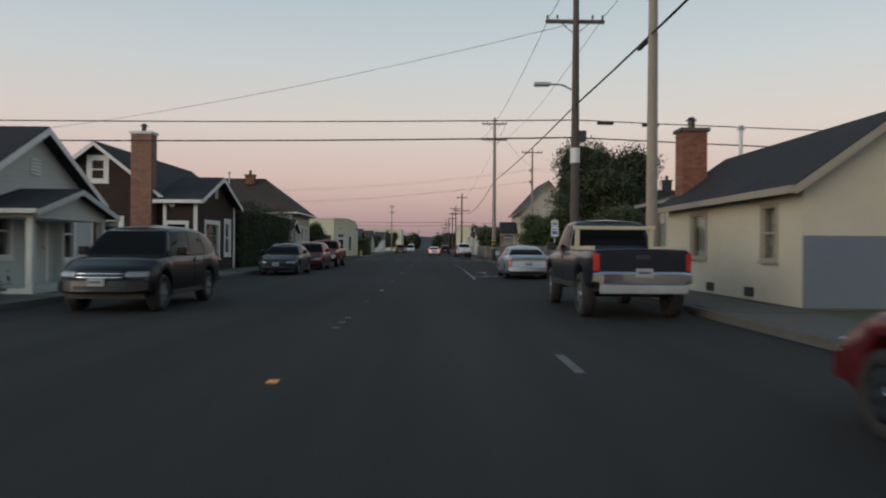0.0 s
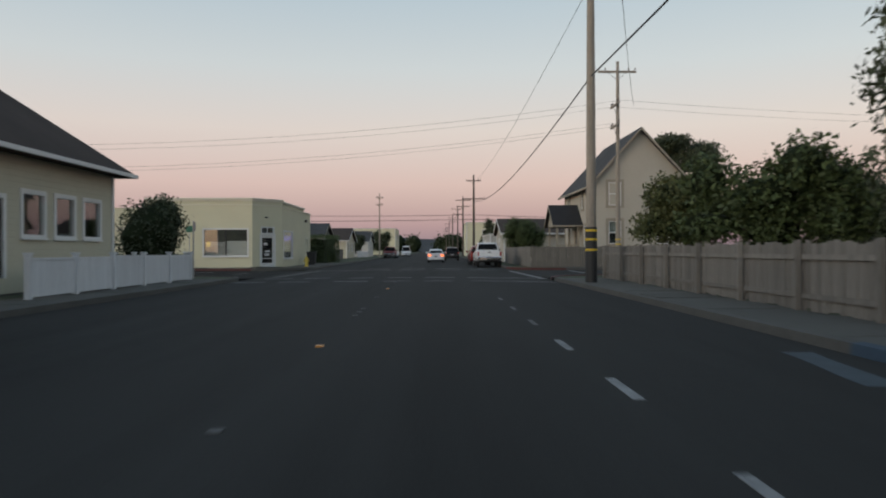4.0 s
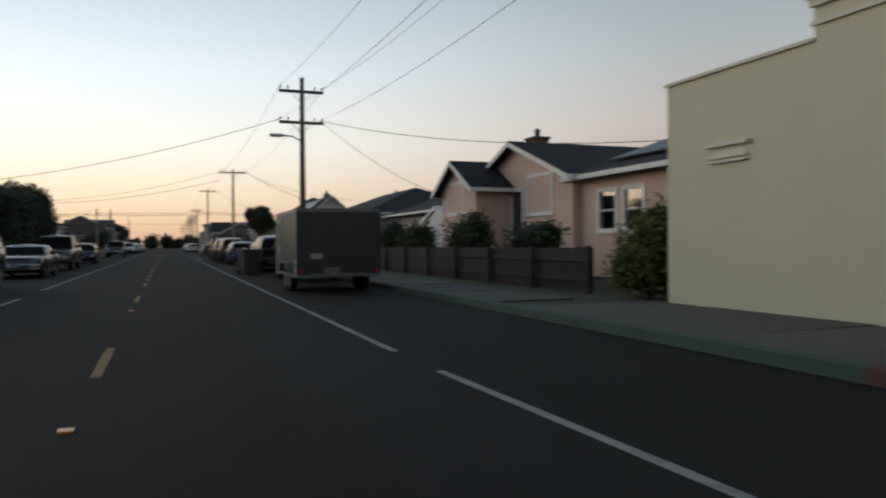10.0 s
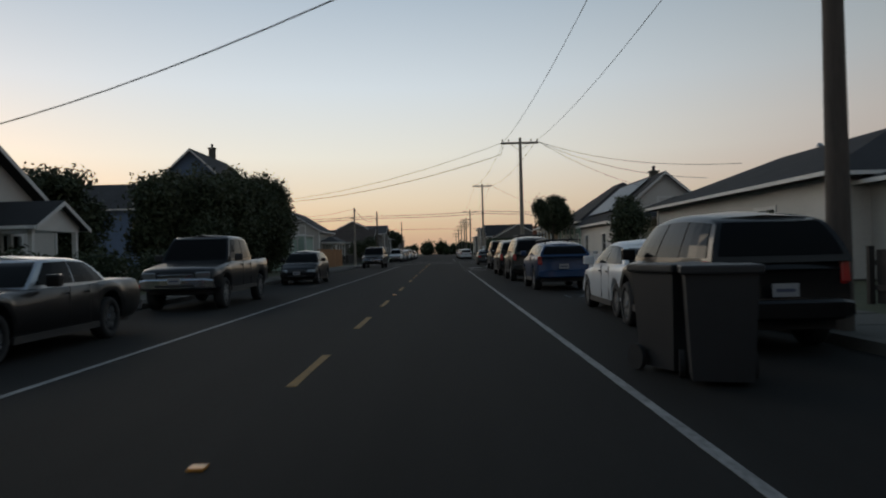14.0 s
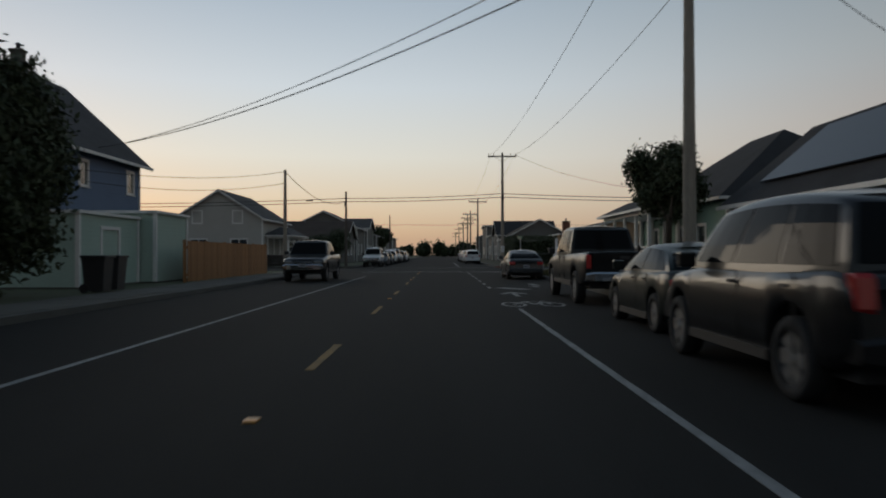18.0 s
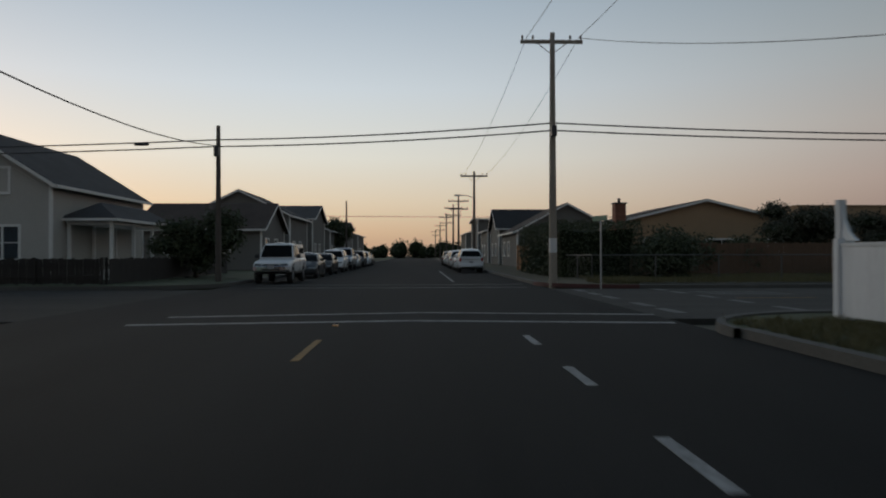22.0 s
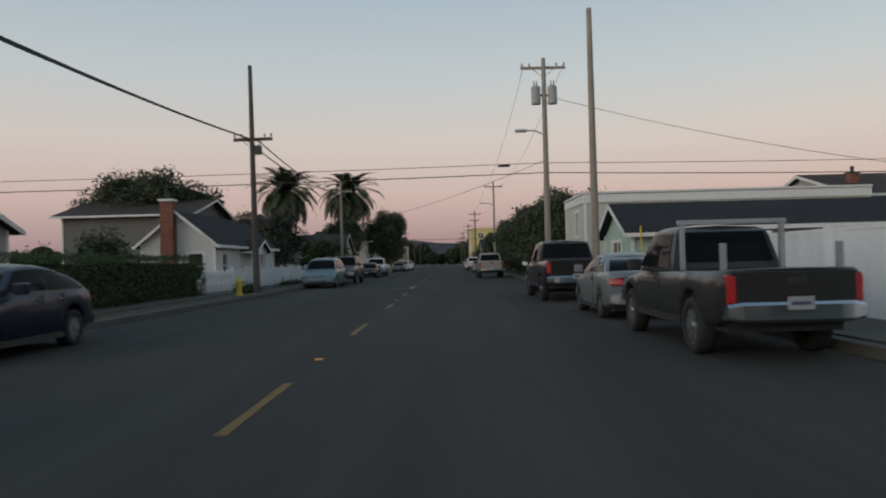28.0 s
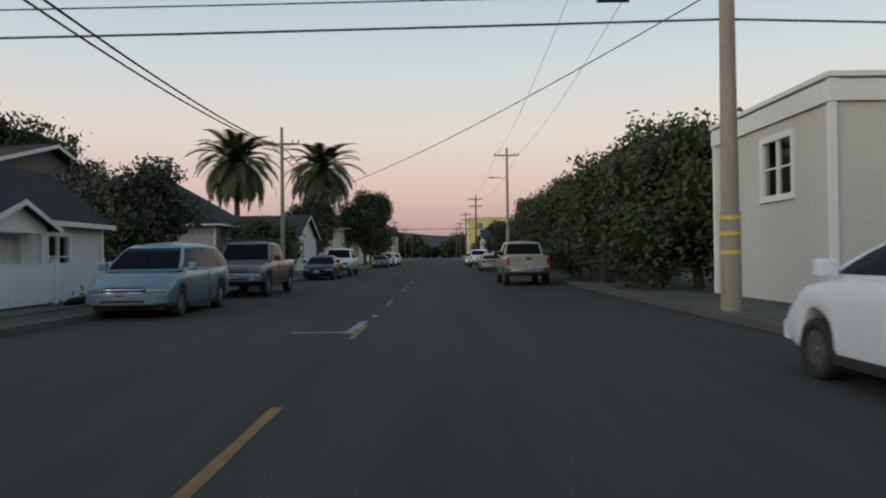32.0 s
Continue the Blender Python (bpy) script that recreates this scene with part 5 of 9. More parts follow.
# ---- fences and street things ----
def board_fence(x0, y0, x1, y1, h, material, label, width=0.14, gap=0.012, posts=True, name="board_fence", uneven=0.03, picket=False, z=0.1, seed=3, joined=False):
    rng = random.Random(seed)
    dx, dy = x1 - x0, y1 - y0
    length = math.hypot(dx, dy)
    ob = thing(name, label, "fence", x0, y0, z, math.degrees(math.atan2(dy, dx)))
    n = int(length / (width + gap))
    if picket:
        bm = prism([(0, 0.08), (width, 0.08), (width, h - 0.08), (width / 2, h), (0, h - 0.08)], 0, 0.02)
    else:
        bm = boxes((0, 0, 0.03, width, 0.02, h))
    if joined:
        many = bmesh.new()
        base = bpy.data.meshes.new("board")
        bm.to_mesh(base)
        bm.free()
        vs = [Vector(v.co) for v in base.vertices]
        fs = [tuple(p.vertices) for p in base.polygons]
        bpy.data.meshes.remove(base)
        av, af = [], []
        for i in range(n):
            k = len(av)
            dz = rng.uniform(-uneven, uneven)
            av += [(v.x + i * length / n, v.y + (i % 2) * 0.004, v.z + dz) for v in vs]
            af += [tuple(k + j for j in f) for f in fs]
        many.free()
        tagged(raw("boarding", av, af, material, ob), kind="stuff")
        pieces = []
    else:
        proto = part("board", bm, material, ob)
        pieces = [proto] + [new("board", proto.data) for _ in range(min(n, 300) - 1)]
    for i, b in enumerate(pieces):
        b.parent = ob
        b.matrix_basis = pose(i * length / len(pieces), rng.uniform(-0.006, 0.006), rng.uniform(-uneven, uneven), 0, rng.uniform(-0.6, 0.6), 0)
    for zz in (0.25, h - 0.3):
        part("rail", boxes((0, 0.03, zz, length, 0.07, zz + 0.09)), material, ob)
    if posts:
        k = max(2, int(length / 2.4) + 1)
        for i in range(k):
            u = length * i / (k - 1)
            part("post", boxes((u - 0.05, 0.07, -0.1, u + 0.05, 0.17, h + 0.05)), material, ob)
    return ob


def panel_fence(x0, y0, x1, y1, h, material, label, step=2.3, z=0.1, cap=True):
    """A smooth panelled fence with posts and caps."""
    dx, dy = x1 - x0, y1 - y0
    length = math.hypot(dx, dy)
    ob = thing("panel_fence", label, "fence", x0, y0, z, math.degrees(math.atan2(dy, dx)))
    n = max(1, round(length / step))
    s = length / n
    for i in range(n + 1):
        p = part("post", boxes((i * s - 0.065, -0.065, -0.1, i * s + 0.065, 0.065, h + 0.1)), material, ob)
        if cap:
            part("post_cap", boxes((i * s - 0.085, -0.085, h + 0.1, i * s + 0.085, 0.085, h + 0.15)), material, p)
    for i in range(n):
        pl = part("panel", boxes((i * s + 0.066, -0.02, 0.08, (i + 1) * s - 0.066, 0.02, h - 0.03)), material, ob)
        part("top_rail", boxes((i * s + 0.066, -0.035, h - 0.03, (i + 1) * s - 0.066, 0.035, h + 0.03)), material, pl)
    return ob


def chain_fence(x0, y0, x1, y1, h, label, z=0.1, step=2.6):
    dx, dy = x1 - x0, y1 - y0
    length = math.hypot(dx, dy)
    ob = thing("chain_link_fence", label, "fence", x0, y0, z, math.degrees(math.atan2(dy, dx)))
    n = max(1, round(length / step))
    for i in range(n + 1):
        part("post", tubes(((i * length / n, 0, -0.1), (i * length / n, 0, h + 0.05), 0.03), n=8), WIRE, ob)
    part("top_rail", tubes(((0, 0, h), (length, 0, h), 0.022), n=8), WIRE, ob)
    v, f = [], []
    d = 0.13
    k = int(length / d)
    for i in range(-int(h / d), k):
        for sg in (1, -1):
            ua, ub = i * d, i * d + h
            za, zb = (0.05, h) if sg > 0 else (h, 0.05)
            u0, u1 = max(0, ua), min(length, ub)
            if u1 <= u0:
                continue
            z0 = za + (zb - za) * (u0 - ua) / h
            z1 = za + (zb - za) * (u1 - ua) / h
            b = len(v)
            w = 0.002
            v += [(u0, 0, z0 - w), (u0, 0, z0 + w), (u1, 0, z1 + w), (u1, 0, z1 - w)]
            f.append((b, b + 1, b + 2, b + 3))
    raw("wire_mesh", v, f, WIRE, ob)
    return ob


def hydrant(x, y, z=0.12):
    ob = thing("fire_hydrant", "yellow painted cast iron fire hydrant on the verge", "fire hydrant", x, y, z, 0, "fire hydrants")
    part("barrel", tubes(((0, 0, 0), (0, 0, 0.06), 0.17), ((0, 0, 0.06), (0, 0, 0.55), 0.11, 0.1), ((0, 0, 0.5), (0, 0, 0.55), 0.15), n=14), HYDRANT, ob, smooth=False)
    part("bonnet", tubes(((0, 0, 0.55), (0, 0, 0.66), 0.14, 0.08), ((0, 0, 0.66), (0, 0, 0.74), 0.035), n=14), HYDRANT, ob)
    for a in (0, 90, 180, 270):
        c, s = math.cos(radians(a)), math.sin(radians(a))
        part("outlet", tubes(((c * 0.08, s * 0.08, 0.42), (c * 0.2, s * 0.2, 0.42), 0.06 if a % 180 else 0.05), n=10), HYDRANT, ob)
    return ob


def parking_sign(x, y, h, turn, label, plates, z=0.12, blank=False):
    """plates: (lower edge, width, height, material)."""
    ob = thing("street_sign", label, "street sign", x, y, z, turn, "street signs")
    part("post", tubes(((0, 0, -0.1), (0, 0, h), 0.03), n=8), METAL, ob)
    for zz, w, ht, m, ink in plates:
        p = part("sign_plate", boxes((-w / 2, -0.045, zz, w / 2, -0.033, zz + ht)), m, ob)
        if ink:
            part("sign_mark", boxes((-w * 0.36, -0.05, zz + ht * 0.25, w * 0.36, -0.046, zz + ht * 0.55)), ink, p)
            part("sign_mark", boxes((-w * 0.36, -0.05, zz + ht * 0.68, w * 0.36, -0.046, zz + ht * 0.76)), PLATE_INK, p)
    return ob


def bin_cart(x, y, turn, material, label, z=0.1, s=1.0):
    ob = thing("wheeled_bin", label, "trash bin", x, y, z, turn, "wheeled bins")
    bm = prism([(-0.26, 0.05), (0.26, 0.05), (0.33, 0.98), (-0.33, 0.98)], -0.3, 0.3)
    for v in bm.verts:
        if v.co.z < 0.1:
            v.co.y *= 0.85
    part("bin_body", bm, material, ob)
    part("lid", boxes((-0.36, -0.34, 0.98, 0.37, 0.34, 1.06), bevel=0.02), material, ob)
    for sd in (1, -1):
        part("wheel", tubes(((-0.24, sd * 0.29, 0.13), (-0.24, sd * 0.34, 0.13), 0.13), n=14), TYRE, ob)
    part("handle", tubes(((-0.38, -0.22, 0.95), (-0.38, 0.22, 0.95), 0.018), n=8), material, ob)
    return ob


# ---- ground, roads, pavements ----
def setting(name, bm, material, label, category, parent=None):
    return tagged(part(name, bm, material, parent), label, category, "", "structure")


A_W, A_E, A_C = -38.75, -25.95, -32.29
B_S, B_N, B_C = 108.1, 120.25, 114.09
D_W, D_E, D_C = -156.0, -143.65, -150.15
FAR = 900.0
setting("ground", sheet([(-FAR, -FAR), (FAR, -FAR), (FAR, FAR), (-FAR, FAR)], -0.4, -0.12), GROUND, "dry brown earth stretching to the horizon", "ground")
setting("road", sheet([(A_W, -60), (A_E, -60), (A_E, 600), (A_W, 600)], -0.12, 0.0), ASPHALT, "dark worn asphalt street with faded markings", "road")
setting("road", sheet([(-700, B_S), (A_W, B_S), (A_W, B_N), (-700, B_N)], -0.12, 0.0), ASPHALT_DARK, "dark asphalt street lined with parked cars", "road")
setting("road", sheet([(A_E, B_S), (120, B_S), (120, B_N), (A_E, B_N)], -0.12, 0.0), ASPHALT, "dark asphalt side street", "road")
setting("road", sheet([(D_W, B_N), (D_E, B_N), (D_E, 700), (D_W, 700)], -0.12, 0.0), ASPHALT_OLD, "grey asphalt street with yellow centre dashes", "road")
setting("road", sheet([(D_W, -60), (D_E, -60), (D_E, B_S), (D_W, B_S)], -0.12, 0.0), ASPHALT, "dark asphalt side street", "road")


def block(x0, x1, y0, y1, round_at, material, label):
    """A block of ground, raised behind its kerbs, with rounded corners at the crossings."""
    pts = []
    r = 3.2
    for k, (cx, cy, a) in enumerate(((x1, y1, 0), (x0, y1, 90), (x0, y0, 180), (x1, y0, 270))):
        if k in round_at:
            mx, my = cx - r * (1 if cx == x1 else -1), cy - r * (1 if cy == y1 else -1)
            pts += [(mx + r * math.cos(radians(a + t)), my + r * math.sin(radians(a + t))) for t in range(0, 91, 10)]
        else:
            pts.append((cx, cy))
    setting("ground", sheet(pts, -0.12, 0.1), material, label, "ground")
    return pts


block(D_E, A_W, B_N, 600, (2, 3), LAWN, "patchy lawns and yards behind the pavement")
block(D_E, A_W, -60, B_S, (0, 1), LAWN, "front yards and shrub beds behind the pavement")
block(A_E, 120, -60, B_S, (1,), LAWN, "yards along the street")
block(A_E, 120, B_N, 600, (2,), LAWN, "yard of the corner house")
block(-700, D_W, B_N, 700, (3,), DRYGRASS, "dry grass verge and corner lot")
block(-700, D_W, -60, B_S, (0,), LAWN, "corner yard")


def kerb(points, material, label):
    """A stone kerb along points, its street side to the right of the way."""
    bm = bmesh.new()
    rows = []
    n = len(points)
    for i, p in enumerate(points):
        a, b = Vector(points[max(0, i - 1)]), Vector(points[min(n - 1, i + 1)])
        t = (b - a).normalized()
        s = Vector((t.y, -t.x))
        o = Vector(p) + s * 0.03
        q = Vector(p) - s * 0.14
        rows.append([bm.verts.new((o.x, o.y, -0.05)), bm.verts.new((o.x - s.x * 0.012, o.y - s.y * 0.012, 0.135)), bm.verts.new((q.x + s.x * 0.01, q.y + s.y * 0.01, 0.15)), bm.verts.new((q.x, q.y, 0.0))])
    for a, b in zip(rows, rows[1:]):
        for k in range(3):
            bm.faces.new((a[k], b[k], b[k + 1], a[k + 1]))
    bmesh.ops.recalc_face_normals(bm, faces=bm.faces)
    setting("kerb", bm, material, label, "kerb")


def arc(cx, cy, r, a0, a1):
    return [(cx + r * math.cos(radians(a0 + (a1 - a0) * i / 9)), cy + r * math.sin(radians(a0 + (a1 - a0) * i / 9))) for i in range(10)]


R = 3.2
kerb([(A_W, -20), (A_W, B_S - R)], CURB_CONC, "grey concrete kerb")
kerb(arc(A_W - R, B_S - R, R, 0, 90), CURB_CONC, "rounded concrete kerb at the crossing")
kerb([(A_W - R, B_S), (-86, B_S)], CURB_CONC, "grey concrete kerb")
kerb([(-86, B_S), (D_E + R, B_S)], CURB_CONC, "grey concrete kerb with weeds")
kerb(arc(D_E + R, B_S - R, R, 90, 180), CURB_CONC, "rounded concrete kerb at the crossing")
kerb([(D_E, B_S - R), (D_E, 20)], CURB_CONC, "grey concrete kerb")
kerb([(A_E, B_S - R), (A_E, 84)], CURB_CONC, "grey concrete kerb")
kerb([(A_E, 84), (A_E, 76)], CURB_BLUE, "kerb painted faded blue for a reserved place")
kerb([(A_E, 76), (A_E, -20)], CURB_CONC, "grey concrete kerb")
kerb(list(reversed(arc(A_E + R, B_S - R, R, 90, 180))), CURB_RED, "rounded kerb painted faded red")
kerb([(60, B_S), (A_E + R, B_S)], CURB_CONC, "grey concrete kerb")
kerb(list(reversed(arc(A_E + R, B_N + R, R, 180, 270))), CURB_RED, "rounded kerb painted faded red")
kerb([(A_E + R, B_N), (60, B_N)], CURB_CONC, "grey concrete kerb")
kerb([(A_E, 300), (A_E, B_N + R)], CURB_CONC, "grey concrete kerb")
kerb(list(reversed(arc(A_W - R, B_N + R, R, 270, 360))), CURB_CONC, "rounded concrete kerb round the shop corner")
kerb([(A_W, B_N + R), (A_W, 300)], CURB_CONC, "grey concrete kerb")
kerb([(-46.3, B_N), (A_W - R, B_N)], CURB_RED, "kerb painted faded red")
kerb([(-57.5, B_N), (-46.3, B_N)], CURB_GREEN, "kerb painted faded green")
kerb([(-84, B_N), (-57.5, B_N)], CURB_CONC, "grey concrete kerb")
kerb([(-91, B_N), (-84, B_N)], CURB_BLUE, "kerb painted blue for a reserved place")
kerb([(D_E + R, B_N), (-91, B_N)], CURB_CONC, "grey concrete kerb")
kerb(arc(D_E + R, B_N + R, R, 270, 180), CURB_CONC, "rounded concrete kerb")
kerb([(D_E, 400), (D_E, B_N + R)], CURB_CONC, "grey concrete kerb")
kerb([(D_W, 134), (D_W, 400)], CURB_CONC, "grey concrete kerb")
kerb([(D_W, B_N + R), (D_W, 134)], CURB_CONC, "grey concrete kerb with dry grass")
kerb(list(reversed(arc(D_W - R, B_N + R, R, 270, 360))), CURB_RED, "rounded kerb painted faded red")
kerb([(-500, B_N), (D_W - R, B_N)], CURB_CONC, "grey concrete kerb")
kerb([(D_W - R, B_S), (-500, B_S)], CURB_CONC, "grey concrete kerb")
kerb(arc(D_W - R, B_S - R, R, 90, 0), CURB_CONC, "rounded concrete kerb")
kerb([(D_W, B_S - R), (D_W, 20)], CURB_CONC, "grey concrete kerb")


def pavement(x0, y0, x1, y1, width, label, step=1.5):
    """A row of concrete slabs from one end to the other, lying to the left of the way."""
    ob = thing("pavement", label, "pavement", x0, y0, 0.1, math.degrees(math.atan2(y1 - y0, x1 - x0)), "", "structure")
    length = math.hypot(x1 - x0, y1 - y0)
    n = max(1, round(length / step))
    s = length / n
    proto = part("slab", boxes((0.006, 0.006, -0.05, s - 0.006, width - 0.006, 0.035)), CONCRETE, ob)
    rng = random.Random(int(abs(x0) * 7 + abs(y0)))
    for i in range(n):
        b = proto if i == 0 else new("slab", proto.data)
        b.parent = ob
        b.matrix_basis = pose(i * s, 0, rng.uniform(-0.004, 0.006), rng.uniform(-0.3, 0.3), rng.uniform(-0.3, 0.3), 0)


def dashes(rows, material, label, name="road_marking", group="road markings"):
    for r in rows:
        x0, y0, x1, y1, w = r
        t = Vector((x1 - x0, y1 - y0)).normalized()
        s = Vector((-t.y, t.x)) * w / 2
        rng = random.Random(int(x0 * 31 + y0 * 17))
        n = max(2, int(math.hypot(x1 - x0, y1 - y0) / 0.5))
        a, b = [], []
        for i in range(n + 1):
            p = Vector((x0, y0)).lerp(Vector((x1, y1)), i / n)
            k = 1 + rng.uniform(-0.12, 0.06)
            a.append((p.x + s.x * k, p.y + s.y * k))
            b.append((p.x - s.x * k, p.y - s.y * k))
        tagged(part(name, sheet(a + b[::-1], 0.0, 0.004), material), label, "road marking", group, "structure")


def reflector(x, y, material=None):
    ob = part("road_reflector", boxes((x - 0.05, y - 0.05, 0.0, x + 0.05, y + 0.05, 0.018), bevel=0.006), material or ORANGE)
    tagged(ob, "small amber reflector stuck to the asphalt", "reflector", "road reflectors", "structure")


# street with the bicycle lane
dashes([(-29.2, 64.8, -29.12, 76.5, 0.09)], MARK_WHITE, "solid white bicycle lane line")
dashes([(-29.15, y, -29.15, y + 1.0, 0.1) for y in np.arange(78.5, 87, 3.0)], MARK_WHITE, "short white bicycle lane dash")
dashes([(-29.15, y, -29.15, y + 0.9, 0.08) for y in np.arange(87.5, 95, 3.0)], MARK_WORN, "short worn bicycle lane dash")
dashes([(-29.4, y, -29.4, y + 1.2, 0.1) for y in (38.3, 43.5)], MARK_WORN, "worn white dash")
for y in np.arange(42.9, 102, 14.0):
    reflector(A_C, float(y))
    for d in (4.4, 5.2, 6.0, 9.6):
        reflector(A_C - 0.02, float(y + d), MARK_WORN)
dashes([(-38.6, 103.9, -37.4, 104.1, 0.17), (-36.9, 104.2, -35.7, 104.4, 0.17), (-34.8, 104.6, -33.45, 104.7, 0.19), (-32.85, 104.85, -31.8, 104.95, 0.2), (-31.2, 104.95, -30.05, 104.95, 0.2), (-29.35, 104.95, -27.6, 104.4, 0.19), (-27.6, 104.4, -26.2, 103.4, 0.17)], MARK_WHITE, "worn white crosswalk line")
dashes([(-38.2, 107.6, -37.0, 107.8, 0.17), (-36.5, 107.9, -35.4, 108.1, 0.17), (-34.65, 108.3, -33.5, 108.5, 0.18), (-32.9, 108.6, -31.8, 108.65, 0.19), (-31.2, 108.65, -29.85, 108.6, 0.2), (-29.3, 108.55, -27.6, 107.9, 0.19), (-27.6, 107.9, -25.95, 107.1, 0.17)], MARK_WHITE, "worn white crosswalk line")
dashes([(-26.1, 107.3, -26.35, 118.4, 0.22), (-22.7, 109.0, -22.7, 113.4, 0.2), (-22.7, 114.8, -22.7, 119.4, 0.2), (-37.65, 120.1, -35.3, 120.35, 0.16)], MARK_WHITE, "long white crosswalk line at the crossing")
dashes([(-38.2, 109.2, -38.02, 111.8, 0.2), (-38.02, 111.9, -37.95, 113.4, 0.2), (-37.95, 113.6, -37.85, 116.1, 0.19), (-37.85, 116.2, -37.65, 120.05, 0.18)], MARK_CHIPPED, "crosswalk line worn through to the asphalt")
dashes([(-41.1 + 0.02 * (i % 3), 113.3 + 0.42 * i, -41.08, 113.52 + 0.42 * i + 0.08 * (i % 2), 0.16) for i in range(7)] + [(-41.0, 118.2, -40.95, 118.75, 0.15), (-40.9, 118.85, -40.85, 119.3, 0.15)], MARK_WORN, "crosswalk line worn to small chips")
dashes([(x, 121.4, x + 1.7, 121.4, 0.2) for x in (-35.2, -33.0, -30.8, -28.6)] + [(x, 125.0, x + 1.6, 125.0, 0.2) for x in (-35.3, -33.0, -30.7, -28.4)], MARK_WHITE, "white crosswalk dash")
# cross street: left line, right line, centre dashes
dashes([(-43.4, 117.3, -48.3, 117.14, 0.09), (-49.7, 117.12, -111.8, 117.14, 0.09)], MARK_WHITE, "solid white edge line")
dashes([(x, 117.14, x - 1.15, 117.14, 0.11) for x in np.arange(-121.2, -141, -3.1)], MARK_WHITE, "short white edge dash")
dashes([(-53.5, 111.5, -54.8, 111.5, 0.1), (-59.0, 111.5, -61.2, 111.5, 0.1), (-64.6, 111.48, -134.8, 111.47, 0.085)], MARK_WHITE, "solid white edge line")
for x in (-49.2, -58.9, -65.4, -72.6, -77.8, -82.7, -89.7, -96.6, -103.6, -110.6, -117.5, -124.5, -131.5, -138.4):
    dashes([(x, B_C, x - 2.1, B_C, 0.1)], MARK_YELLOW, "yellow centre dash")
for x in (-47.1, -56.6, -70.0, -87.2, -101.3, -115.4, -129.5, -142.6):
    reflector(x, B_C)
dashes([(-121.6, 117.5, -120.4, 118.3, 0.45), (-124.8, 118.9, -123.4, 119.1, 0.22), (-122.9, 118.75, -122.2, 118.95, 0.2)], MARK_WHITE, "patch of worn white road paint")
dashes([(-142.9, 110.4, -143.5, 115.4, 0.24), (-143.5, 115.4, -142.85, 120.1, 0.24), (-144.5, 110.6, -145.4, 115.6, 0.2), (-145.4, 115.6, -144.65, 120.3, 0.2)], MARK_WHITE, "solid white crosswalk line")
dashes([(-157.2, 109.4, -157.2, 119.6, 0.14), (-159.9, 109.0, -159.9, 119.8, 0.14), (-163, 117.1, -186, 117.1, 0.11)], MARK_WHITE, "thin white crosswalk line")
dashes([(x, 121.0, x - 1.35, 121.0, 0.28) for x in (-145.0, -147.0, -150.0, -151.9, -153.9)] + [(x, 123.9, x - 1.3, 123.9, 0.26) for x in (-145.5, -148.0, -150.2, -152.6, -154.5)], MARK_WORN, "worn white crosswalk block")
# street with the yellow dashes
for k in range(13):
    y = 124.4 + 7.3 * k
    dashes([(D_C, y, D_C, y + 2.3, 0.1)], MARK_YELLOW, "yellow centre dash")
    if k % 2 == 0:
        reflector(D_C, y + 4.1)
dashes([(D_C - 1.1, 169.2, D_C - 0.15, 169.2, 0.1), (D_C - 0.15, 169.0, D_C - 0.1, 171.2, 0.16)], MARK_WHITE, "white survey cross on the asphalt")
dashes([(D_C - 3.5 + 0.42 * i, 124.4 + 0.05 * i, D_C - 3.4 + 0.42 * i, 126.9 + 0.05 * i, 0.15) for i in range(5)], MARK_WORN, "worn white lettering stroke on the asphalt")
dashes([(-84.2, 118.75, -85.3, 118.75, 0.06), (-85.3, 118.75, -85.3, 119.5, 0.06), (-84.2, 119.5, -85.3, 119.5, 0.06), (-84.4, 119.0, -85.0, 119.25, 0.07), (-24.2 - 2.6, 82.0, -24.2 - 2.3, 84.2, 0.35)], MARK_BLUE, "faded blue wheelchair mark on the asphalt")


def bike_symbol(x, y, turn):
    """A painted bicycle of rings and bars, with an arrow ahead of it."""
    m = pose(x, y, 0, 0, 0, turn)
    v, f = [], []
    def ring(cx, cy, rx, ry, w):
        n, b = 18, len(v)
        for i in range(n):
            a = 2 * math.pi * i / n
            for q in (1, 1 - w):
                v.append(m @ Vector((cx + rx * q * math.cos(a), cy + ry * q * math.sin(a), 0.005)))
        for i in range(n):
            j = (i + 1) % n
            f.append((b + 2 * i, b + 2 * j, b + 2 * j + 1, b + 2 * i + 1))
    def bar(p, q, w=0.05):
        p, q = Vector(p), Vector(q)
        t = (q - p).normalized()
        s = Vector((-t.y, t.x)) * w
        b = len(v)
        v.extend(m @ Vector((*c, 0.005)) for c in (p + s, q + s, q - s, p - s))
        f.append((b, b + 1, b + 2, b + 3))
    ring(-0.45, 0, 0.3, 0.75, 0.25)
    ring(0.45, 0, 0.3, 0.75, 0.25)
    for p, q in (((-0.45, 0), (-0.1, 0.9)), ((-0.1, 0.9), (0.35, 0.9)), ((0.35, 0.9), (0.45, 0)), ((-0.1, 0.9), (0.05, 0)), ((0.05, 0), (0.35, 0.9)), ((0.3, 1.15), (0.5, 1.15)), ((-0.2, 1.0), (0.0, 1.0))):
        bar(p, q)
    bar((0, 3.2), (0, 5.2), 0.07)
    bar((-0.35, 4.4), (0, 5.3), 0.09)
    bar((0.35, 4.4), (0, 5.3), 0.09)
    tagged(raw("road_marking", v, f, MARK_WHITE), "white painted bicycle symbol with an arrow", "road marking", "road markings", "structure")


bike_symbol(-28.35, 67.6, 0)
bike_symbol(-113.2, 117.6, 90)


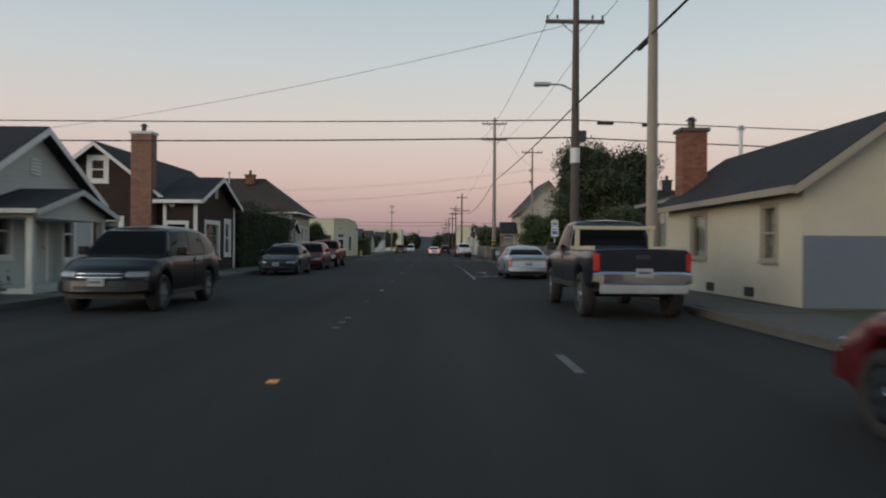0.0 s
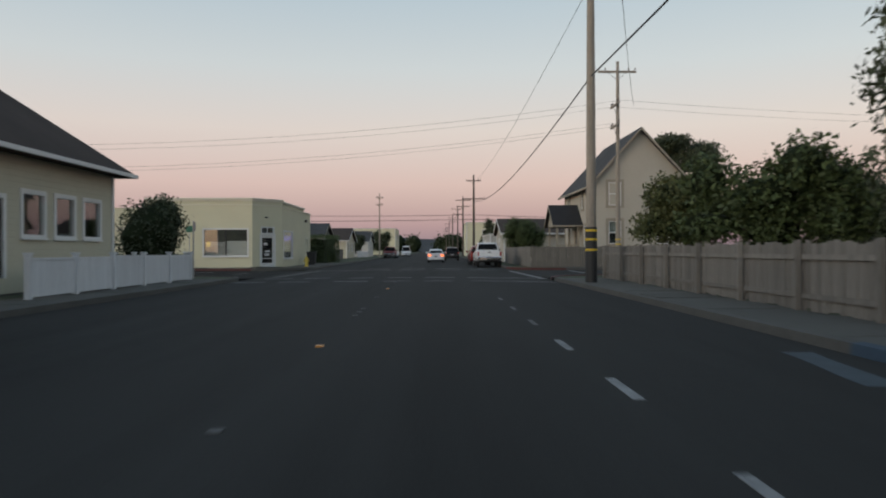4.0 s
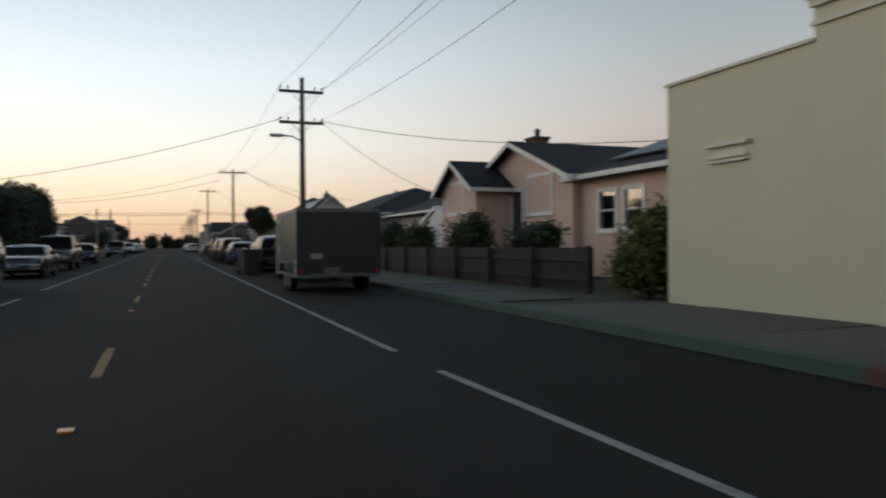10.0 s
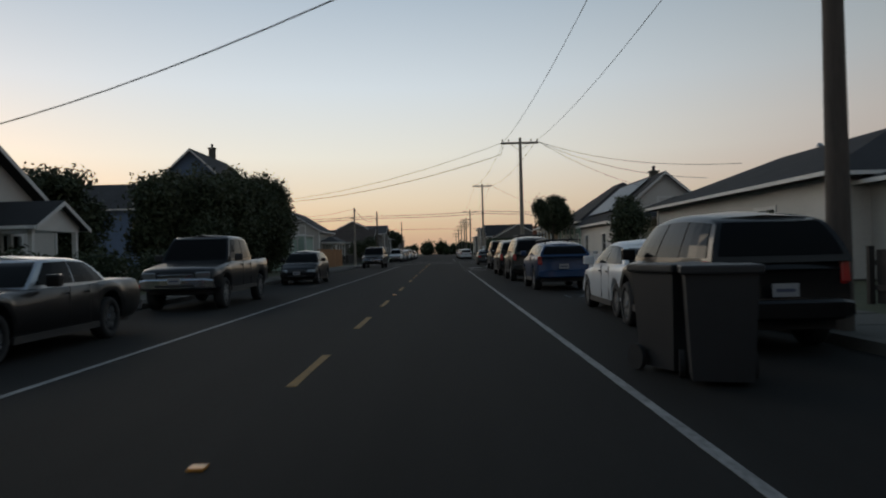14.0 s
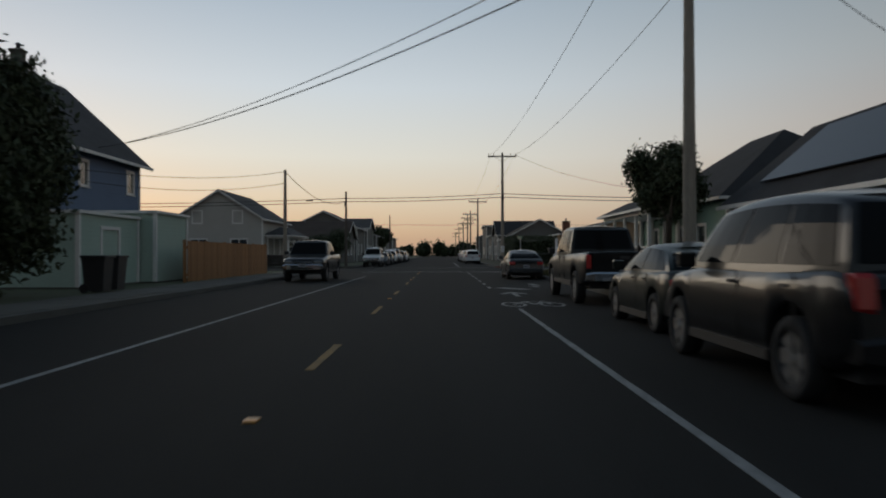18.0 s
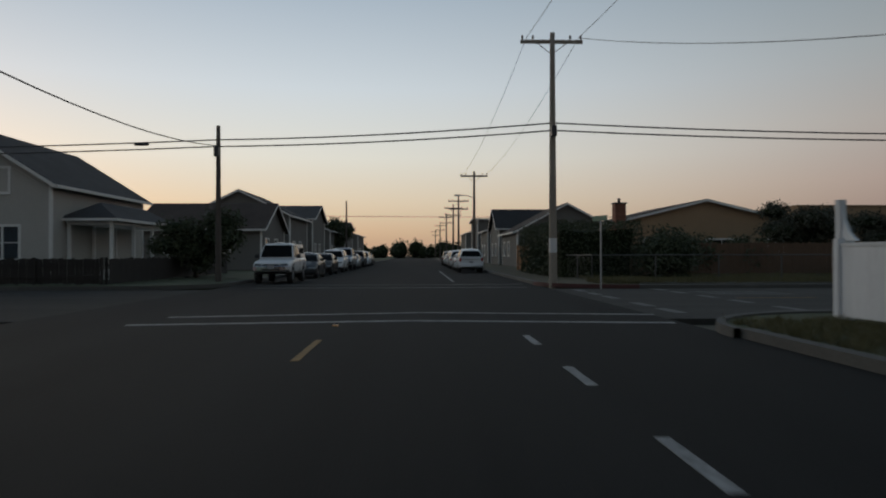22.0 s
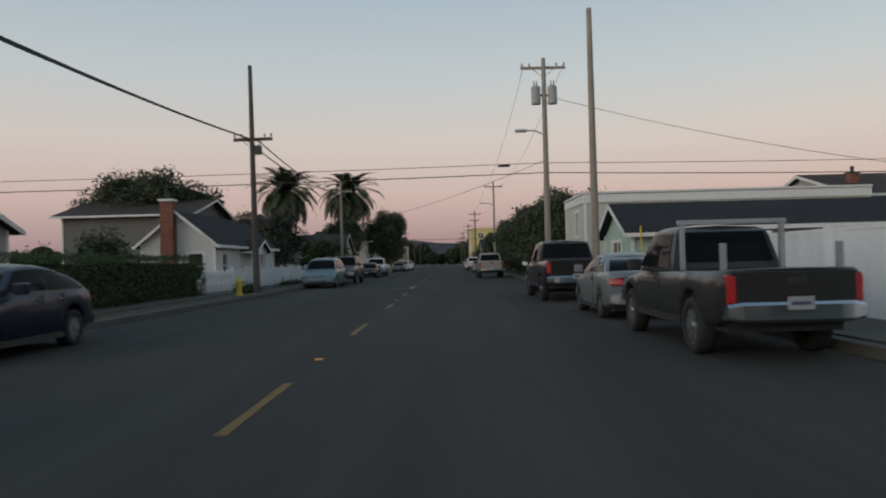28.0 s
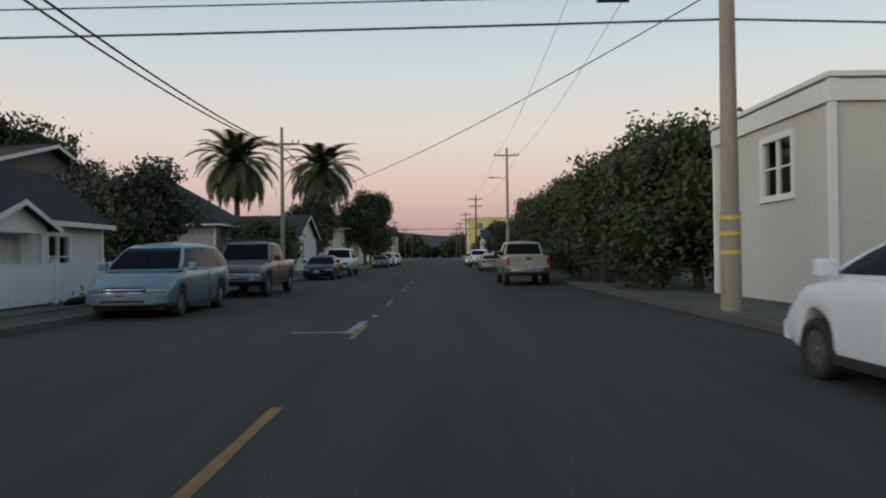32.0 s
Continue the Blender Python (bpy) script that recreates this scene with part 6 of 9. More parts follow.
# ---- wall paints ----
W_PALE = banded("pale_green_siding", (0.46, 0.49, 0.46), 0.16, 0.8, 0.12, 0.012)
W_BROWN = banded("dark_brown_shingle_wall", (0.045, 0.032, 0.026), 0.16, 0.9, 0.25, 0.02)
W_CREAM = banded("cream_siding", (0.50, 0.47, 0.36), 0.16, 0.8, 0.1, 0.012)
W_STUCCO = mottled("beige_stucco", (0.46, 0.43, 0.34), 0.92, grain=45, patch=0.5, amount=0.14, bump=0.5)
W_BLUEGREY = mottled("blue_grey_paint", (0.12, 0.15, 0.18), 0.85, grain=45, patch=0.6, amount=0.12, bump=0.4)
W_SHOP = mottled("yellow_stucco", (0.60, 0.57, 0.41), 0.9, grain=40, patch=0.35, amount=0.08, bump=0.35)
W_BEIGE = banded("beige_siding", (0.42, 0.39, 0.33), 0.18, 0.8, 0.08, 0.015)
W_PINK = mottled("pink_stucco", (0.62, 0.44, 0.36), 0.92, grain=40, patch=0.5, amount=0.1, bump=0.4)
W_WHITE = banded("white_siding", (0.58, 0.57, 0.54), 0.16, 0.8, 0.08, 0.012)
W_BLUE = banded("blue_siding", (0.13, 0.18, 0.27), 0.15, 0.8, 0.1, 0.015)
W_MINT = banded("mint_siding", (0.36, 0.46, 0.40), 0.15, 0.8, 0.1, 0.012)
W_GREY = banded("grey_siding", (0.41, 0.40, 0.37), 0.16, 0.85, 0.1, 0.012)
W_GREEN = banded("green_siding", (0.20, 0.30, 0.25), 0.14, 0.8, 0.1, 0.012)
W_LGREY = banded("light_grey_siding", (0.50, 0.49, 0.44), 0.14, 0.8, 0.07, 0.01)
W_TAN = mottled("tan_stucco", (0.30, 0.21, 0.13), 0.92, grain=40, patch=0.4, amount=0.15, bump=0.4)
# siding darkened so that the shade of backlit walls is in its colour
W_DIM = banded("shade_dimmed_siding", (0.15, 0.148, 0.14), 0.16, 0.85, 0.12, 0.012)
W_YELLOW = mottled("yellow_paint", (0.55, 0.45, 0.18), 0.9, grain=20, patch=0.3, amount=0.1, bump=0.2)
DOOR_RED = mottled("dark_red_door", (0.10, 0.025, 0.02), 0.5, grain=10, patch=2, amount=0.2, bump=0.05)
DOOR_DARK = mottled("dark_door", (0.05, 0.045, 0.04), 0.5, grain=10, patch=2, amount=0.2, bump=0.05)
SOLAR = plain("solar_panel", (0.03, 0.035, 0.05), 0.4, 0.0, 0.0)
AMBER_LIT = plain("amber_lit_sign", (0.4, 0.3, 0.08), 0.5, 0, 0, (1.0, 0.75, 0.2), 0.8)
NEON = plain("blue_neon", (0.1, 0.1, 0.5), 0.4, 0, 0, (0.16, 0.14, 1.0), 1.5)

# ---- first street, west side ----
h = house("cottage", "pale green sided cottage with a dark gable roof and porch", -50, -41.0, 52.1, 58.1, 2.5, W_PALE, ROOF_DARK, "gable", "x", 1.6, 0.35, wins=(("E", 4.3, 0.7, 0.7, 1.35), ("E", 1.0, 0.8, 0.9, 1.2)), doors=(("E", 2.6, 0.0, 0.9, 2.0, W_PALE),))
part("gable_vent", boxes(*[(4.505, -0.25, 3.0 + 0.09 * i, 4.53, 0.25, 3.05 + 0.09 * i) for i in range(5)]), TRIM_WHITE, h)
porch(h, -40.95, -39.7, 52.6, 56.2, 0.25, 1.85, ROOF_DARK, W_PALE, 0.5, 2, "gable", "x", False)
h = house("brown_house", "dark brown shingled house with white trim and a brick chimney", -47.5, -41.9, 66.7, 78, 3.15, W_BROWN, ROOF_DARK, "gable", "y", 2.2, 0.4, wins=(("S", 3.0, 1.15, 0.75, 1.0, "sash", 0.3),), border=0.14)
window_set(h, (-2.8, -5.65, 0.15), (1, 0, 0), 2.5, 3.75, 0.62, 0.9, TRIM_WHITE, "sash", 0.6, 0.14)
chimney(h, -42.68, 66.38, 0.8, 0.6, 0.1, 5.75, True, TRIM_WHITE, near=True)
part("chimney_base", boxes((2.02 - 0.75, -5.97 - 0.36, 0.0, 2.02 + 0.75, -5.66, 1.5), (2.02 - 0.6, -5.97 - 0.34, 1.5, 2.02 + 0.6, -5.66, 1.9), bevel=0.05), BRICK_COURSES, h)
h = house("brown_house", "dark brown shingled wing with white corner boards and wide windows", -41.8, -40.55, 66.35, 72.0, 3.1, W_BROWN, ROOF_DARK, "gable", "x", 1.05, 0.35, wins=(("E", 1.3, 0.6, 1.9, 1.45, "plain"), ("E", 4.2, 0.7, 0.8, 1.5, "sash")), border=0.15)
part("front_window", boxes((-0.62, -2.9, 0.75, 0.36, -2.84, 2.25), bevel=0.01), TRIM_WHITE, h)
part("front_glass", boxes((-0.48, -2.915, 0.9, 0.22, -2.9, 1.47), (-0.48, -2.915, 1.53, 0.22, -2.9, 2.1)), CAR_WINDOW, h)
part("gable_vent", boxes(*[(0.63, -0.2, 3.35 + 0.09 * i, 0.655, 0.2, 3.4 + 0.09 * i) for i in range(5)]), TRIM_WHITE, h)
h = house("hip_roof_house", "cream sided house under a broad brown hip roof", -51.5, -41.7, 92.4, 100.4, 3.75, W_CREAM, ROOF_BROWN, "hip", "x", 2.9, 0.55, wins=(("E", 2.6, 1.5, 1.1, 1.15, "plain"), ("E", 4.3, 1.5, 1.1, 1.15, "plain"), ("E", 6.0, 1.5, 1.1, 1.15, "plain"), ("S", 2.0, 1.2, 1.2, 1.3, "sash", 0.5)), doors=(("E", 0.8, 0.4, 0.95, 2.05, DOOR_DARK, 1),), ridge_len=4.0)
chimney(h, -45.6, 95.6, 0.7, 0.7, 6.2, 6.9, True)
vent_pipe(h, -47.3, 95.6, 6.2, 7.1)
h = house("entry_shed", "small white gabled entry beside the hedge", -42.6, -40.9, 87.6, 90.6, 2.3, W_CREAM, ROOF_BROWN, "gable", "x", 0.75, 0.25, doors=(("E", 0.9, 0.0, 0.9, 1.95, TRIM_WHITE),))
h = house("garage_building", "small grey garage under a grey roof beyond the shop", -50, -42.6, 152, 160, 2.6, W_DIM, ROOF_GREY, "gable", "x", 1.5, 0.35, TRIM_TAN, doors=(("E", 0.7, 0.0, 0.9, 2.0, W_DIM), ("E", 3.0, 0.0, 2.6, 2.1, W_DIM)))
h = house("bungalow", "white gabled bungalow far along the street", -52, -43, 178, 188, 2.7, W_CREAM, ROOF_BROWN, "gable", "x", 1.7, 0.4, wins=(("E", 2.0, 1.0, 1.6, 1.1), ("E", 6.0, 1.0, 1.6, 1.1)))
h = house("bungalow", "low grey bungalow far along the street", -52, -42.5, 205, 216, 2.8, W_WHITE, ROOF_GREY, "gable", "x", 1.9, 0.4, wins=(("E", 2.0, 1.0, 1.6, 1.1), ("E", 6.5, 1.0, 1.6, 1.1)))
h = house("store_building", "cream flat-roofed store far along the street", -56, -41, 270, 290, 7.0, W_SHOP, CONCRETE, "flat", wins=(("S", 4, 4, 2, 1.4), ("S", 9, 4, 2, 1.4), ("E", 4, 4, 3, 1.4), ("E", 11, 4, 3, 1.4)), category="building")
# corner shop
SHOP_Z = 4.57
shop = thing("corner_shop", "pale yellow stucco corner shop with a chamfered entrance", "shop", -47, 130, 0)


def shop_wall(p, q, z1, holes=()):
    p, q = Vector((p[0] + 47, p[1] - 130, 0.12)), Vector((q[0] + 47, q[1] - 130, 0.12))
    part("wall", wall_panel(bmesh.new(), p, q - p, (q - p).length, z1 - 0.12, holes, 0.2), W_SHOP, shop)
    return p, (q - p).normalized(), (q - p).length


def shop_trim(p, q, z, drop, out, tall):
    p, q = Vector((p[0] + 47, p[1] - 130, 0)), Vector((q[0] + 47, q[1] - 130, 0))
    t = (q - p).normalized()
    o = Vector((t.y, -t.x, 0))
    bm = bmesh.new()
    pts = []
    for a in (p - t * out * 0.42, q + t * out * 0.42):
        for d, zz in ((0.0, z - drop), (out, z - drop), (out, z - drop + tall), (0.0, z - drop + tall)):
            pts.append(bm.verts.new(a + o * d + Vector((0, 0, zz))))
    for f in ((0, 1, 5, 4), (1, 2, 6, 5), (2, 3, 7, 6), (3, 0, 4, 7), (3, 2, 1, 0), (4, 5, 6, 7)):
        bm.faces.new([pts[i] for i in f])
    part("cornice", bm, TRIM_CREAM, shop)


TRIM_CREAM = mottled("cream_cornice", (0.66, 0.63, 0.52), 0.8, grain=20, patch=0.8, amount=0.08, bump=0.1)
o, a, n = shop_wall((-52.7, 123.2), (-49.5, 123.2), 4.0)
part("roof", boxes((-5.6, -6.7, 3.7, -2.6, 6.0, 3.8)), CONCRETE, shop)
part("wall_cap", boxes((-5.74, -6.85, 4.0, -2.5, -6.6, 4.05)), TRIM_CREAM, shop)
o, a, n = shop_wall((-49.5, 123.2), (-42.6, 123.2), SHOP_Z, ((3.74, 0.78, 2.86, 1.74),))
w = window_set(shop, o, a, 3.74, 0.78, 2.86, 1.74, TRIM_WHITE, "plain", 0.0, 0.07, SHOP_PANE)
part("mullion", boxes((-0.02, 0.03, 0.0, 0.02, 0.09, 1.72)), DARK_METAL, w)
part("blind", boxes(*[(-1.42, 0.26, 0.04 + 0.075 * i, -0.06, 0.275, 0.09 + 0.075 * i) for i in range(12)]), BLIND, w, "pale slatted blind over the lower half")
part("curtain", boxes((0.02, 0.2, 0.0, 1.42, 0.215, 0.98)), BLIND, w, "pale curtain over the lower half")
part("hanging_sign", boxes((-0.25, 0.14, 1.1, 0.1, 0.16, 1.55)), DARK_METAL, w)
part("lit_sign", boxes((-1.28, 0.14, 0.62, -1.02, 0.15, 0.66), (-1.28, 0.14, 0.7, -1.02, 0.15, 0.74), (-1.28, 0.14, 0.78, -1.02, 0.15, 0.82), (-1.28, 0.14, 0.86, -1.02, 0.15, 0.9)), AMBER_LIT, w, "small amber lit sign")
part("wall_vent", boxes((-4.6, -6.86, 2.5, -3.75, -6.79, 2.54), (-4.6, -6.86, 2.57, -3.75, -6.79, 2.61), (-4.65, -6.89, 2.76, -3.7, -6.79, 2.82), (-4.55, -6.81, 2.61, -3.8, -6.79, 2.76)), TRIM_CREAM, shop)
o, a, n = shop_wall((-42.6, 123.2), (-41.1, 125.3), SHOP_Z, ((0.72, 0.03, 1.16, 2.66),))
door_set(shop, o, a, 0.72, 0.03, 1.16, 2.1, TRIM_WHITE, TRIM_WHITE, True)
part("door_rail", boxes((-0.02, 0, 0, 0.9, 0.04, 0.05)), TRIM_WHITE, shop).matrix_basis = Matrix.Translation(o + a * 0.86 + Vector((0.0, 0.0, 0.58))) @ Matrix.Rotation(math.atan2(a.y, a.x), 4, "Z")
for z0, z1, u0, u1 in ((1.45, 1.62, 1.0, 1.3), (0.98, 1.1, 1.1, 1.5), (0.76, 0.9, 1.05, 1.45)):
    part("door_notice", boxes((u0, -0.01, z0, u1, 0.0, z1)), SIGN_WHITE, shop).matrix_basis = Matrix.Translation(o + Vector((-a.y * 0.04, a.x * 0.04, 0.03))) @ Matrix.Rotation(math.atan2(a.y, a.x), 4, "Z")
window_set(shop, o, a, 0.76, 2.26, 1.08, 0.4, TRIM_WHITE, "slide", 0, 0.05)
part("door_light", boxes((4.95, -5.95, 3.4, 5.2, -5.7, 3.48)), DARK_METAL, shop)
part("door_step", sheet([(4.3, -6.85), (4.75, -7.25), (5.25, -6.85), (4.85, -6.35)], 0.1, 0.2), CONCRETE, shop, "low pale concrete step")
part("door_sill", sheet([(4.9, -6.35), (5.3, -6.65), (6.1, -5.45), (5.75, -5.2)], 0.1, 0.16), CONCRETE, shop)
o, a, n = shop_wall((-41.1, 125.3), (-41.1, 133.4), SHOP_Z - 0.1, ((0.5, 0.6, 3.1, 1.85),))
w = window_set(shop, o, a, 0.5, 0.6, 3.1, 1.85, TRIM_WHITE, "plain", 0.0, 0.07, SHOP_PANE)
part("blind", boxes((-1.5, 0.22, 0.0, 1.5, 0.235, 1.05)), BLIND, w)
for i in range(7):
    part("neon_tube", tubes(((-1.35 + 0.4 * i, 0.12, 1.4 + 0.1 * (i % 2)), (-1.05 + 0.4 * i, 0.12, 1.55 - 0.1 * (i % 3)), 0.025), ((-1.4 + 0.4 * i, 0.12, 1.25), (-1.1 + 0.4 * i, 0.12, 1.33), 0.02), n=6), NEON, w)
o, a, n = shop_wall((-41.1, 133.4), (-41.1, 136.6), 4.2, ((0.9, 0.03, 0.95, 2.05),))
door_set(shop, o, a, 0.9, 0.03, 0.95, 2.05, W_SHOP, TRIM_CREAM)
part("wall_light", boxes((5.9, 4.0, 3.5, 6.05, 4.3, 3.7)), DARK_METAL, shop)
shop_wall((-41.1, 136.6), (-52.7, 136.6), 4.0)
shop_wall((-52.7, 136.6), (-52.7, 123.2), 4.0)
shop_wall((-49.5, 136.6), (-49.5, 123.2), SHOP_Z)
shop_wall((-41.1, 133.4), (-49.5, 133.4), SHOP_Z - 0.1)
part("roof", boxes((-2.5, -4.8, 4.15, 5.8, 3.3, 4.25), (-2.5, 3.4, 3.8, 5.8, 6.5, 3.9)), CONCRETE, shop)
# solid block coloured dark for the shaded inside of the shop
part("dark_room_box", boxes((-5, -5.0, 0.12, 4.2, 6, 3.6)), DARK_ROOM, shop)
for drop, out, tall in ((0.0, 0.12, 0.1), (0.1, 0.07, 0.1), (0.36, 0.05, 0.06)):
    shop_trim((-49.5, 123.2), (-42.6, 123.2), SHOP_Z, drop, out, tall)
    shop_trim((-42.6, 123.2), (-41.1, 125.3), SHOP_Z, drop, out, tall)
    shop_trim((-41.1, 125.3), (-41.1, 133.4), SHOP_Z - 0.1 if drop == 0 else SHOP_Z - 0.06, drop, out, tall)
shop_trim((-41.1, 133.4), (-41.1, 136.6), 4.2, 0.0, 0.08, 0.08)
part("roof_vent", tubes(((0.5, -2, 4.2), (0.5, -2, 4.85), 0.25), ((0.5, -2, 4.85), (0.5, -2, 5.0), 0.34), n=14), METAL, shop)

# ---- first street, east side ----
h = house("stucco_house", "beige stucco house with dark gable roof and red brick chimney", -24.0, -20.5, 49.8, 57.5, 2.5, W_STUCCO, ROOF_DARK, "gable", "y", 1.25, 0.3, wins=(("W", 1.9, 0.88, 1.05, 1.08, "plain", 0.97), ("W", 6.05, 0.88, 0.66, 1.08, "sash", 0.97)), corner=False, border=0.06, trim=TRIM_TAN)
part("painted_wall", boxes((-1.74, -3.875, 0.0, 1.74, -3.855, 1.5)), W_BLUEGREY, h)
for y in (-1.6, 0.6, 2.6):
    part("foot_vent", boxes((-1.775, y - 0.22, 0.22, -1.755, y + 0.22, 0.42)), DARK_METAL, h)
chimney(h, -23.5, 57.1, 0.7, 0.6, 2.3, 4.55, True)
vent_pipe(h, -22.2, 56.8, 3.2, 4.6, 0.05)
h = house("tan_house", "tan house with a dark hip roof behind the hedge", -21.2, -13, 60.2, 69, 3.1, W_BEIGE, ROOF_BROWN, "hip", "y", 1.35, 0.4, wins=(("W", 1.25, 1.15, 1.2, 1.5, "plain", 0.97), ("W", 5.0, 1.15, 1.2, 1.5, "plain", 0.97), ("S", 0.6, 1.15, 0.9, 1.4, "plain", 0.97)), corner=False, trim=TRIM_TAN, border=0.06)
h = house("grey_house", "grey house half hidden behind dark trees", -17.0, -8, 88, 96, 3.2, W_GREY, ROOF_BROWN, "gable", "x", 2.4, 0.4, wins=(("W", 2, 1.0, 1.2, 1.2), ("W", 5, 1.0, 1.2, 1.2)))
chimney(h, -13, 92, 0.6, 0.6, 5.4, 6.4, False)
h = house("two_storey_house", "tall beige sided two-storey house with a steep dark gable roof", -20.2, -13.7, 124.5, 134.3, 5.8, W_BEIGE, ROOF_GREY, "gable", "y", 3.5, 0.45, TRIM_TAN, wins=(("S", 1.1, 4.05, 0.9, 1.6, "sash", 0.52), ("S", 4.35, 4.05, 0.9, 1.6, "sash", 0.52), ("S", 1.1, 1.45, 0.9, 1.6, "sash", 0.52), ("S", 4.35, 1.45, 0.9, 1.6, "sash", 0.52), ("W", 6.3, 4.0, 0.8, 1.5, "sash"), ("W", 7.1, 1.2, 0.8, 1.6, "sash"), ("W", 1.2, 4.0, 0.8, 1.5, "sash")), doors=(("W", 4.0, 0.45, 0.95, 2.05, DOOR_DARK),), border=0.16)
part("meter_board", boxes((-3.25 + 0.25, -4.96, 1.0, -3.25 + 0.95, -4.91, 2.3), bevel=0.01), W_BEIGE, h)
porch(h, -22.1, -20.4, 127.6, 131.2, 0.65, 2.95, ROOF_DARK, TRIM_TAN, 1.35, 2, "gable", "x", True)
h = house("low_house", "low tan house beyond the fence", -24, -16, 146, 154, 2.9, W_BEIGE, ROOF_BROWN, "gable", "x", 1.4, 0.4, wins=(("W", 2, 1, 1.4, 1.2), ("S", 2, 1, 1.4, 1.2)))
h = house("low_house", "grey low house far along the street", -24.4, -14, 158, 170, 3.0, W_GREY, ROOF_BROWN, "flat", wins=(("W", 3, 1, 1.4, 1.2), ("S", 2, 1, 1.4, 1.2)))
h = house("store_building", "pale yellow flat-roofed building far along the street", -24.5, -8, 215, 235, 6.5, W_SHOP, CONCRETE, "flat", wins=(("W", 4, 3.6, 3, 1.4), ("S", 3, 3.6, 3, 1.4), ("S", 9, 3.6, 3, 1.4)), category="building")

# ---- cross street, north side ----
h = house("pink_house", "pink stucco house wing with a cream gable and a picture window", -69.5, -66.1, 125.2, 130.5, 3.3, W_PINK, ROOF_DARK, "gable", "y", 0.95, 0.35, wins=(("S", 0.7, 1.5, 1.5, 1.1, "plain"),), base=0.9, corner=False)
h = house("pink_house", "pink stucco house with a cream gable and dark roof", -69.3, -61.7, 126.6, 136, 3.35, W_PINK, ROOF_DARK, "gable", "y", 1.4, 0.4, wins=(("S", 4.6, 1.35, 1.7, 1.25, "plain", 0.4),), doors=(("S", 3.3, 0.2, 0.85, 2.0, DOOR_DARK),), base=0.9, corner=False)
chimney(h, -67.0, 128.2, 0.7, 0.6, 3.8, 5.2, True)
part("entry_steps", boxes(*[(-0.6 + 0.45 * i, -6.3 + 0.0, 0.0, -0.15 + 0.45 * i, -4.75, 0.85 - 0.16 * i) for i in range(5)]), W_PINK, h)
h = house("pink_house", "pink stucco east wing with paired windows over a garage", -61.8, -55.8, 126.9, 134.5, 3.3, W_PINK, ROOF_DARK, "gable", "x", 1.3, 0.4, wins=(("S", 1.1, 1.4, 0.9, 1.15, "sash"), ("S", 2.4, 1.4, 0.9, 1.15, "sash"), ("E", 1.2, 1.4, 0.9, 1.15, "sash"), ("E", 2.5, 1.4, 0.9, 1.15, "sash"), ("E", 5.0, 1.8, 1.6, 0.7, "slide")), doors=(("E", 2.0, 0.02, 2.4, 0.6, DOOR_DARK),), base=0.2, corner=False)
for i in range(4):
    p = part("solar_panel", boxes((-2.6 + 1.25 * i, -3.2, 0, -1.45 + 1.25 * i, -0.6, 0.05)), SOLAR, h)
    p.matrix_basis = Matrix.Translation((0.2, -0.1, 4.78)) @ Matrix.Rotation(math.atan2(1.3, 3.8), 4, "X")
vent_pipe(h, -58.5, 131.5, 4.3, 5.6, 0.05)
h = house("dark_roof_house", "low house with a broad dark hip roof", -93, -77.5, 128, 137, 2.9, W_GREY, ROOF_DARK, "hip", "x", 1.5, 0.5, wins=(("S", 3, 1, 1.6, 1.1), ("S", 10, 1, 1.6, 1.1), ("E", 2, 1, 1.4, 1.1)))
h = house("storage_tent", "white tarpaulin shed beside the dark roof", -76.5, -72.8, 126.8, 130.5, 2.3, FENCE_WHITE, FENCE_WHITE, "gable", "y", 0.6, 0.1, corner=False, category="shed")
h = house("white_bungalow", "white bungalow with a dark hip roof behind a white fence", -104.5, -87, 127, 136, 3.15, W_WHITE, ROOF_DARK, "hip", "x", 2.0, 0.6, wins=(("S", 4.6, 0.9, 0.8, 1.4, "sash", 0.5), ("S", 8.5, 0.9, 1.0, 1.4, "sash", 0.5), ("S", 12.0, 0.9, 1.6, 1.4, "pair", 0.3), ("E", 2, 0.9, 1.4, 1.3, "pair"), ("W", 2, 0.9, 1.4, 1.3, "sash")), doors=(("S", 2.6, 0.0, 0.95, 2.1, DOOR_RED),))
vent_pipe(h, -96.5, 131.5, 4.6, 5.3, 0.07)
h = house("beige_bungalow", "beige bungalow with a dark hip roof and a recessed porch", -111.4, -105.6, 126.3, 133, 2.75, W_CREAM, ROOF_DARK, "hip", "x", 1.3, 0.5, wins=(("S", 0.8, 0.9, 1.6, 1.2, "pair"), ("S", 4.2, 0.9, 0.8, 1.3, "sash", 0.5), ("E", 1.2, 0.9, 0.9, 1.3, "sash", 0.5)))
h = house("gabled_house", "white gabled house with a solar panel on its dark roof", -124, -112.9, 126.6, 133.2, 3.2, W_WHITE, ROOF_DARK, "gable", "x", 2.75, 0.4, wins=(("E", 2.9, 3.3, 0.85, 0.95, "plain"), ("E", 1.0, 0.8, 1.2, 1.3), ("S", 1.5, 0.8, 1.2, 1.3), ("S", 7.5, 0.8, 1.2, 1.3)))
chimney(h, -115.5, 130.0, 0.5, 0.5, 5.6, 6.3, False)
p = part("solar_panel", boxes((-4.0, -1.6, 0, 3.8, 1.6, 0.05)), SOLAR, h)
p.matrix_basis = Matrix.Translation((0.2, -1.75, 4.75)) @ Matrix.Rotation(math.atan2(2.75, 3.3), 4, "X")
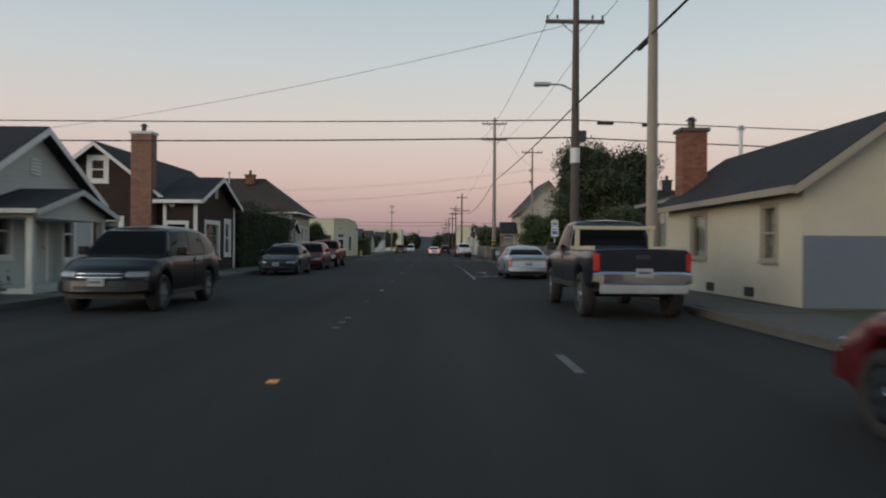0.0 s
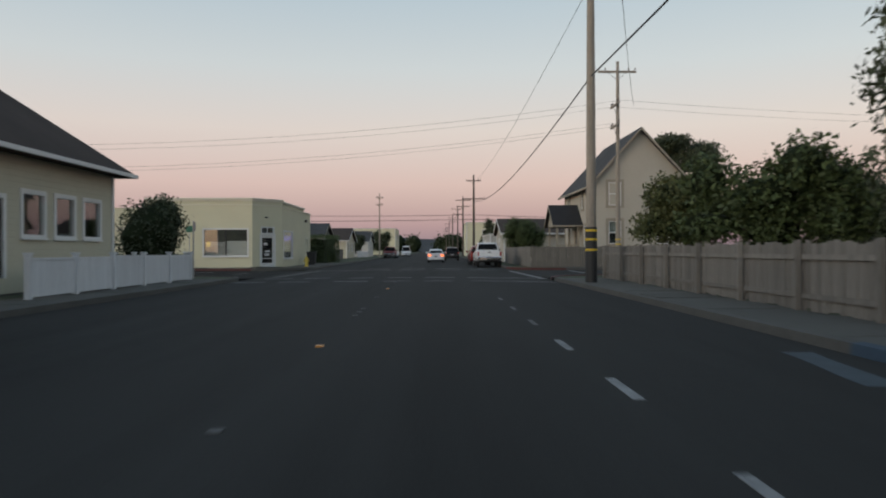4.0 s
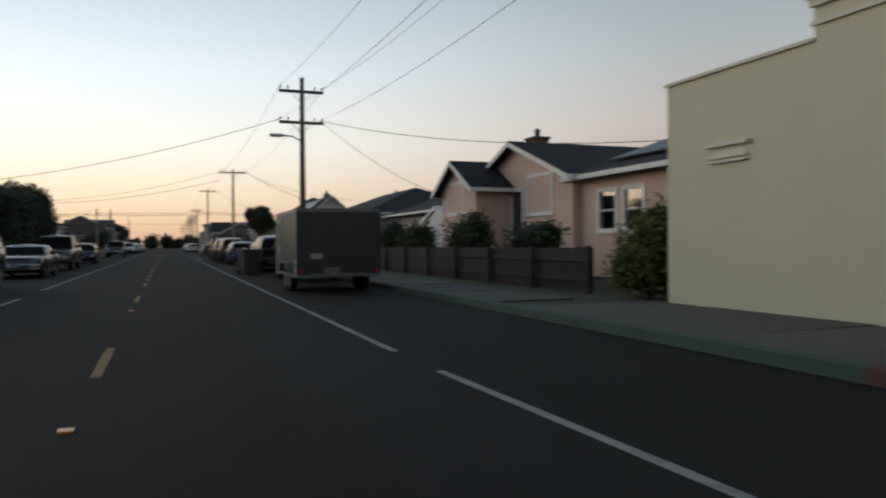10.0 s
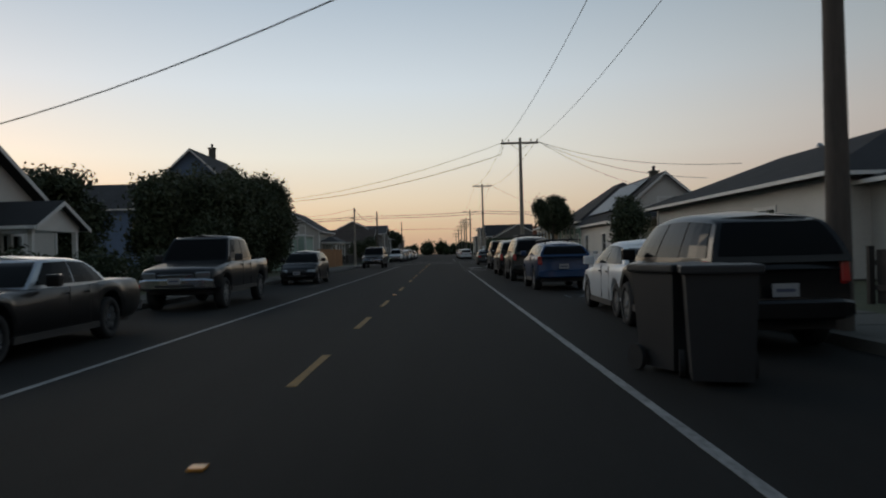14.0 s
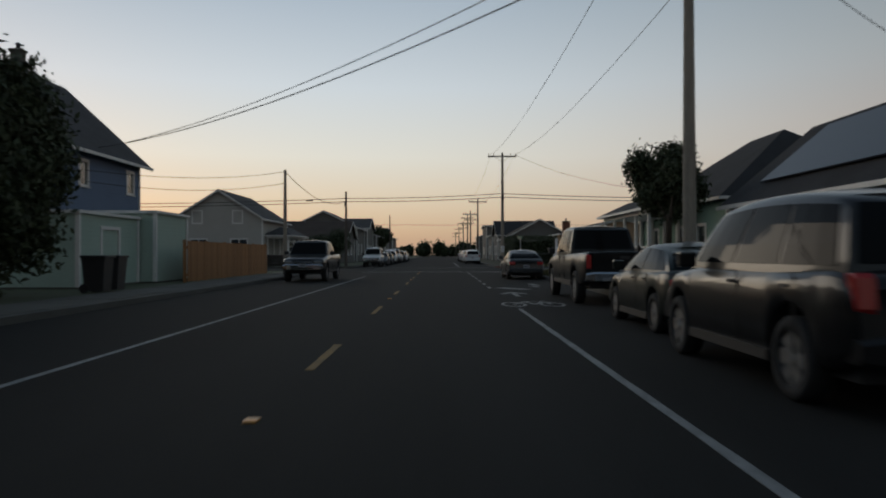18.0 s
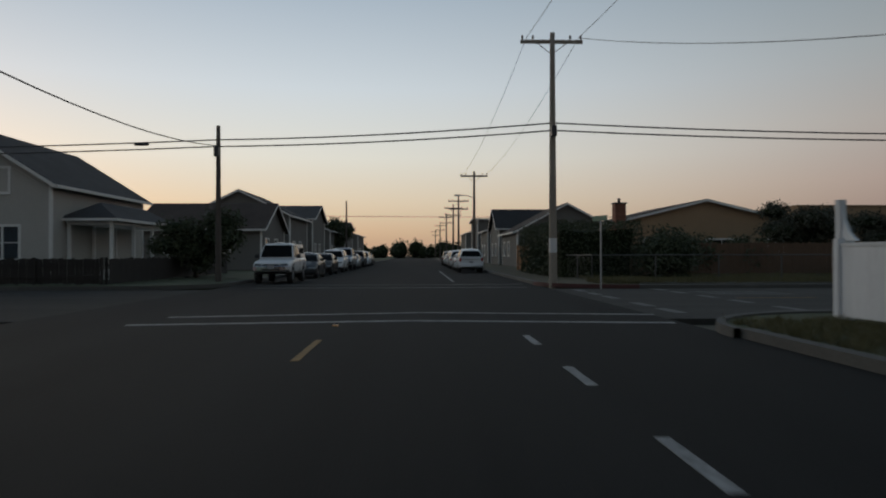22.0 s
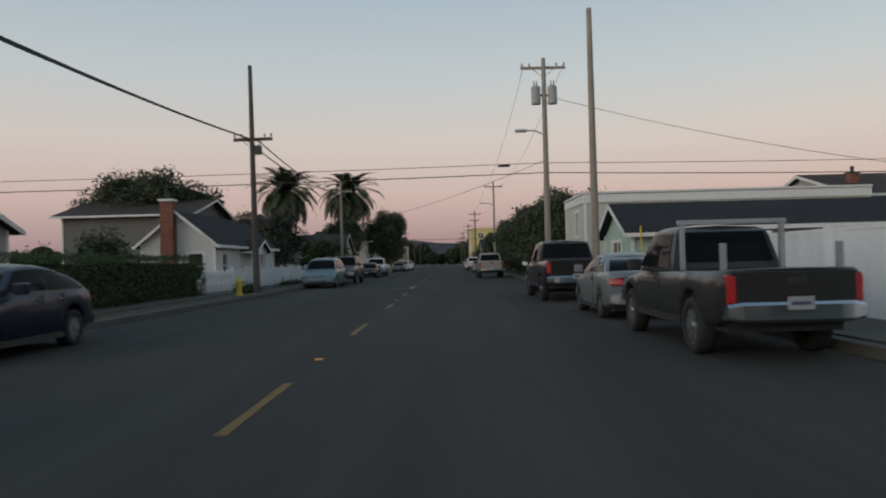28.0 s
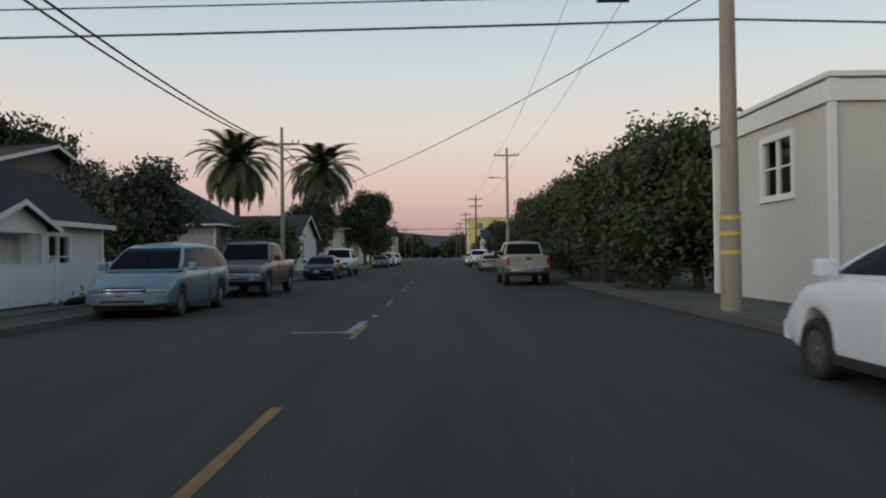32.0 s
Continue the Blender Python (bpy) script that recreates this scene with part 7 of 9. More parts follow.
h = house("green_house", "grey-green house with a white columned porch", -138.5, -126, 127.2, 136, 3.4, W_GREEN, ROOF_DARK, "hip", "x", 3.5, 0.5, wins=(("S", 9.0, 0.7, 1.0, 1.6, "sash", 0.3), ("S", 2, 0.7, 1.0, 1.6, "sash", 0.3), ("S", 6, 0.7, 1.0, 1.6, "sash", 0.3), ("E", 2, 0.9, 1.0, 1.5, "sash"), ("W", 3, 0.9, 1.0, 1.5, "sash")), doors=(("S", 4.2, 0.3, 0.95, 2.05, DOOR_DARK),))
porch(h, -138.5, -129.5, 124.9, 127.15, 0.55, 3.05, ROOF_DARK, TRIM_WHITE, 0.7, 5, "hip", "x", False)
part("porch_wall", boxes((-6.2, -6.72, 0.5, 2.7, -6.62, 1.45), (-6.25, -6.76, 1.45, 2.75, -6.58, 1.52)), TRIM_WHITE, h)
# ---- cross street, south side ----
h = house("white_cottage", "white cottage with a dark gable roof and a small gabled porch", -93.2, -84.4, 91.5, 101, 2.65, W_WHITE, ROOF_DARK, "gable", "y", 2.4, 0.45, wins=(("N", 5.5, 0.8, 1.1, 1.2), ("N", 1.2, 0.8, 1.1, 1.2), ("E", 3, 0.8, 1.1, 1.2)))
porch(h, -90.2, -87.4, 101.05, 103.4, 0.4, 2.2, ROOF_DARK, TRIM_WHITE, 0.7, 2, "gable", "y", False)
h = house("blue_house", "tall blue sided house with white trim and a grey gable roof", -135.5, -126.0, 90.8, 99.2, 6.2, W_BLUE, ROOF_GREY, "gable", "x", 3.9, 0.5, wins=(("E", 1.6, 4.2, 0.8, 1.2, "sash"), ("E", 4.6, 4.2, 0.8, 1.2, "sash"), ("N", 3.0, 4.2, 0.8, 1.1, "plain"), ("N", 8.0, 4.2, 0.8, 1.1, "plain")))
chimney(h, -131.5, 95.0, 0.5, 0.5, 9.7, 11.0, False)
part("mint_storey", boxes((-4.81, -4.26, 0.16, 4.81, 4.26, 2.9)), W_MINT, h)
h = house("blue_house", "blue house wing with a grey roof", -134.5, -127, 80, 90.6, 5.6, W_BLUE, ROOF_GREY, "gable", "y", 2.2, 0.4)
h = house("garden_shed", "pale green sided shed with a white framed door", -123.7, -119.2, 101.2, 104.0, 2.5, W_MINT, ROOF_GREY, "flat", doors=(("N", 1.6, 0.0, 1.3, 1.9, W_MINT),), category="shed")
h = house("garden_shed", "pale lean-to wall beside the shed", -127.3, -123.9, 101.6, 104.6, 2.75, W_MINT, ROOF_GREY, "flat", category="shed")
h = house("grey_house", "grey two-storey gabled house with a small porch on the corner", -174, -163.2, 91.2, 99.1, 4.5, W_GREY, ROOF_GREY, "gable", "x", 2.5, 0.4, wins=(("E", 1.5, 3.9, 0.85, 1.1, "sash"), ("E", 5.2, 3.9, 0.85, 1.1, "sash"), ("E", 1.3, 0.9, 1.5, 1.5, "pair"), ("E", 5.0, 0.9, 1.5, 1.5, "pair")), border=0.08)
porch(h, -172.5, -164.5, 99.15, 101.3, 0.5, 2.7, ROOF_GREY, TRIM_WHITE, 0.8, 4, "hip", "x", False)
h = house("outbuilding", "low dark outbuilding behind the corner house", -172, -160, 78, 90.5, 2.8, W_GREY, ROOF_BROWN, "gable", "x", 1.4, 0.3)
# white and pale houses too: their shade comes with the dimmed siding
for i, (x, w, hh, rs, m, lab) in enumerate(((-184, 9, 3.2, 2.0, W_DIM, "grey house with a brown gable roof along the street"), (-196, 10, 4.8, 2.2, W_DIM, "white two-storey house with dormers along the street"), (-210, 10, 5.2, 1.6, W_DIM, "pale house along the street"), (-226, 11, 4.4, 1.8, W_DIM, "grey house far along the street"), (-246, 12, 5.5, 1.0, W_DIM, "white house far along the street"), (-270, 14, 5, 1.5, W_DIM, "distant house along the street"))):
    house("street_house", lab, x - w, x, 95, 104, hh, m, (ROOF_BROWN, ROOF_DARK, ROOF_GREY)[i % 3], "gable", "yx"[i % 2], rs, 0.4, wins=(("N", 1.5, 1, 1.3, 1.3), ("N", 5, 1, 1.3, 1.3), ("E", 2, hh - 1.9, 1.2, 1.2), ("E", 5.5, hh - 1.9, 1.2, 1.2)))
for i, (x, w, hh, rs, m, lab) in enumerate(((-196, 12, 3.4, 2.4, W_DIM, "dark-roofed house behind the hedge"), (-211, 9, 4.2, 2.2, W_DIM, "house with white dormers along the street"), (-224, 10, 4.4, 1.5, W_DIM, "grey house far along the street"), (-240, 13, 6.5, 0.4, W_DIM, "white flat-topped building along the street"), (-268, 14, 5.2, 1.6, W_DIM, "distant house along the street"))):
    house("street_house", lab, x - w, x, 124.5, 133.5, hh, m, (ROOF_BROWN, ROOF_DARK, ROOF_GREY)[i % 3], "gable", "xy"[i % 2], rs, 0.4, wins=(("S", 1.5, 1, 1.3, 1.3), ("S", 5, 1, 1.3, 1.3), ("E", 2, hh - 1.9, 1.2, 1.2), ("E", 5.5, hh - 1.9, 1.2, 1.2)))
h = house("tan_building", "long tan stucco building with a low tiled gable", -199, -185, 130.3, 144.5, 3.6, W_TAN, ROOF_BROWN, "gable", "x", 1.7, 0.4, TRIM_WHITE, wins=(("E", 2.4, 1.3, 1.6, 0.9, "slide"), ("E", 7.2, 1.2, 2.4, 1.0, "slide"), ("E", 12, 1.3, 1.2, 0.9, "slide")), corner=False)
chimney(h, -184.4, 130.6, 0.9, 0.8, 0.1, 5.0, True)
h = house("tan_building", "flat tan wing beside the tiled gable", -199, -185.2, 144.7, 156, 4.9, W_TAN, ROOF_BROWN, "flat", trim=W_TAN, wins=(("E", 5, 1.4, 1.2, 0.9, "slide"),), corner=False)
# ---- second street ----
h = house("cream_garage", "low cream garage with a dark shallow roof", -165.8, -159.1, 141.3, 145.6, 2.45, W_SHOP, ROOF_DARK, "hip", "x", 0.55, 0.3, TRIM_TAN, doors=(("S", 2.6, 0.0, 0.85, 1.95, W_SHOP), ("E", 0.7, 0.0, 2.6, 2.05, W_GREY)), corner=False)
part("barred_window", boxes((-1.0, -2.19, 1.6, -0.2, -2.14, 1.95)), DARK_METAL, h)
h = house("grey_green_house", "grey-green house with a brown gable roof behind the hedge", -172, -163.4, 151, 158.4, 2.7, W_GREY, ROOF_BROWN, "gable", "x", 1.4, 0.4, wins=(("E", 2.8, 0.9, 1.4, 1.0, "slide"),))
h = house("white_cottage", "white cottage with a dark roof and a tall red brick chimney", -163.1, -159.6, 168.7, 180.5, 2.45, W_WHITE, ROOF_DARK, "gable", "y", 1.45, 0.28, TRIM_WHITE, wins=(("S", 2.2, 0.55, 0.75, 1.25, "sash"), ("E", 1.2, 0.6, 0.8, 1.2, "sash"), ("E", 8.6, 0.6, 1.2, 1.2, "pair")))
chimney(h, -161.7, 168.42, 0.6, 0.5, 0.1, 4.45, True, TRIM_WHITE)
porch(h, -159.65, -158.9, 173.2, 176.0, 0.2, 1.95, ROOF_DARK, TRIM_WHITE, 0.55, 2, "gable", "x", False)
h = house("dark_house", "dark house with a hip roof beside the palms", -172, -163.5, 205, 214, 3.4, W_GREY, ROOF_DARK, "hip", "x", 3.2, 0.5, wins=(("E", 2, 1, 1.2, 1.4), ("E", 6, 1, 1.2, 1.4), ("S", 2, 1, 1.2, 1.4)))
h = house("white_gable_house", "small white gabled house beyond the shrubs", -167.5, -160.5, 217, 226, 3.0, W_WHITE, ROOF_DARK, "gable", "x", 1.8, 0.4, wins=(("E", 2, 1, 1.2, 1.3), ("S", 4, 1, 1.2, 1.3)))
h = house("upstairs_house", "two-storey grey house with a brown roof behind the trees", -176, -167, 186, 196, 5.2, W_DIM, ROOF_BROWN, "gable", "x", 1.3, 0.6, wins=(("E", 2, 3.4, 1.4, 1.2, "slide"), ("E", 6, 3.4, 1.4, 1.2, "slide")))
h = house("street_house", "house far along the street behind trees", -170, -160, 252, 262, 5.0, W_WHITE, ROOF_DARK, "gable", "x", 1.8, 0.5, wins=(("E", 2, 3.2, 1.4, 1.2), ("E", 6, 3.2, 1.4, 1.2), ("S", 6, 3.2, 1.4, 1.2)))
h = house("street_house", "pale house far along the street", -170, -159, 320, 335, 5.5, W_CREAM, ROOF_GREY, "flat", wins=(("E", 2, 3.2, 2, 1.2), ("E", 8, 3.2, 2, 1.2)))
h = house("green_cottage", "mint green cottage with white trim and a dark gable roof", -141.6, -127, 160.7, 165.3, 2.15, W_MINT, ROOF_DARK, "gable", "x", 1.1, 0.35, wins=(("S", 1.5, 0.55, 1.0, 1.2, "plain", 0.3), ("S", 6.0, 0.75, 0.9, 1.1, "slide"), ("S", 8.2, 0.75, 0.9, 1.1, "slide"), ("W", 1.2, 0.3, 1.6, 1.4, "slide")))
part("yellow_mast", tubes(((-7.1, -2.75, 0.0), (-7.12, -2.75, 2.35), 0.03), n=8), BAND_YELLOW, h)
part("side_porch", boxes((-4.5, -3.6, 2.1, 6.5, -2.5, 2.25), (5.6, -3.5, 0.0, 5.75, -3.35, 2.1), (-4.4, -3.5, 0.0, -4.25, -3.35, 2.1)), TRIM_WHITE, h)
h = house("grey_block", "light grey sided two-storey block with a flat roof and white trim", -141.4, -127, 170.8, 176.6, 4.5, W_LGREY, CONCRETE, "flat", "x", 0, 0, TRIM_WHITE, wins=(("W", 2.85, 2.3, 1.4, 1.25, "pair"), ("S", 1.6, 2.2, 1.85, 1.25, "pair", 0.5), ("S", 9, 2.2, 1.6, 1.2, "pair")), doors=(("S", 1.2, 0.0, 2.6, 1.75, TRIM_WHITE),), border=0.11)
part("frieze", boxes((-7.275, -2.985, 4.05, 7.275, -2.925, 4.45)), TRIM_WHITE, h)
part("frieze", boxes((-7.285, -2.92, 4.05, -7.22, 2.98, 4.45)), TRIM_WHITE, h)
h = house("brown_roof_building", "long dark-roofed building behind the light grey block", -126.8, -110, 172, 184, 4.2, W_GREY, ROOF_BROWN, "gable", "x", 1.6, 0.4)
chimney(h, -125.5, 175, 0.5, 0.5, 4.6, 5.6, True)
h = house("yellow_building", "tall yellow building far along the street", -141.6, -118, 338, 362, 10.5, W_YELLOW, CONCRETE, "flat", wins=tuple(("S", 2 + 3.4 * i, z, 1.6, 1.4) for i in range(6) for z in (4.2, 7.6)) + tuple(("W", 2 + 4 * i, z, 1.6, 1.4) for i in range(5) for z in (4.2, 7.6)), category="building")
h = house("dark_cottage", "dark-roofed cottage before the yellow building", -141, -130, 286, 298, 4.0, W_GREY, ROOF_DARK, "gable", "x", 1.8, 0.4, wins=(("S", 2, 1, 1.4, 1.3), ("W", 4, 1, 1.4, 1.3)))


# ---- vehicles ----
P_BLACK = paint("paint_black", (0.006, 0.006, 0.007), 0.0)
P_GREY = paint("paint_grey", (0.05, 0.053, 0.056), 0.4)
P_TEAL = paint("paint_slate", (0.02, 0.028, 0.034), 0.3)
P_RED = paint("paint_red", (0.16, 0.012, 0.012), 0.3)
P_MAROON = paint("paint_maroon", (0.10, 0.010, 0.014), 0.3)
P_SILVER = paint("paint_silver", (0.42, 0.45, 0.48), 0.7)
P_LIGHT = paint("paint_light_silver", (0.22, 0.225, 0.23), 0.5)
P_UMBER = paint("paint_umber", (0.022, 0.0195, 0.019), 0.2, 0.3)
P_WHITE = paint("paint_white", (0.68, 0.69, 0.70), 0.0)
P_BLUE = paint("paint_blue", (0.02, 0.05, 0.12), 0.4)
P_NAVY = paint("paint_navy", (0.012, 0.016, 0.035), 0.4)
P_ICE = paint("paint_ice_blue", (0.20, 0.27, 0.30), 0.6)
P_TAUPE = paint("paint_taupe", (0.17, 0.15, 0.13), 0.6)
P_ORANGE = paint("paint_orange", (0.17, 0.035, 0.016), 0.3)
P_DUSK = paint("paint_dusk", (0.03, 0.03, 0.029), 0.1, 0.3)
P_DKTRUCK = paint("paint_charcoal", (0.012, 0.012, 0.013), 0.0, 0.3)
P_SLATE = paint("paint_blue_black", (0.014, 0.016, 0.024), 0.1, 0.3)
P_PINE = paint("paint_dark_green", (0.012, 0.018, 0.016), 0.3)
P_BEIGE = paint("paint_beige", (0.34, 0.31, 0.26), 0.5)
RACK = mottled("cream_rack", (0.42, 0.38, 0.28), 0.7, grain=12, patch=2, amount=0.2, bump=0.1)
SOUTH, NORTH, EAST, WEST = -90, 90, 0, 180
CAR_SIZE = 0.93


def parked(kind, color, mid, turn, label, category, **kw):
    """Parked on one of the streets: mid is the middle of the vehicle on the ground."""
    k = dict(KINDS[kind])
    k.update({q: kw[q] for q in kw if q in k})
    d = Vector((math.cos(radians(turn)), math.sin(radians(turn))))
    nose = Vector(mid) + d * k["L"] * CAR_SIZE / 2
    kw["far"] = mid[1] > 186 or mid[0] < -160
    car = vehicle(kind, color, nose.x, nose.y, turn, label, category, **kw)
    car.matrix_basis = car.matrix_basis @ Matrix.Scale(CAR_SIZE, 4)
    return car


parked("suv", P_BLACK, (-36.75, 51.6), SOUTH, "black sport utility vehicle with a chrome grille at the kerb", "car", L=5.0, wb=2.95, chrome=True)
parked("sedan", P_TEAL, (-37.45, 69.3), SOUTH, "dark slate sedan parked at the kerb", "car", L=4.5, chrome=False)
parked("hatch", P_MAROON, (-37.45, 76.5), SOUTH, "maroon retro hatchback parked at the kerb", "car", roof=1.58)
parked("longpickup", P_RED, (-37.5, 82.6), SOUTH, "faded red pickup truck parked at the kerb", "pickup truck", roof=1.75, L=5.4, wb=3.2, bed=(3.05, 5.28))
parked("sedan", P_MAROON, (-27.15, 39.6), NORTH, "dark red car with bright wheels", "car", rim=CHROME)
tr = parked("longpickup", P_SLATE, (-27.3, 51.2), NORTH, "lifted dark pickup truck with a cream bed rack", "pickup truck", lift=0.1, L=5.5, W=1.95, wb=3.55, ax=0.95, r=0.43, roof=1.82, nose=0.95, hood=1.14, belt=1.18, tail=1.2, bed=(3.25, 5.38))
for sd in (1, -1):
    part("rack_post", boxes((3.3, sd * 0.78 - 0.04, 1.2, 3.42, sd * 0.78 + 0.04, 1.72), bevel=0.01), RACK, tr)
    part("rack_rail", boxes((3.3, sd * 0.86 - 0.05, 1.29, 5.2, sd * 0.86 + 0.05, 1.37), bevel=0.01), RACK, tr)
part("rack_beam", boxes((3.3, -0.86, 1.72, 3.42, 0.86, 1.8), bevel=0.01), RACK, tr)
part("bumper_bar", boxes((5.5, -0.8, 0.5, 5.62, 0.8, 0.66), bevel=0.02), METAL, tr, "dull steel rear bumper")
parked("sedan", P_SILVER, (-27.1, 67.2), NORTH, "silver full-size sedan with upright red tail lights", "car", upright=True, L=5.35, W=1.84, wb=2.98, ax=1.0, cowl=1.65, wtop=2.35, rtop=3.75, rend=4.45, roof=1.4)
parked("pickup", P_WHITE, (-26.85, 130.2), NORTH, "white crew-cab pickup truck with a chrome bumper", "pickup truck")
parked("suv", P_RED, (-27.0, 137.5), NORTH, "dark red sport utility vehicle", "car")
parked("sedan", P_WHITE, (-30.6, 150.0), NORTH, "white sedan in the lane with its red lights on", "car", lit=True, group="cars in the lane")
parked("suv", P_BLACK, (-28.6, 165), NORTH, "black car far along the street", "car")
parked("pickup", P_RED, (-37.6, 190), SOUTH, "red pickup far along the street", "pickup truck")
parked("sedan", P_WHITE, (-37.6, 198), SOUTH, "white sedan far along the street", "car")
parked("van", P_WHITE, (-36.4, 225), SOUTH, "white van far along the street", "van", roof=2.3)
# cross street, south kerb
parked("suv", P_BLACK, (-57.2, 109.25), EAST, "black boxy off-road vehicle", "car", roof=1.8)
sb = parked("pickup", P_TEAL, (-64.7, 109.3), EAST, "dark pickup truck with a white camper shell and roof rack", "pickup truck", cap=P_BEIGE, rack=True, L=5.5, wb=3.4, bed=(3.95, 5.4))
part("roof_load", boxes((2.2, -0.6, 2.0, 3.4, 0.2, 2.14), (2.5, -0.1, 2.01, 4.6, 0.65, 2.1), bevel=0.02), FENCE_WHITE, sb)
parked("coupe60", P_BLACK, (-76.0, 109.35), EAST, "long black classic hardtop with a pale roof", "classic car", trim2=P_SILVER, rim=CHROME)
parked("pickup", P_DKTRUCK, (-85.3, 109.35), EAST, "dark brown crew-cab pickup truck with a chrome grille", "pickup truck")
parked("hatch", P_BLACK, (-98.4, 109.4), EAST, "small black hatchback with its wheels on the kerb", "car", chrome=False)
parked("pickup", P_DKTRUCK, (-129.7, 109.6), EAST, "dark pickup truck with a pale bed", "pickup truck", trim2=P_GREY)
parked("smallpickup", P_WHITE, (-163.4, 109.3), EAST, "white pickup truck with a camper shell", "pickup truck", cap=P_WHITE, roof=1.8, r=0.4, lift=0.08)
for i, (k, p, lab) in enumerate((("sedan", P_GREY, "grey sedan parked at the kerb"), ("sedan", P_BLACK, "black sedan parked at the kerb"), ("suv", P_WHITE, "white sport utility vehicle at the kerb"), ("pickup", P_SILVER, "silver pickup at the kerb"), ("sedan", P_SILVER, "silver sedan parked at the kerb"), ("suv", P_BLACK, "black sport utility vehicle at the kerb"), ("van", P_WHITE, "white van at the kerb"), ("sedan", P_GREY, "grey sedan far along the kerb"))):
    parked(k, p, (-170.2 - 6.6 * i, 109.4), EAST, lab, "car")
# cross street, north kerb
parked("smallpickup", P_ORANGE, (-67.8, 119.35), WEST, "rusty orange pickup truck", "pickup truck", roof=1.75, lift=0.05)
parked("suv", P_BLACK, (-75.9, 119.25), WEST, "black sport utility vehicle", "car", chrome=False)
parked("sedan", P_WHITE, (-80.0, 119.4), WEST, "white sedan with blue stripes", "car", L=4.5)
parked("suv", P_BLUE, (-89.4, 119.1), WEST, "dark blue crossover with roof rails", "car", L=4.5, W=1.74, wb=2.6, roof=1.55, rack=True, chrome=False)
parked("suv", P_DUSK, (-96.6, 119.1), WEST, "boxy dark grey off-road vehicle with a roof rack", "car", L=4.6, lift=0.06, r=0.4, rack=True, roof=1.82, wtop=1.7, cowl=1.3)
parked("suv", P_DKTRUCK, (-103.3, 119.1), WEST, "dark full-size sport utility vehicle at the kerb", "car", L=5.0, wb=3.0, roof=1.85)
parked("sedan", P_PINE, (-108.3, 119.45), WEST, "small dark green sedan at the kerb", "car", L=4.4, wb=2.6)
parked("pickup", P_BLACK, (-115.3, 119.55), WEST, "black crew-cab pickup truck with pale lower panels", "pickup truck", L=6.2, wb=3.85, roof=2.0, r=0.42, lift=0.03)
parked("sedan", P_GREY, (-131.6, 119.35), WEST, "dark grey sedan by the white fence", "car", L=4.7, chrome=False)
for i, (k, p, lab) in enumerate((("suv", P_WHITE, "white crossover at the kerb"), ("sedan", P_WHITE, "white sedan parked at the kerb"), ("van", P_SILVER, "silver van at the kerb"), ("suv", P_WHITE, "white sport utility vehicle at the kerb"), ("sedan", P_SILVER, "silver sedan parked at the kerb"), ("suv", P_GREY, "grey car far along the kerb"))):
    parked(k, p, (-181.5 - 6.8 * i, 119.1), WEST, lab, "car")
# second street
parked("pickup", P_NAVY, (-155.0, 136.3), SOUTH, "dark navy crew-cab pickup truck", "pickup truck", L=5.3, W=1.86, wb=3.3, roof=1.8, belt=1.16, hood=1.1, nose=0.92, tail=1.18, bed=(3.9, 5.18), r=0.38)
parked("sedan", P_NAVY, (-155.5, 144.6), SOUTH, "dark compact sedan at the kerb", "car", L=4.4, wb=2.6)
parked("van", P_ICE, (-155.3, 174.5), SOUTH, "ice blue minivan beside the white fence", "van")
parked("pickup", P_TAUPE, (-155.2, 182.4), SOUTH, "dark taupe pickup truck with a rack", "pickup truck", rack=True)
parked("sedan", P_BLACK, (-155.4, 198.5), SOUTH, "black sedan parked at the kerb", "car")
parked("pickup", P_WHITE, (-155.4, 206), SOUTH, "white pickup at the kerb", "pickup truck")
for i, (k, p, lab) in enumerate((("sedan", P_GREY, "grey sedan far along the kerb"), ("suv", P_SILVER, "silver car far along the kerb"), ("sedan", P_WHITE, "white sedan far along the kerb"), ("suv", P_WHITE, "white car far along the kerb"))):
    parked(k, p, (-155.2, 236 + 8 * i), SOUTH, lab, "car")
parked("suv", P_WHITE, (-144.5, 131.2), NORTH, "white sport utility vehicle at the kerb", "car", L=4.6)
fr = parked("smallpickup", P_DUSK, (-144.65, 144.2), NORTH, "dark grey pickup truck with a lumber rack", "pickup truck", L=5.3, wb=3.2, roof=1.75, r=0.38)
for s, top in ((3.35, 1.75), (4.9, 1.45)):
    for sd in (1, -1):
        part("rack_post", boxes((s, sd * 0.715 - 0.035, 1.1, s + 0.07, sd * 0.715 + 0.035, top), bevel=0.008), METAL, fr)
part("rack_beam", boxes((3.35, -0.78, 1.75, 3.42, 0.78, 1.82), bevel=0.008), METAL, fr)
parked("sedan", P_LIGHT, (-144.6, 149.8), NORTH, "older silver compact sedan", "car", L=4.35, W=1.7, wb=2.53, cowl=1.2, wtop=1.85, rtop=3.05, rend=3.75, ax=0.85, r=0.3, roof=1.4)
parked("pickup", P_UMBER, (-144.8, 157.1), NORTH, "large dark umber pickup truck with red tail lights", "pickup truck", rim=CHROME, L=5.8)
parked("van", P_WHITE, (-144.35, 163.0), NORTH, "white compact people carrier", "car", L=4.6, W=1.76, wb=2.75, roof=1.52, r=0.32)
parked("pickup", P_BEIGE, (-145.3, 188.6), NORTH, "pale gold pickup truck with red tail lights", "pickup truck")
parked("sedan", P_BEIGE, (-144.9, 214), NORTH, "beige sedan at the kerb", "car")
parked("pickup", P_WHITE, (-144.9, 232), NORTH, "white pickup far along the kerb", "pickup truck")
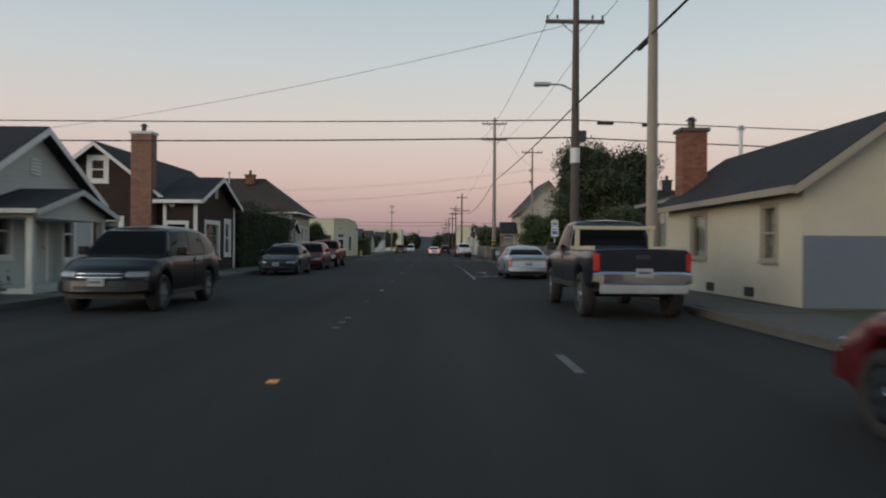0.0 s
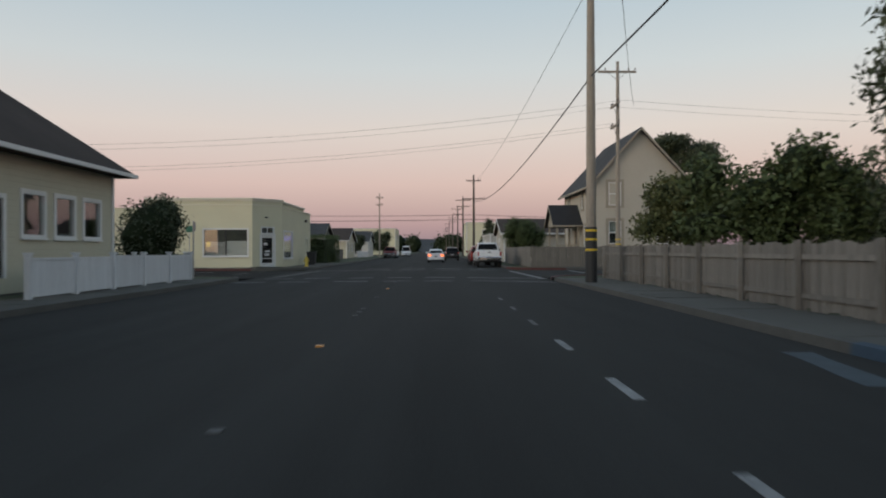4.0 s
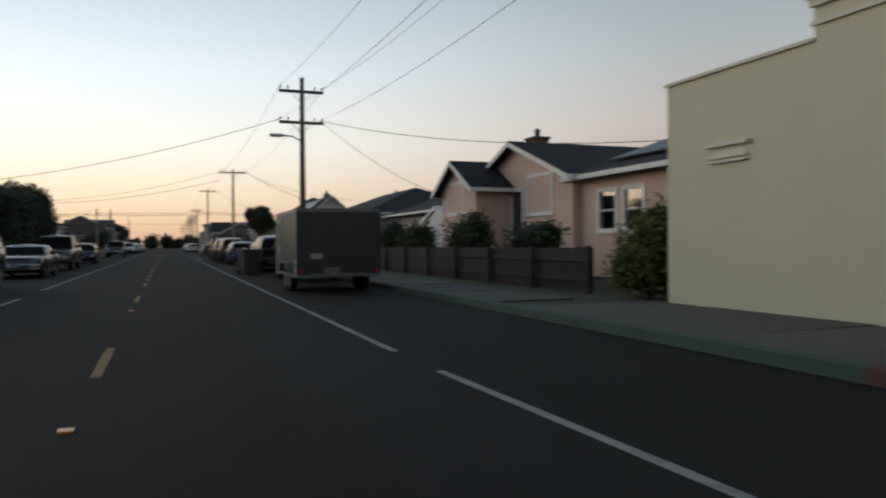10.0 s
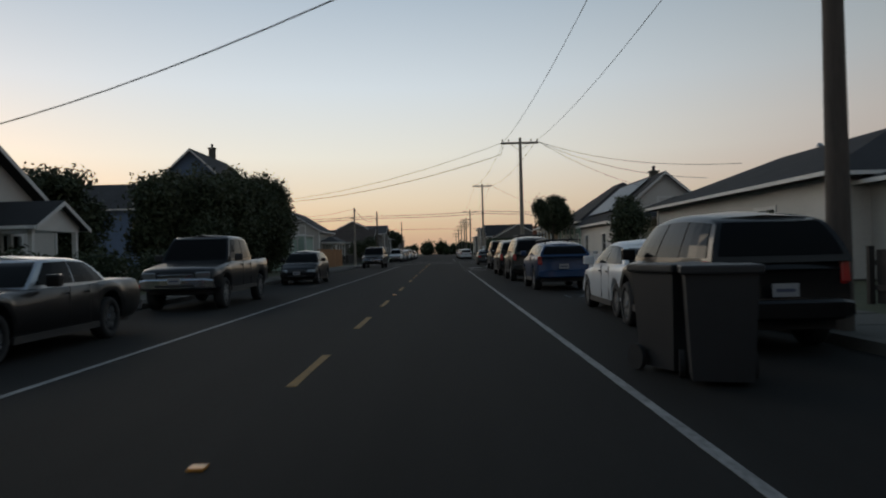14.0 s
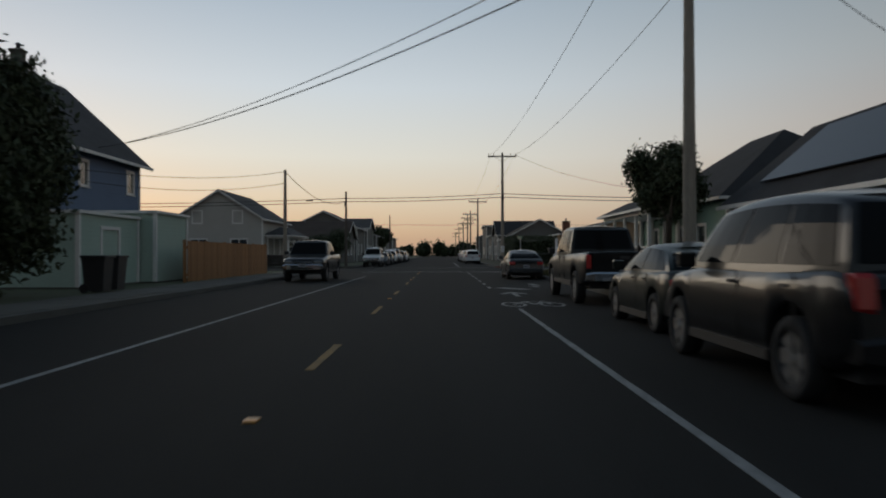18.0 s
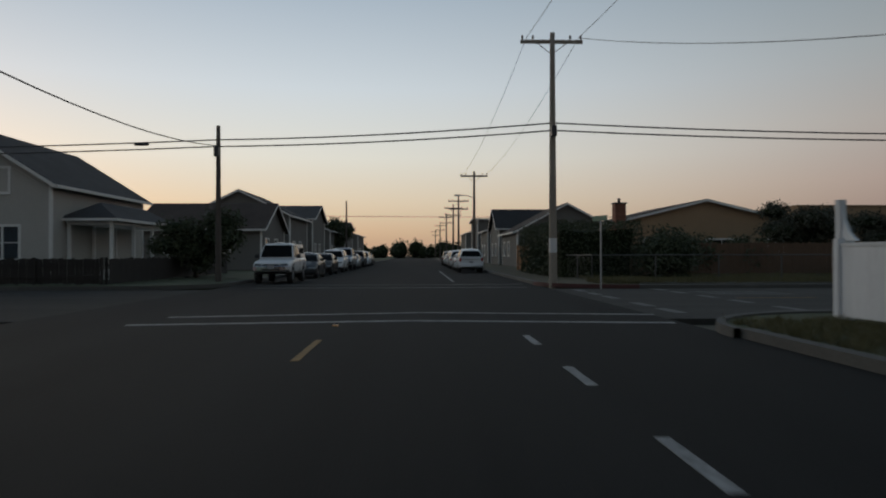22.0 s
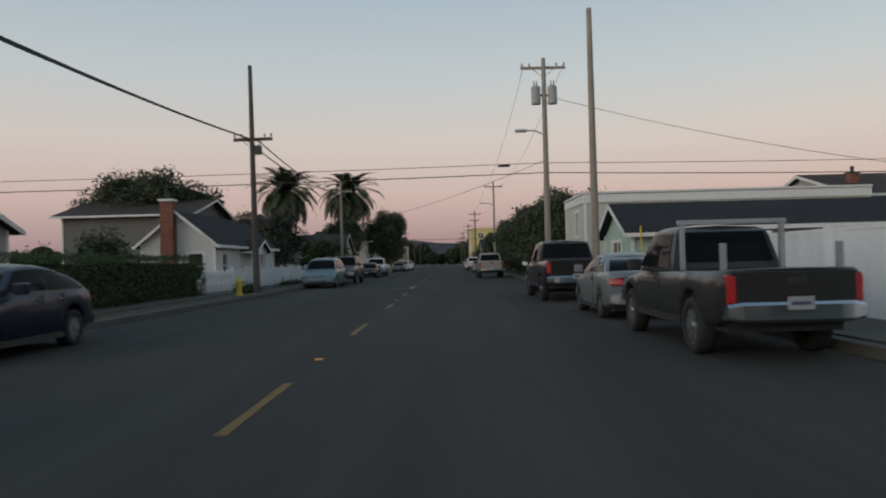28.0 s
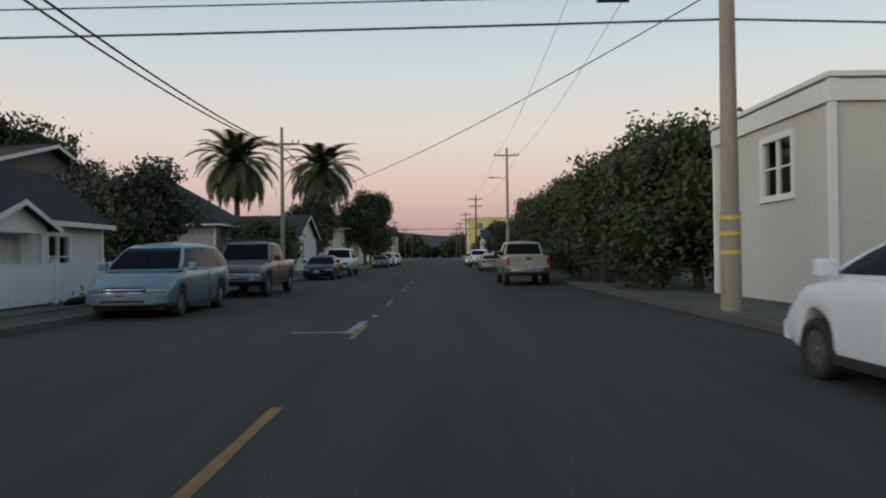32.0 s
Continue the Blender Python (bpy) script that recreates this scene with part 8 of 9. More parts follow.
parked("suv", P_WHITE, (-144.9, 246), NORTH, "white car far along the kerb", "car")

# cargo trailer
tl = thing("cargo_trailer", "dark grey enclosed cargo trailer with twin axles", "trailer", -60.0, 118.8, 0, 180, "parked vehicles")
T_BODY = mottled("trailer_skin", (0.03, 0.034, 0.035), 0.45, grain=12, patch=0.9, amount=0.3, bump=0.05, metal=0.3, dirt=(0.028, 0.03, 0.03))
TL, TW, T0, T1 = 3.65, 1.05, 0.44, 2.1
T_RAIL = mottled("dull_trailer_rail", (0.16, 0.165, 0.165), 0.5, grain=12, patch=1.2, amount=0.25, bump=0.05, metal=0.5)
part("trailer_body", boxes((0, -TW, T0, TL, TW, T1), bevel=0.03), T_BODY, tl)
part("roof_rail", boxes((-0.02, -TW - 0.02, T1 - 0.06, TL + 0.02, -TW + 0.04, T1 + 0.02), (-0.02, TW - 0.04, T1 - 0.06, TL + 0.02, TW + 0.02, T1 + 0.02), (-0.025, -TW + 0.04, T1 - 0.06, 0.03, TW - 0.04, T1 + 0.025)), T_RAIL, tl)
part("sill_rail", boxes((-0.02, -TW - 0.02, T0 - 0.04, TL + 0.02, -TW + 0.05, T0 + 0.03), (-0.02, TW - 0.05, T0 - 0.04, TL + 0.02, TW + 0.02, T0 + 0.03), (-0.03, -TW + 0.05, T0 - 0.06, 0.05, TW - 0.05, T0 + 0.02)), T_RAIL, tl)
for x in (0.75, 1.5, 2.25):
    part("panel_seam", boxes((x - 0.012, TW, T0 + 0.05, x + 0.012, TW + 0.006, T1 - 0.08)), T_BODY, tl)
for sd in (1, -1):
    part("corner_post", boxes((-0.02, sd * TW - 0.035, T0 + 0.04, 0.05, sd * TW + 0.025, T1 - 0.065)), T_BODY, tl)
    part("tail_light", boxes((-0.04, sd * 0.97 - 0.05, T0 + 0.06, -0.022, sd * 0.97 + 0.05, T0 + 0.15)), LAMP_RED, tl)
    for x in (1.3, 1.97):
        wheel_parts(tl, x, sd * 0.97, 0.31, 0.2, sd, RIM)
    part("fender", prism([(x - 0.43, z) for x, z in ((1.28, 0.5), (1.38, 0.72), (1.52, 0.78), (2.63, 0.78), (2.77, 0.72), (2.87, 0.5), (2.8, 0.5), (2.7, 0.68), (2.6, 0.73), (1.55, 0.73), (1.45, 0.68), (1.35, 0.5))], sd * 0.88, sd * 1.17), T_RAIL, tl)
part("ramp_door", boxes((-0.015, -0.96, T0 + 0.05, 0.005, 0.96, T1 - 0.1)), BLACK_PLASTIC, tl)
part("door_marks", boxes(*[(-0.022, -0.8 + 0.36 * i, 1.35, -0.014, -0.55 + 0.36 * i, 1.4) for i in range(5)]), T_BODY, tl)
part("number_plate", boxes((-0.03, 0.42, 0.86, -0.016, 0.72, 1.0)), PLATE, tl)
part("bumper_step", boxes((-0.12, -0.7, T0 - 0.02, -0.02, 0.7, T0 + 0.05), (-0.1, 0.0, T0 + 0.06, -0.02, 0.4, T0 + 0.2)), T_RAIL, tl)
part("sticker", boxes((0.08, TW, 0.5, 0.34, TW + 0.004, 0.68)), SIGN_WHITE, tl)
part("sticker", boxes((0.12, TW, 0.72, 0.3, TW + 0.004, 0.86)), SIGN_WHITE, tl)
sdr = part("side_door", boxes((2.82, TW, 0.55, 3.5, TW + 0.02, 1.88)), T_BODY, tl)
part("door_edge", boxes((2.79, TW, 0.53, 2.82, TW + 0.03, 1.9), (3.5, TW, 0.53, 3.53, TW + 0.03, 1.9), (2.82, TW, 1.88, 3.5, TW + 0.03, 1.91)), METAL, sdr)
part("stone_guard", boxes((2.9, TW + 0.02, 0.95, 3.02, TW + 0.03, 1.2)), SIGN_WHITE, sdr)
part("tongue", tubes(((TL, -0.6, 0.45), (TL + 0.9, 0, 0.45), 0.05), ((TL, 0.6, 0.45), (TL + 0.9, 0, 0.45), 0.05), ((TL + 0.75, 0, 0.0), (TL + 0.75, 0, 0.7), 0.04)), DARK_METAL, tl)

lot_car = parked("suv", P_DKTRUCK, (-166.5, 139.3), SOUTH, "dark car parked on the grass lot behind the fence", "car", chrome=False)
lot_car.matrix_basis = Matrix.Translation((0, 0, 0.1)) @ lot_car.matrix_basis


# ---- poles and cables ----
utility_pole(-25.55, 54.0, 11.5, "tall pale wooden pole by the stucco house", r=0.15)
utility_pole(-25.6, 63.4, 10.6, "dark wooden utility pole with a crossarm and a street lamp", arms=((9.7, 1.1, 0),), r=0.19, wood=WOOD_POLE_DARK, lamp=(7.3, 1.0, 180), bands=True, dark_foot=False, plate=4.4, boxes_at=(5.2,))
utility_pole(-25.5, 100.2, 12.6, "pale wooden utility pole with two crossarms and yellow bands", arms=((12.1, 1.1, 0), (10.7, 1.1, 0)), r=0.19, bands=True, dark_foot=True)
utility_pole(-19.4, 120.7, 12.9, "pale wooden utility pole at the corner house fence", arms=((12.3, 1.2, 0), (10.2, 1.0, 90), (8.9, 1.0, 90)), r=0.16, bands=True)
utility_pole(-25.3, 176, 11.6, "dark utility pole far along the street", arms=((8.3, 1.6, 0), (10.8, 1.0, 0)), r=0.2, wood=WOOD_POLE_DARK, transformers=0)
utility_pole(-40.0, 200, 11.0, "thin pole with a small mast far along the street", arms=((9.0, 0.6, 0), (10.2, 0.6, 0)), r=0.14)
for i, y in enumerate((215, 245, 290, 340, 400)):
    utility_pole(-25.2, y, 11.5, "utility pole far along the street", arms=((10.8, 1.4, 0), (9.6, 1.2, 0)), r=0.18, wood=WOOD_POLE_DARK)
utility_pole(-74.9, 120.5, 8.75, "dark utility pole with two crossarms and a street lamp", arms=((8.15, 1.0, 90), (6.75, 1.0, 90)), r=0.16, wood=WOOD_POLE_DARK, lamp=(6.1, 0.9, -90), boxes_at=())
utility_pole(-110.8, 120.45, 8.15, "pale utility pole with one crossarm", arms=((7.85, 1.15, 90),), r=0.15)
utility_pole(-157.65, 120.65, 9.7, "pale utility pole at the crossing with one crossarm", arms=((9.4, 1.2, 90),), r=0.16, boxes_at=(5.7,), plate=1.3)
utility_pole(-193.6, 120.4, 8.5, "utility pole with a street lamp along the street", arms=((8.1, 1.2, 90),), r=0.15, wood=WOOD_POLE_DARK, lamp=(6.4, 1.2, -90))
for x in (-222, -236, -262, -300, -345):
    utility_pole(x, 120.6, 8.6, "utility pole far along the street", arms=((8.0, 1.3, 90), (7.0, 1.2, 90)), r=0.16, wood=WOOD_POLE_DARK)
utility_pole(-134.4, 107.3, 5.6, "short wooden service pole by the cedar fence", r=0.12)
utility_pole(-161.4, 107.0, 6.75, "wooden pole at the corner with cables", r=0.14, wood=WOOD_POLE_DARK, boxes_at=(5.4,))
utility_pole(-215, 107.2, 7.5, "wooden pole far along the street", r=0.14, wood=WOOD_POLE_DARK)
utility_pole(-156.75, 165.4, 10.0, "dark wooden pole with a low crossarm by the white fence", arms=((6.8, 0.85, 0),), r=0.15, wood=WOOD_POLE_DARK, lean=-0.6, boxes_at=(6.1,))
utility_pole(-157.9, 199.6, 8.8, "pale pole with a crossarm between the palms", arms=((7.85, 1.0, 0),), r=0.15)
utility_pole(-159.5, 252, 9.0, "pole with a crossarm far along the street", arms=((8.0, 1.0, 0),), r=0.15)
utility_pole(-143.3, 170.9, 11.5, "wooden pole with transformers and a street lamp", arms=((11.05, 1.15, 0),), r=0.18, transformers=2, lamp=(7.8, 1.0, 180), bands=True)
utility_pole(-143.15, 159.85, 10.2, "tall bare pale pole by the green cottage", r=0.16)
utility_pole(-142.4, 225.8, 11.3, "utility pole with a crossarm and lamp", arms=((10.6, 1.2, 0),), r=0.17, lamp=(8.5, 1.2, 180))
for y in (282, 330, 380, 430):
    utility_pole(-142.6, y, 11.5, "utility pole far along the street", arms=((10.8, 1.3, 0), (9.6, 1.1, 0)), r=0.18, wood=WOOD_POLE_DARK)
    utility_pole(-158.8, y - 12, 9.5, "utility pole far along the street", arms=((8.6, 1.0, 0),), r=0.15, wood=WOOD_POLE_DARK)
utility_pole(-168.9, 161.3, 8.0, "slender pole behind the garage", arms=((7.6, 0.5, 0),), r=0.1)

# first street: across and along
cable((-80, 63.4, 6.3), (-25.6, 63.4, 6.0), 0.35, 0.022)
cable((-80, 63.6, 5.6), (-25.6, 63.4, 5.35), 0.4, 0.028)
cable((-25.6, 63.4, 6.0), (30, 62, 5.6), 0.5, 0.02, clips=(0.02, 0.05))
cable((-25.6, 63.4, 5.35), (30, 61, 4.6), 0.5, 0.024)
cable((-25.6, 20, 7.1), (-25.6, 63.4, 6.55), 0.35, 0.03, clips=(0.8,))
cable((-25.6, 63.4, 6.55), (-25.5, 100.2, 7.1), 0.15, 0.026)
cable((-25.5, 100.2, 7.1), (-25.3, 176, 8.0), 1.3, 0.026)
cable((-24.5, 100.2, 10.7), (-18.4, 120.7, 10.2), 0.5, 0.012)
cable((-24.5, 100.2, 12.15), (-24.8, 176, 10.9), 0.8, 0.012)
for d in (-1.0, 1.0):
    cable((-25.5 + d, 20, 10.4), (-25.6 + d, 63.4, 9.8), 0.6, 0.01)
    cable((-25.6 + d, 63.4, 9.8), (-25.5 + d, 100.2, 10.8), 0.5, 0.01)
    cable((-19.4, 120.7 + d, 10.3), (-74.9, 120.5 + d, 8.35), 1.6, 0.007)
    cable((-19.4, 120.7 + d * 0.8, 9.0), (-74.9, 120.5 + d * 0.9, 6.9), 1.6, 0.007)
    cable((-19.4, 120.7 + d, 10.3), (40, 120.7 + d, 10.3), 1.2, 0.007)
    cable((-74.9, 120.5 + d, 8.35), (-110.8, 120.45 + d, 7.95), 0.6, 0.01)
    cable((-110.8, 120.45 + d, 7.95), (-157.65, 120.65 + d, 9.5), 0.7, 0.01)
    cable((-157.65, 120.65 + d, 9.5), (-193.6, 120.4 + d, 8.2), 0.6, 0.01)
cable((-25.6, 63.4, 9.6), (-75, 90, 8.5), 1.2, 0.01)
cable((-90, 176, 7.0), (-25.3, 176, 6.1), 0.5, 0.03)
cable((-90, 176, 6.1), (-25.3, 176, 5.5), 0.5, 0.035)
cable((-25.3, 176, 6.1), (30, 176, 5.9), 0.5, 0.03)
cable((-25.3, 176, 5.5), (30, 176, 5.1), 0.5, 0.035)
# cross street: service drops
cable((-74.9, 119.5, 6.85), (-84, 101, 4.0), 0.7, 0.014)
cable((-74.9, 121.3, 6.85), (-60, 130, 4.4), 0.5, 0.014)
cable((-74.9, 121.3, 6.85), (-84, 131, 4.2), 0.5, 0.012)
cable((-110.8, 119.45, 7.9), (-128, 101, 5.9), 0.6, 0.014)
cable((-110.8, 119.45, 7.85), (-109.8, 119.15, 7.0), 0.05, 0.014)
cable((-109.8, 119.15, 7.0), (-127, 101, 5.7), 0.6, 0.018)
cable((-110.8, 121.55, 7.9), (-100, 128, 4.4), 0.5, 0.012)
cable((-110.8, 121.55, 7.9), (-96, 128, 4.6), 0.5, 0.012)
cable((-110.8, 121.55, 7.9), (-114, 129, 5.2), 0.3, 0.012)
cable((-157.65, 121.8, 9.5), (-137, 129, 4.6), 0.6, 0.012)
cable((-134.4, 107.3, 5.5), (-161.4, 107.0, 5.9), 0.8, 0.02)
cable((-134.4, 107.3, 5.5), (-120, 101, 4.4), 0.5, 0.012)
cable((-134.4, 107.3, 4.9), (-122, 101, 4.1), 0.5, 0.012)
# cables along the west side of the second street
for z, y0 in ((6.15, 0.0), (5.85, 0.1)):
    cable((-163.5 + y0, 60, z + 0.2), (-161.4 + y0, 107.0, z), 0.5, 0.03, clips=(0.93,) if y0 == 0 else ())
    cable((-161.4 + y0, 107.0, z), (-157.65 + y0, 120.65, z + 0.1), 0.12, 0.03)
    cable((-157.65 + y0, 120.65, z + 0.1), (-157.2 + 8 * y0, 165.0, z + 0.75), 0.7, 0.03)
    cable((-157.2 + 8 * y0, 165.0, z + 0.75), (-158.6 + 9 * y0, 199.6, z + 1.7), 0.5, 0.03)
    cable((-158.6 + 9 * y0, 199.6, z + 1.7), (-160.2 + 9 * y0, 252, z + 1.9), 0.7, 0.03)
cable((-215, 170.9, 6.4), (-143.3, 170.9, 6.15), 0.35, 0.016, clips=(0.97,))
cable((-215, 170.9, 5.9), (-143.3, 170.9, 5.65), 0.4, 0.024)
cable((-143.3, 170.9, 6.15), (-90, 170.9, 6.3), 0.35, 0.016)
cable((-143.3, 170.9, 5.65), (-90, 170.9, 5.5), 0.4, 0.024)
cable((-143.3, 170.9, 9.6), (-122, 168, 4.6), 0.5, 0.014)
cable((-143.3, 170.9, 6.3), (-160, 215, 6.0), 0.7, 0.014)
for d in (-1.0, 1.0):
    cable((-143.3 + d, 170.9, 11.15), (-142.4 + d, 225.8, 10.7), 1.0, 0.01)
    cable((-142.4 + d, 225.8, 10.7), (-142.6 + d, 282, 10.8), 1.0, 0.01)
cable((-200, 300, 7.2), (-90, 300, 7.2), 0.8, 0.05)
cable((-230, 200, 7.2), (-230, 60, 7.2), 0.8, 0.03)

# ---- fences, signs, small things ----
parking_sign(-25.6, 67.8, 2.4, 0, "white and blue bus stop sign on a metal post", ((1.62, 0.32, 0.42, SIGN_WHITE, SIGN_BLUE), (2.06, 0.3, 0.26, SIGN_WHITE, SIGN_BLUE)))
parking_sign(-46.4, 122.4, 2.75, 0, "small green sign on a wooden post by the shop", ((2.3, 0.42, 0.42, SIGN_GREEN, None),))
parking_sign(-155.3, 121.9, 2.45, 20, "street name sign on a thin post at the crossing", ((2.28, 0.9, 0.18, SIGN_GREEN, None),))
parking_sign(-40.3, 104.5, 2.3, 90, "thin bare sign post by the white fence", ((1.9, 0.3, 0.36, METAL, None),))
hydrant(-39.65, 126.4)
hydrant(-156.6, 162.2)
for x, y, t, lab in ((-40.2, 131.9, 0, "black wheeled bin beside the shop"), (-73.0, 117.85, 20, "black wheeled bin standing in the road"), (-72.3, 118.0, -15, "black wheeled bin standing in the road"), (-117.8, 105.7, 90, "dark blue wheeled bin by the shed"), (-116.9, 105.7, 90, "black wheeled bin by the shed"), (-93.0, 106.0, 80, "black wheeled bin by the trees")):
    bin_cart(x, y, t, BLACK_PLASTIC, lab, z=0.0 if 117 < y < 119 else 0.1)
board_fence(-24.1, 66.2, -24.1, 103.8, 1.25, FENCE_WOOD, "weathered grey board fence under the trees", width=0.17, uneven=0.05)
board_fence(-24.0, 104.0, -8, 104.0, 1.25, FENCE_WOOD, "weathered grey board fence along the side street", joined=True)
board_fence(-24.5, 140, -24.5, 123.2, 1.35, FENCE_WOOD, "weathered grey board fence of the corner house")
board_fence(-24.4, 123.0, -4, 123.0, 1.35, FENCE_WOOD, "weathered grey board fence of the corner house", seed=8, joined=True)
panel_fence(-40.0, 92.2, -40.0, 103.2, 0.95, FENCE_WHITE, "low smooth white fence along the pavement")
panel_fence(-40.2, 103.3, -46, 103.3, 0.95, FENCE_WHITE, "low smooth white fence along the corner")
board_fence(-43.2, 165, -43.2, 176, 1.3, FENCE_WOOD, "weathered board fence beyond the garage", joined=True)
board_fence(-42.4, 188, -42.4, 204, 1.0, FENCE_WHITE, "white picket fence far along the street", picket=True, width=0.09, gap=0.1, joined=True)
board_fence(-55.5, 123.4, -79, 123.4, 1.0, FENCE_DARK, "low dark board fence before the pink house", width=0.16)
panel_fence(-81.5, 122.3, -98.5, 122.3, 0.85, FENCE_WHITE, "low smooth white fence with square posts", 1.9)
panel_fence(-99, 122.5, -104, 122.5, 0.85, FENCE_WHITE, "low smooth white fence with square posts", 1.7)
panel_fence(-128.7, 123.1, -142.0, 122.6, 1.28, FENCE_WHITE, "smooth white panel fence before the columned porch", 3.2, cap=False)
board_fence(-113.5, 123.0, -128.5, 123.0, 1.3, FENCE_DARK, "dark weathered board fence beside the white fence", joined=True, seed=12)
gate = thing("fence_frame", "white timber posts and gate frame behind the fence", "gate frame", -142.2, 122.75, 0.1, 2.15)
for x, z1 in ((0.0, 2.05), (2.15, 1.85), (3.5, 1.85), (4.85, 2.0), (6.75, 2.0)):
    part("post", boxes((x - 0.07, -0.06, 0, x + 0.07, 0.06, z1)), FENCE_WHITE, gate)
part("beam", boxes((4.92, -0.04, 1.86, 6.68, 0.04, 1.95)), FENCE_WHITE, gate)
for x, sd in ((0.07, 1), (4.78, -1), (6.82, 1)):
    part("brace", prism([(x, 1.95), (x + sd * 0.06, 1.7), (x + sd * 0.2, 1.48), (x + sd * 0.4, 1.34), (x, 1.34)][::sd], -0.03, 0.03), FENCE_WHITE, gate)
panel_fence(-142.15, 122.85, -142.15, 132, 1.28, FENCE_WHITE, "smooth white panel fence round the corner", 3.0, cap=False)
board_fence(-124.3, 105.7, -137.2, 105.7, 1.6, FENCE_ORANGE, "new orange cedar board fence", width=0.14, uneven=0.01)
panel_fence(-141.9, 139, -141.9, 156, 1.5, FENCE_WHITE, "tall smooth white fence behind the parked trucks", 2.4, cap=False)
board_fence(-158.6, 103.6, -176, 103.6, 1.0, FENCE_DARK, "low dark fence round the corner house", joined=True)
board_fence(-158.5, 103.4, -158.5, 88, 1.0, FENCE_DARK, "low dark fence round the corner house", joined=True)
chain_fence(-160.4, 122.8, -160.4, 139, 1.1, "thin galvanised chain-link fence along the corner lot")
chain_fence(-160.4, 122.8, -166, 122.8, 1.1, "thin galvanised chain-link fence along the corner lot")
board_fence(-170.2, 126.5, -170.2, 143, 1.75, FENCE_BROWN, "brown board fence at the back of the lot", joined=True)
board_fence(-178, 123, -184, 123, 1.8, FENCE_ORANGE, "orange cedar fence beyond the hedge", joined=True)
board_fence(-158.6, 164.3, -158.6, 168.0, 1.0, FENCE_WHITE, "white picket fence by the cottage", picket=True, width=0.09, gap=0.08)
panel_fence(-158.6, 168.1, -158.6, 186, 1.05, FENCE_WHITE, "white painted fence before the cottage", 2.4)
board_fence(-158.7, 187, -158.7, 196, 0.95, FENCE_WHITE, "white picket fence along the pavement", picket=True, width=0.09, gap=0.1, joined=True)
board_fence(-142.5, 184.5, -142.5, 187.0, 1.5, FENCE_DARK, "dark board gate in the tall hedge", joined=True)
panel_fence(-141.8, 218, -141.8, 240, 1.1, FENCE_WHITE, "white fence far along the street", 2.4)
# ---- plants ----
hedge(-42.3, -40.3, 73.0, 86.6, 3.3, "tall dark clipped hedge along the pavement", LEAF_DARK, 2, 9000, 0.08, 0.25)
bush(-39.9, 60.6, [(0, 0, 0.3, 0.9, 2.0, 0.5), (0.1, -1.5, 0.25, 0.7, 1.0, 0.45)], "low green shrub by the pavement", LEAF_MID, 3, 1500, 0.06)
bush(-40.2, 50.0, [(0, 0, 0.3, 0.8, 2.0, 0.5)], "low grass and weeds by the cottage", LEAF_MID, 4, 1200, 0.06)
bush(-42.3, 105.2, [(0, 0, 1.7, 1.3, 1.3, 1.5), (0.3, 0.4, 2.4, 1.0, 1.0, 1.0)], "round dark clipped bush behind the white fence", LEAF_DARK, 5, 3500, 0.08)
tree(-18.7, 88.2, 8.9, 4.1, "broad dark cypress tree over the fence", LEAF_DARK, 11, 3.0, 0.35, 26, 17000, 0.13, low=1.8, depth=4.2, squash=0.55)
tree(-20.2, 77.5, 3.6, 2.8, "dark shrubby tree over the fence", LEAF_DARK, 12, 1.2, 0.2, 9, 6000, 0.14, low=0.6)
tree(-21.4, 96, 4.2, 2.6, "shrubby tree with bare limbs over the fence", LEAF_MID, 13, 1.4, 0.16, 8, 4500, 0.12, low=1.0)
tree(-20.2, 105.4, 4.1, 2.6, "round olive-green shrubby tree at the fence", LEAF_OLIVE, 14, 1.2, 0.16, 10, 6500, 0.12, low=1.2)
tree(-6.8, 150, 12.5, 5, "flat-topped dark pine behind the tall house", LEAF_DARK, 15, 8.0, 0.3, 9, 5000, 0.22, low=9.0, squash=0.5)
tree(-3, 122, 6.0, 4, "dark tree beside the tall house", LEAF_DARK, 16, 2, 0.25, 9, 5000, 0.16, low=1.0)
tree(-22.5, 142, 4.1, 2.0, "leafy green tree beyond the corner fence", LEAF_MID, 17, 0.8, 0.14, 10, 5000, 0.1, low=0.4)
hedge(-42.6, -40.4, 141.5, 150, 2.5, "rounded green hedge beside the shop", LEAF_MID, 18, 5000, 0.09, 0.3)
for i, (x, y, hh) in enumerate(((-44, 196, 4), (-45, 232, 5), (-21, 190, 6), (-43, 250, 6), (-20, 260, 7))):
    tree(x, y, hh, 2.4, "tree far along the street", LEAF_DARK, 30 + i, 1.2, 0.2, 7, 1800, 0.22, low=0.8)
# cross street plants
bush(-53.75, 124.0, [(0, 0, 0.85, 0.85, 1.0, 0.8), (0.15, -0.2, 1.2, 0.65, 0.8, 0.75), (-0.3, -0.5, 0.55, 0.65, 0.65, 0.5)], "olive bush against the shop wall", LEAF_BRIGHT, 41, 6000, 0.055)
for i, (x, hh, leaf) in enumerate(((-60.5, 1.6, LEAF_DARK), (-65.2, 2.0, LEAF_DARK), (-70.8, 1.8, LEAF_MID), (-74.5, 2.0, LEAF_DARK))):
    bush(x, 124.5, [(0, 0, hh * 0.55, 1.1, 0.8, hh * 0.5), (0.5, 0.1, hh * 0.75, 0.7, 0.6, hh * 0.35)], "dark shrub before the pink house", leaf, 42 + i, 2200, 0.07)
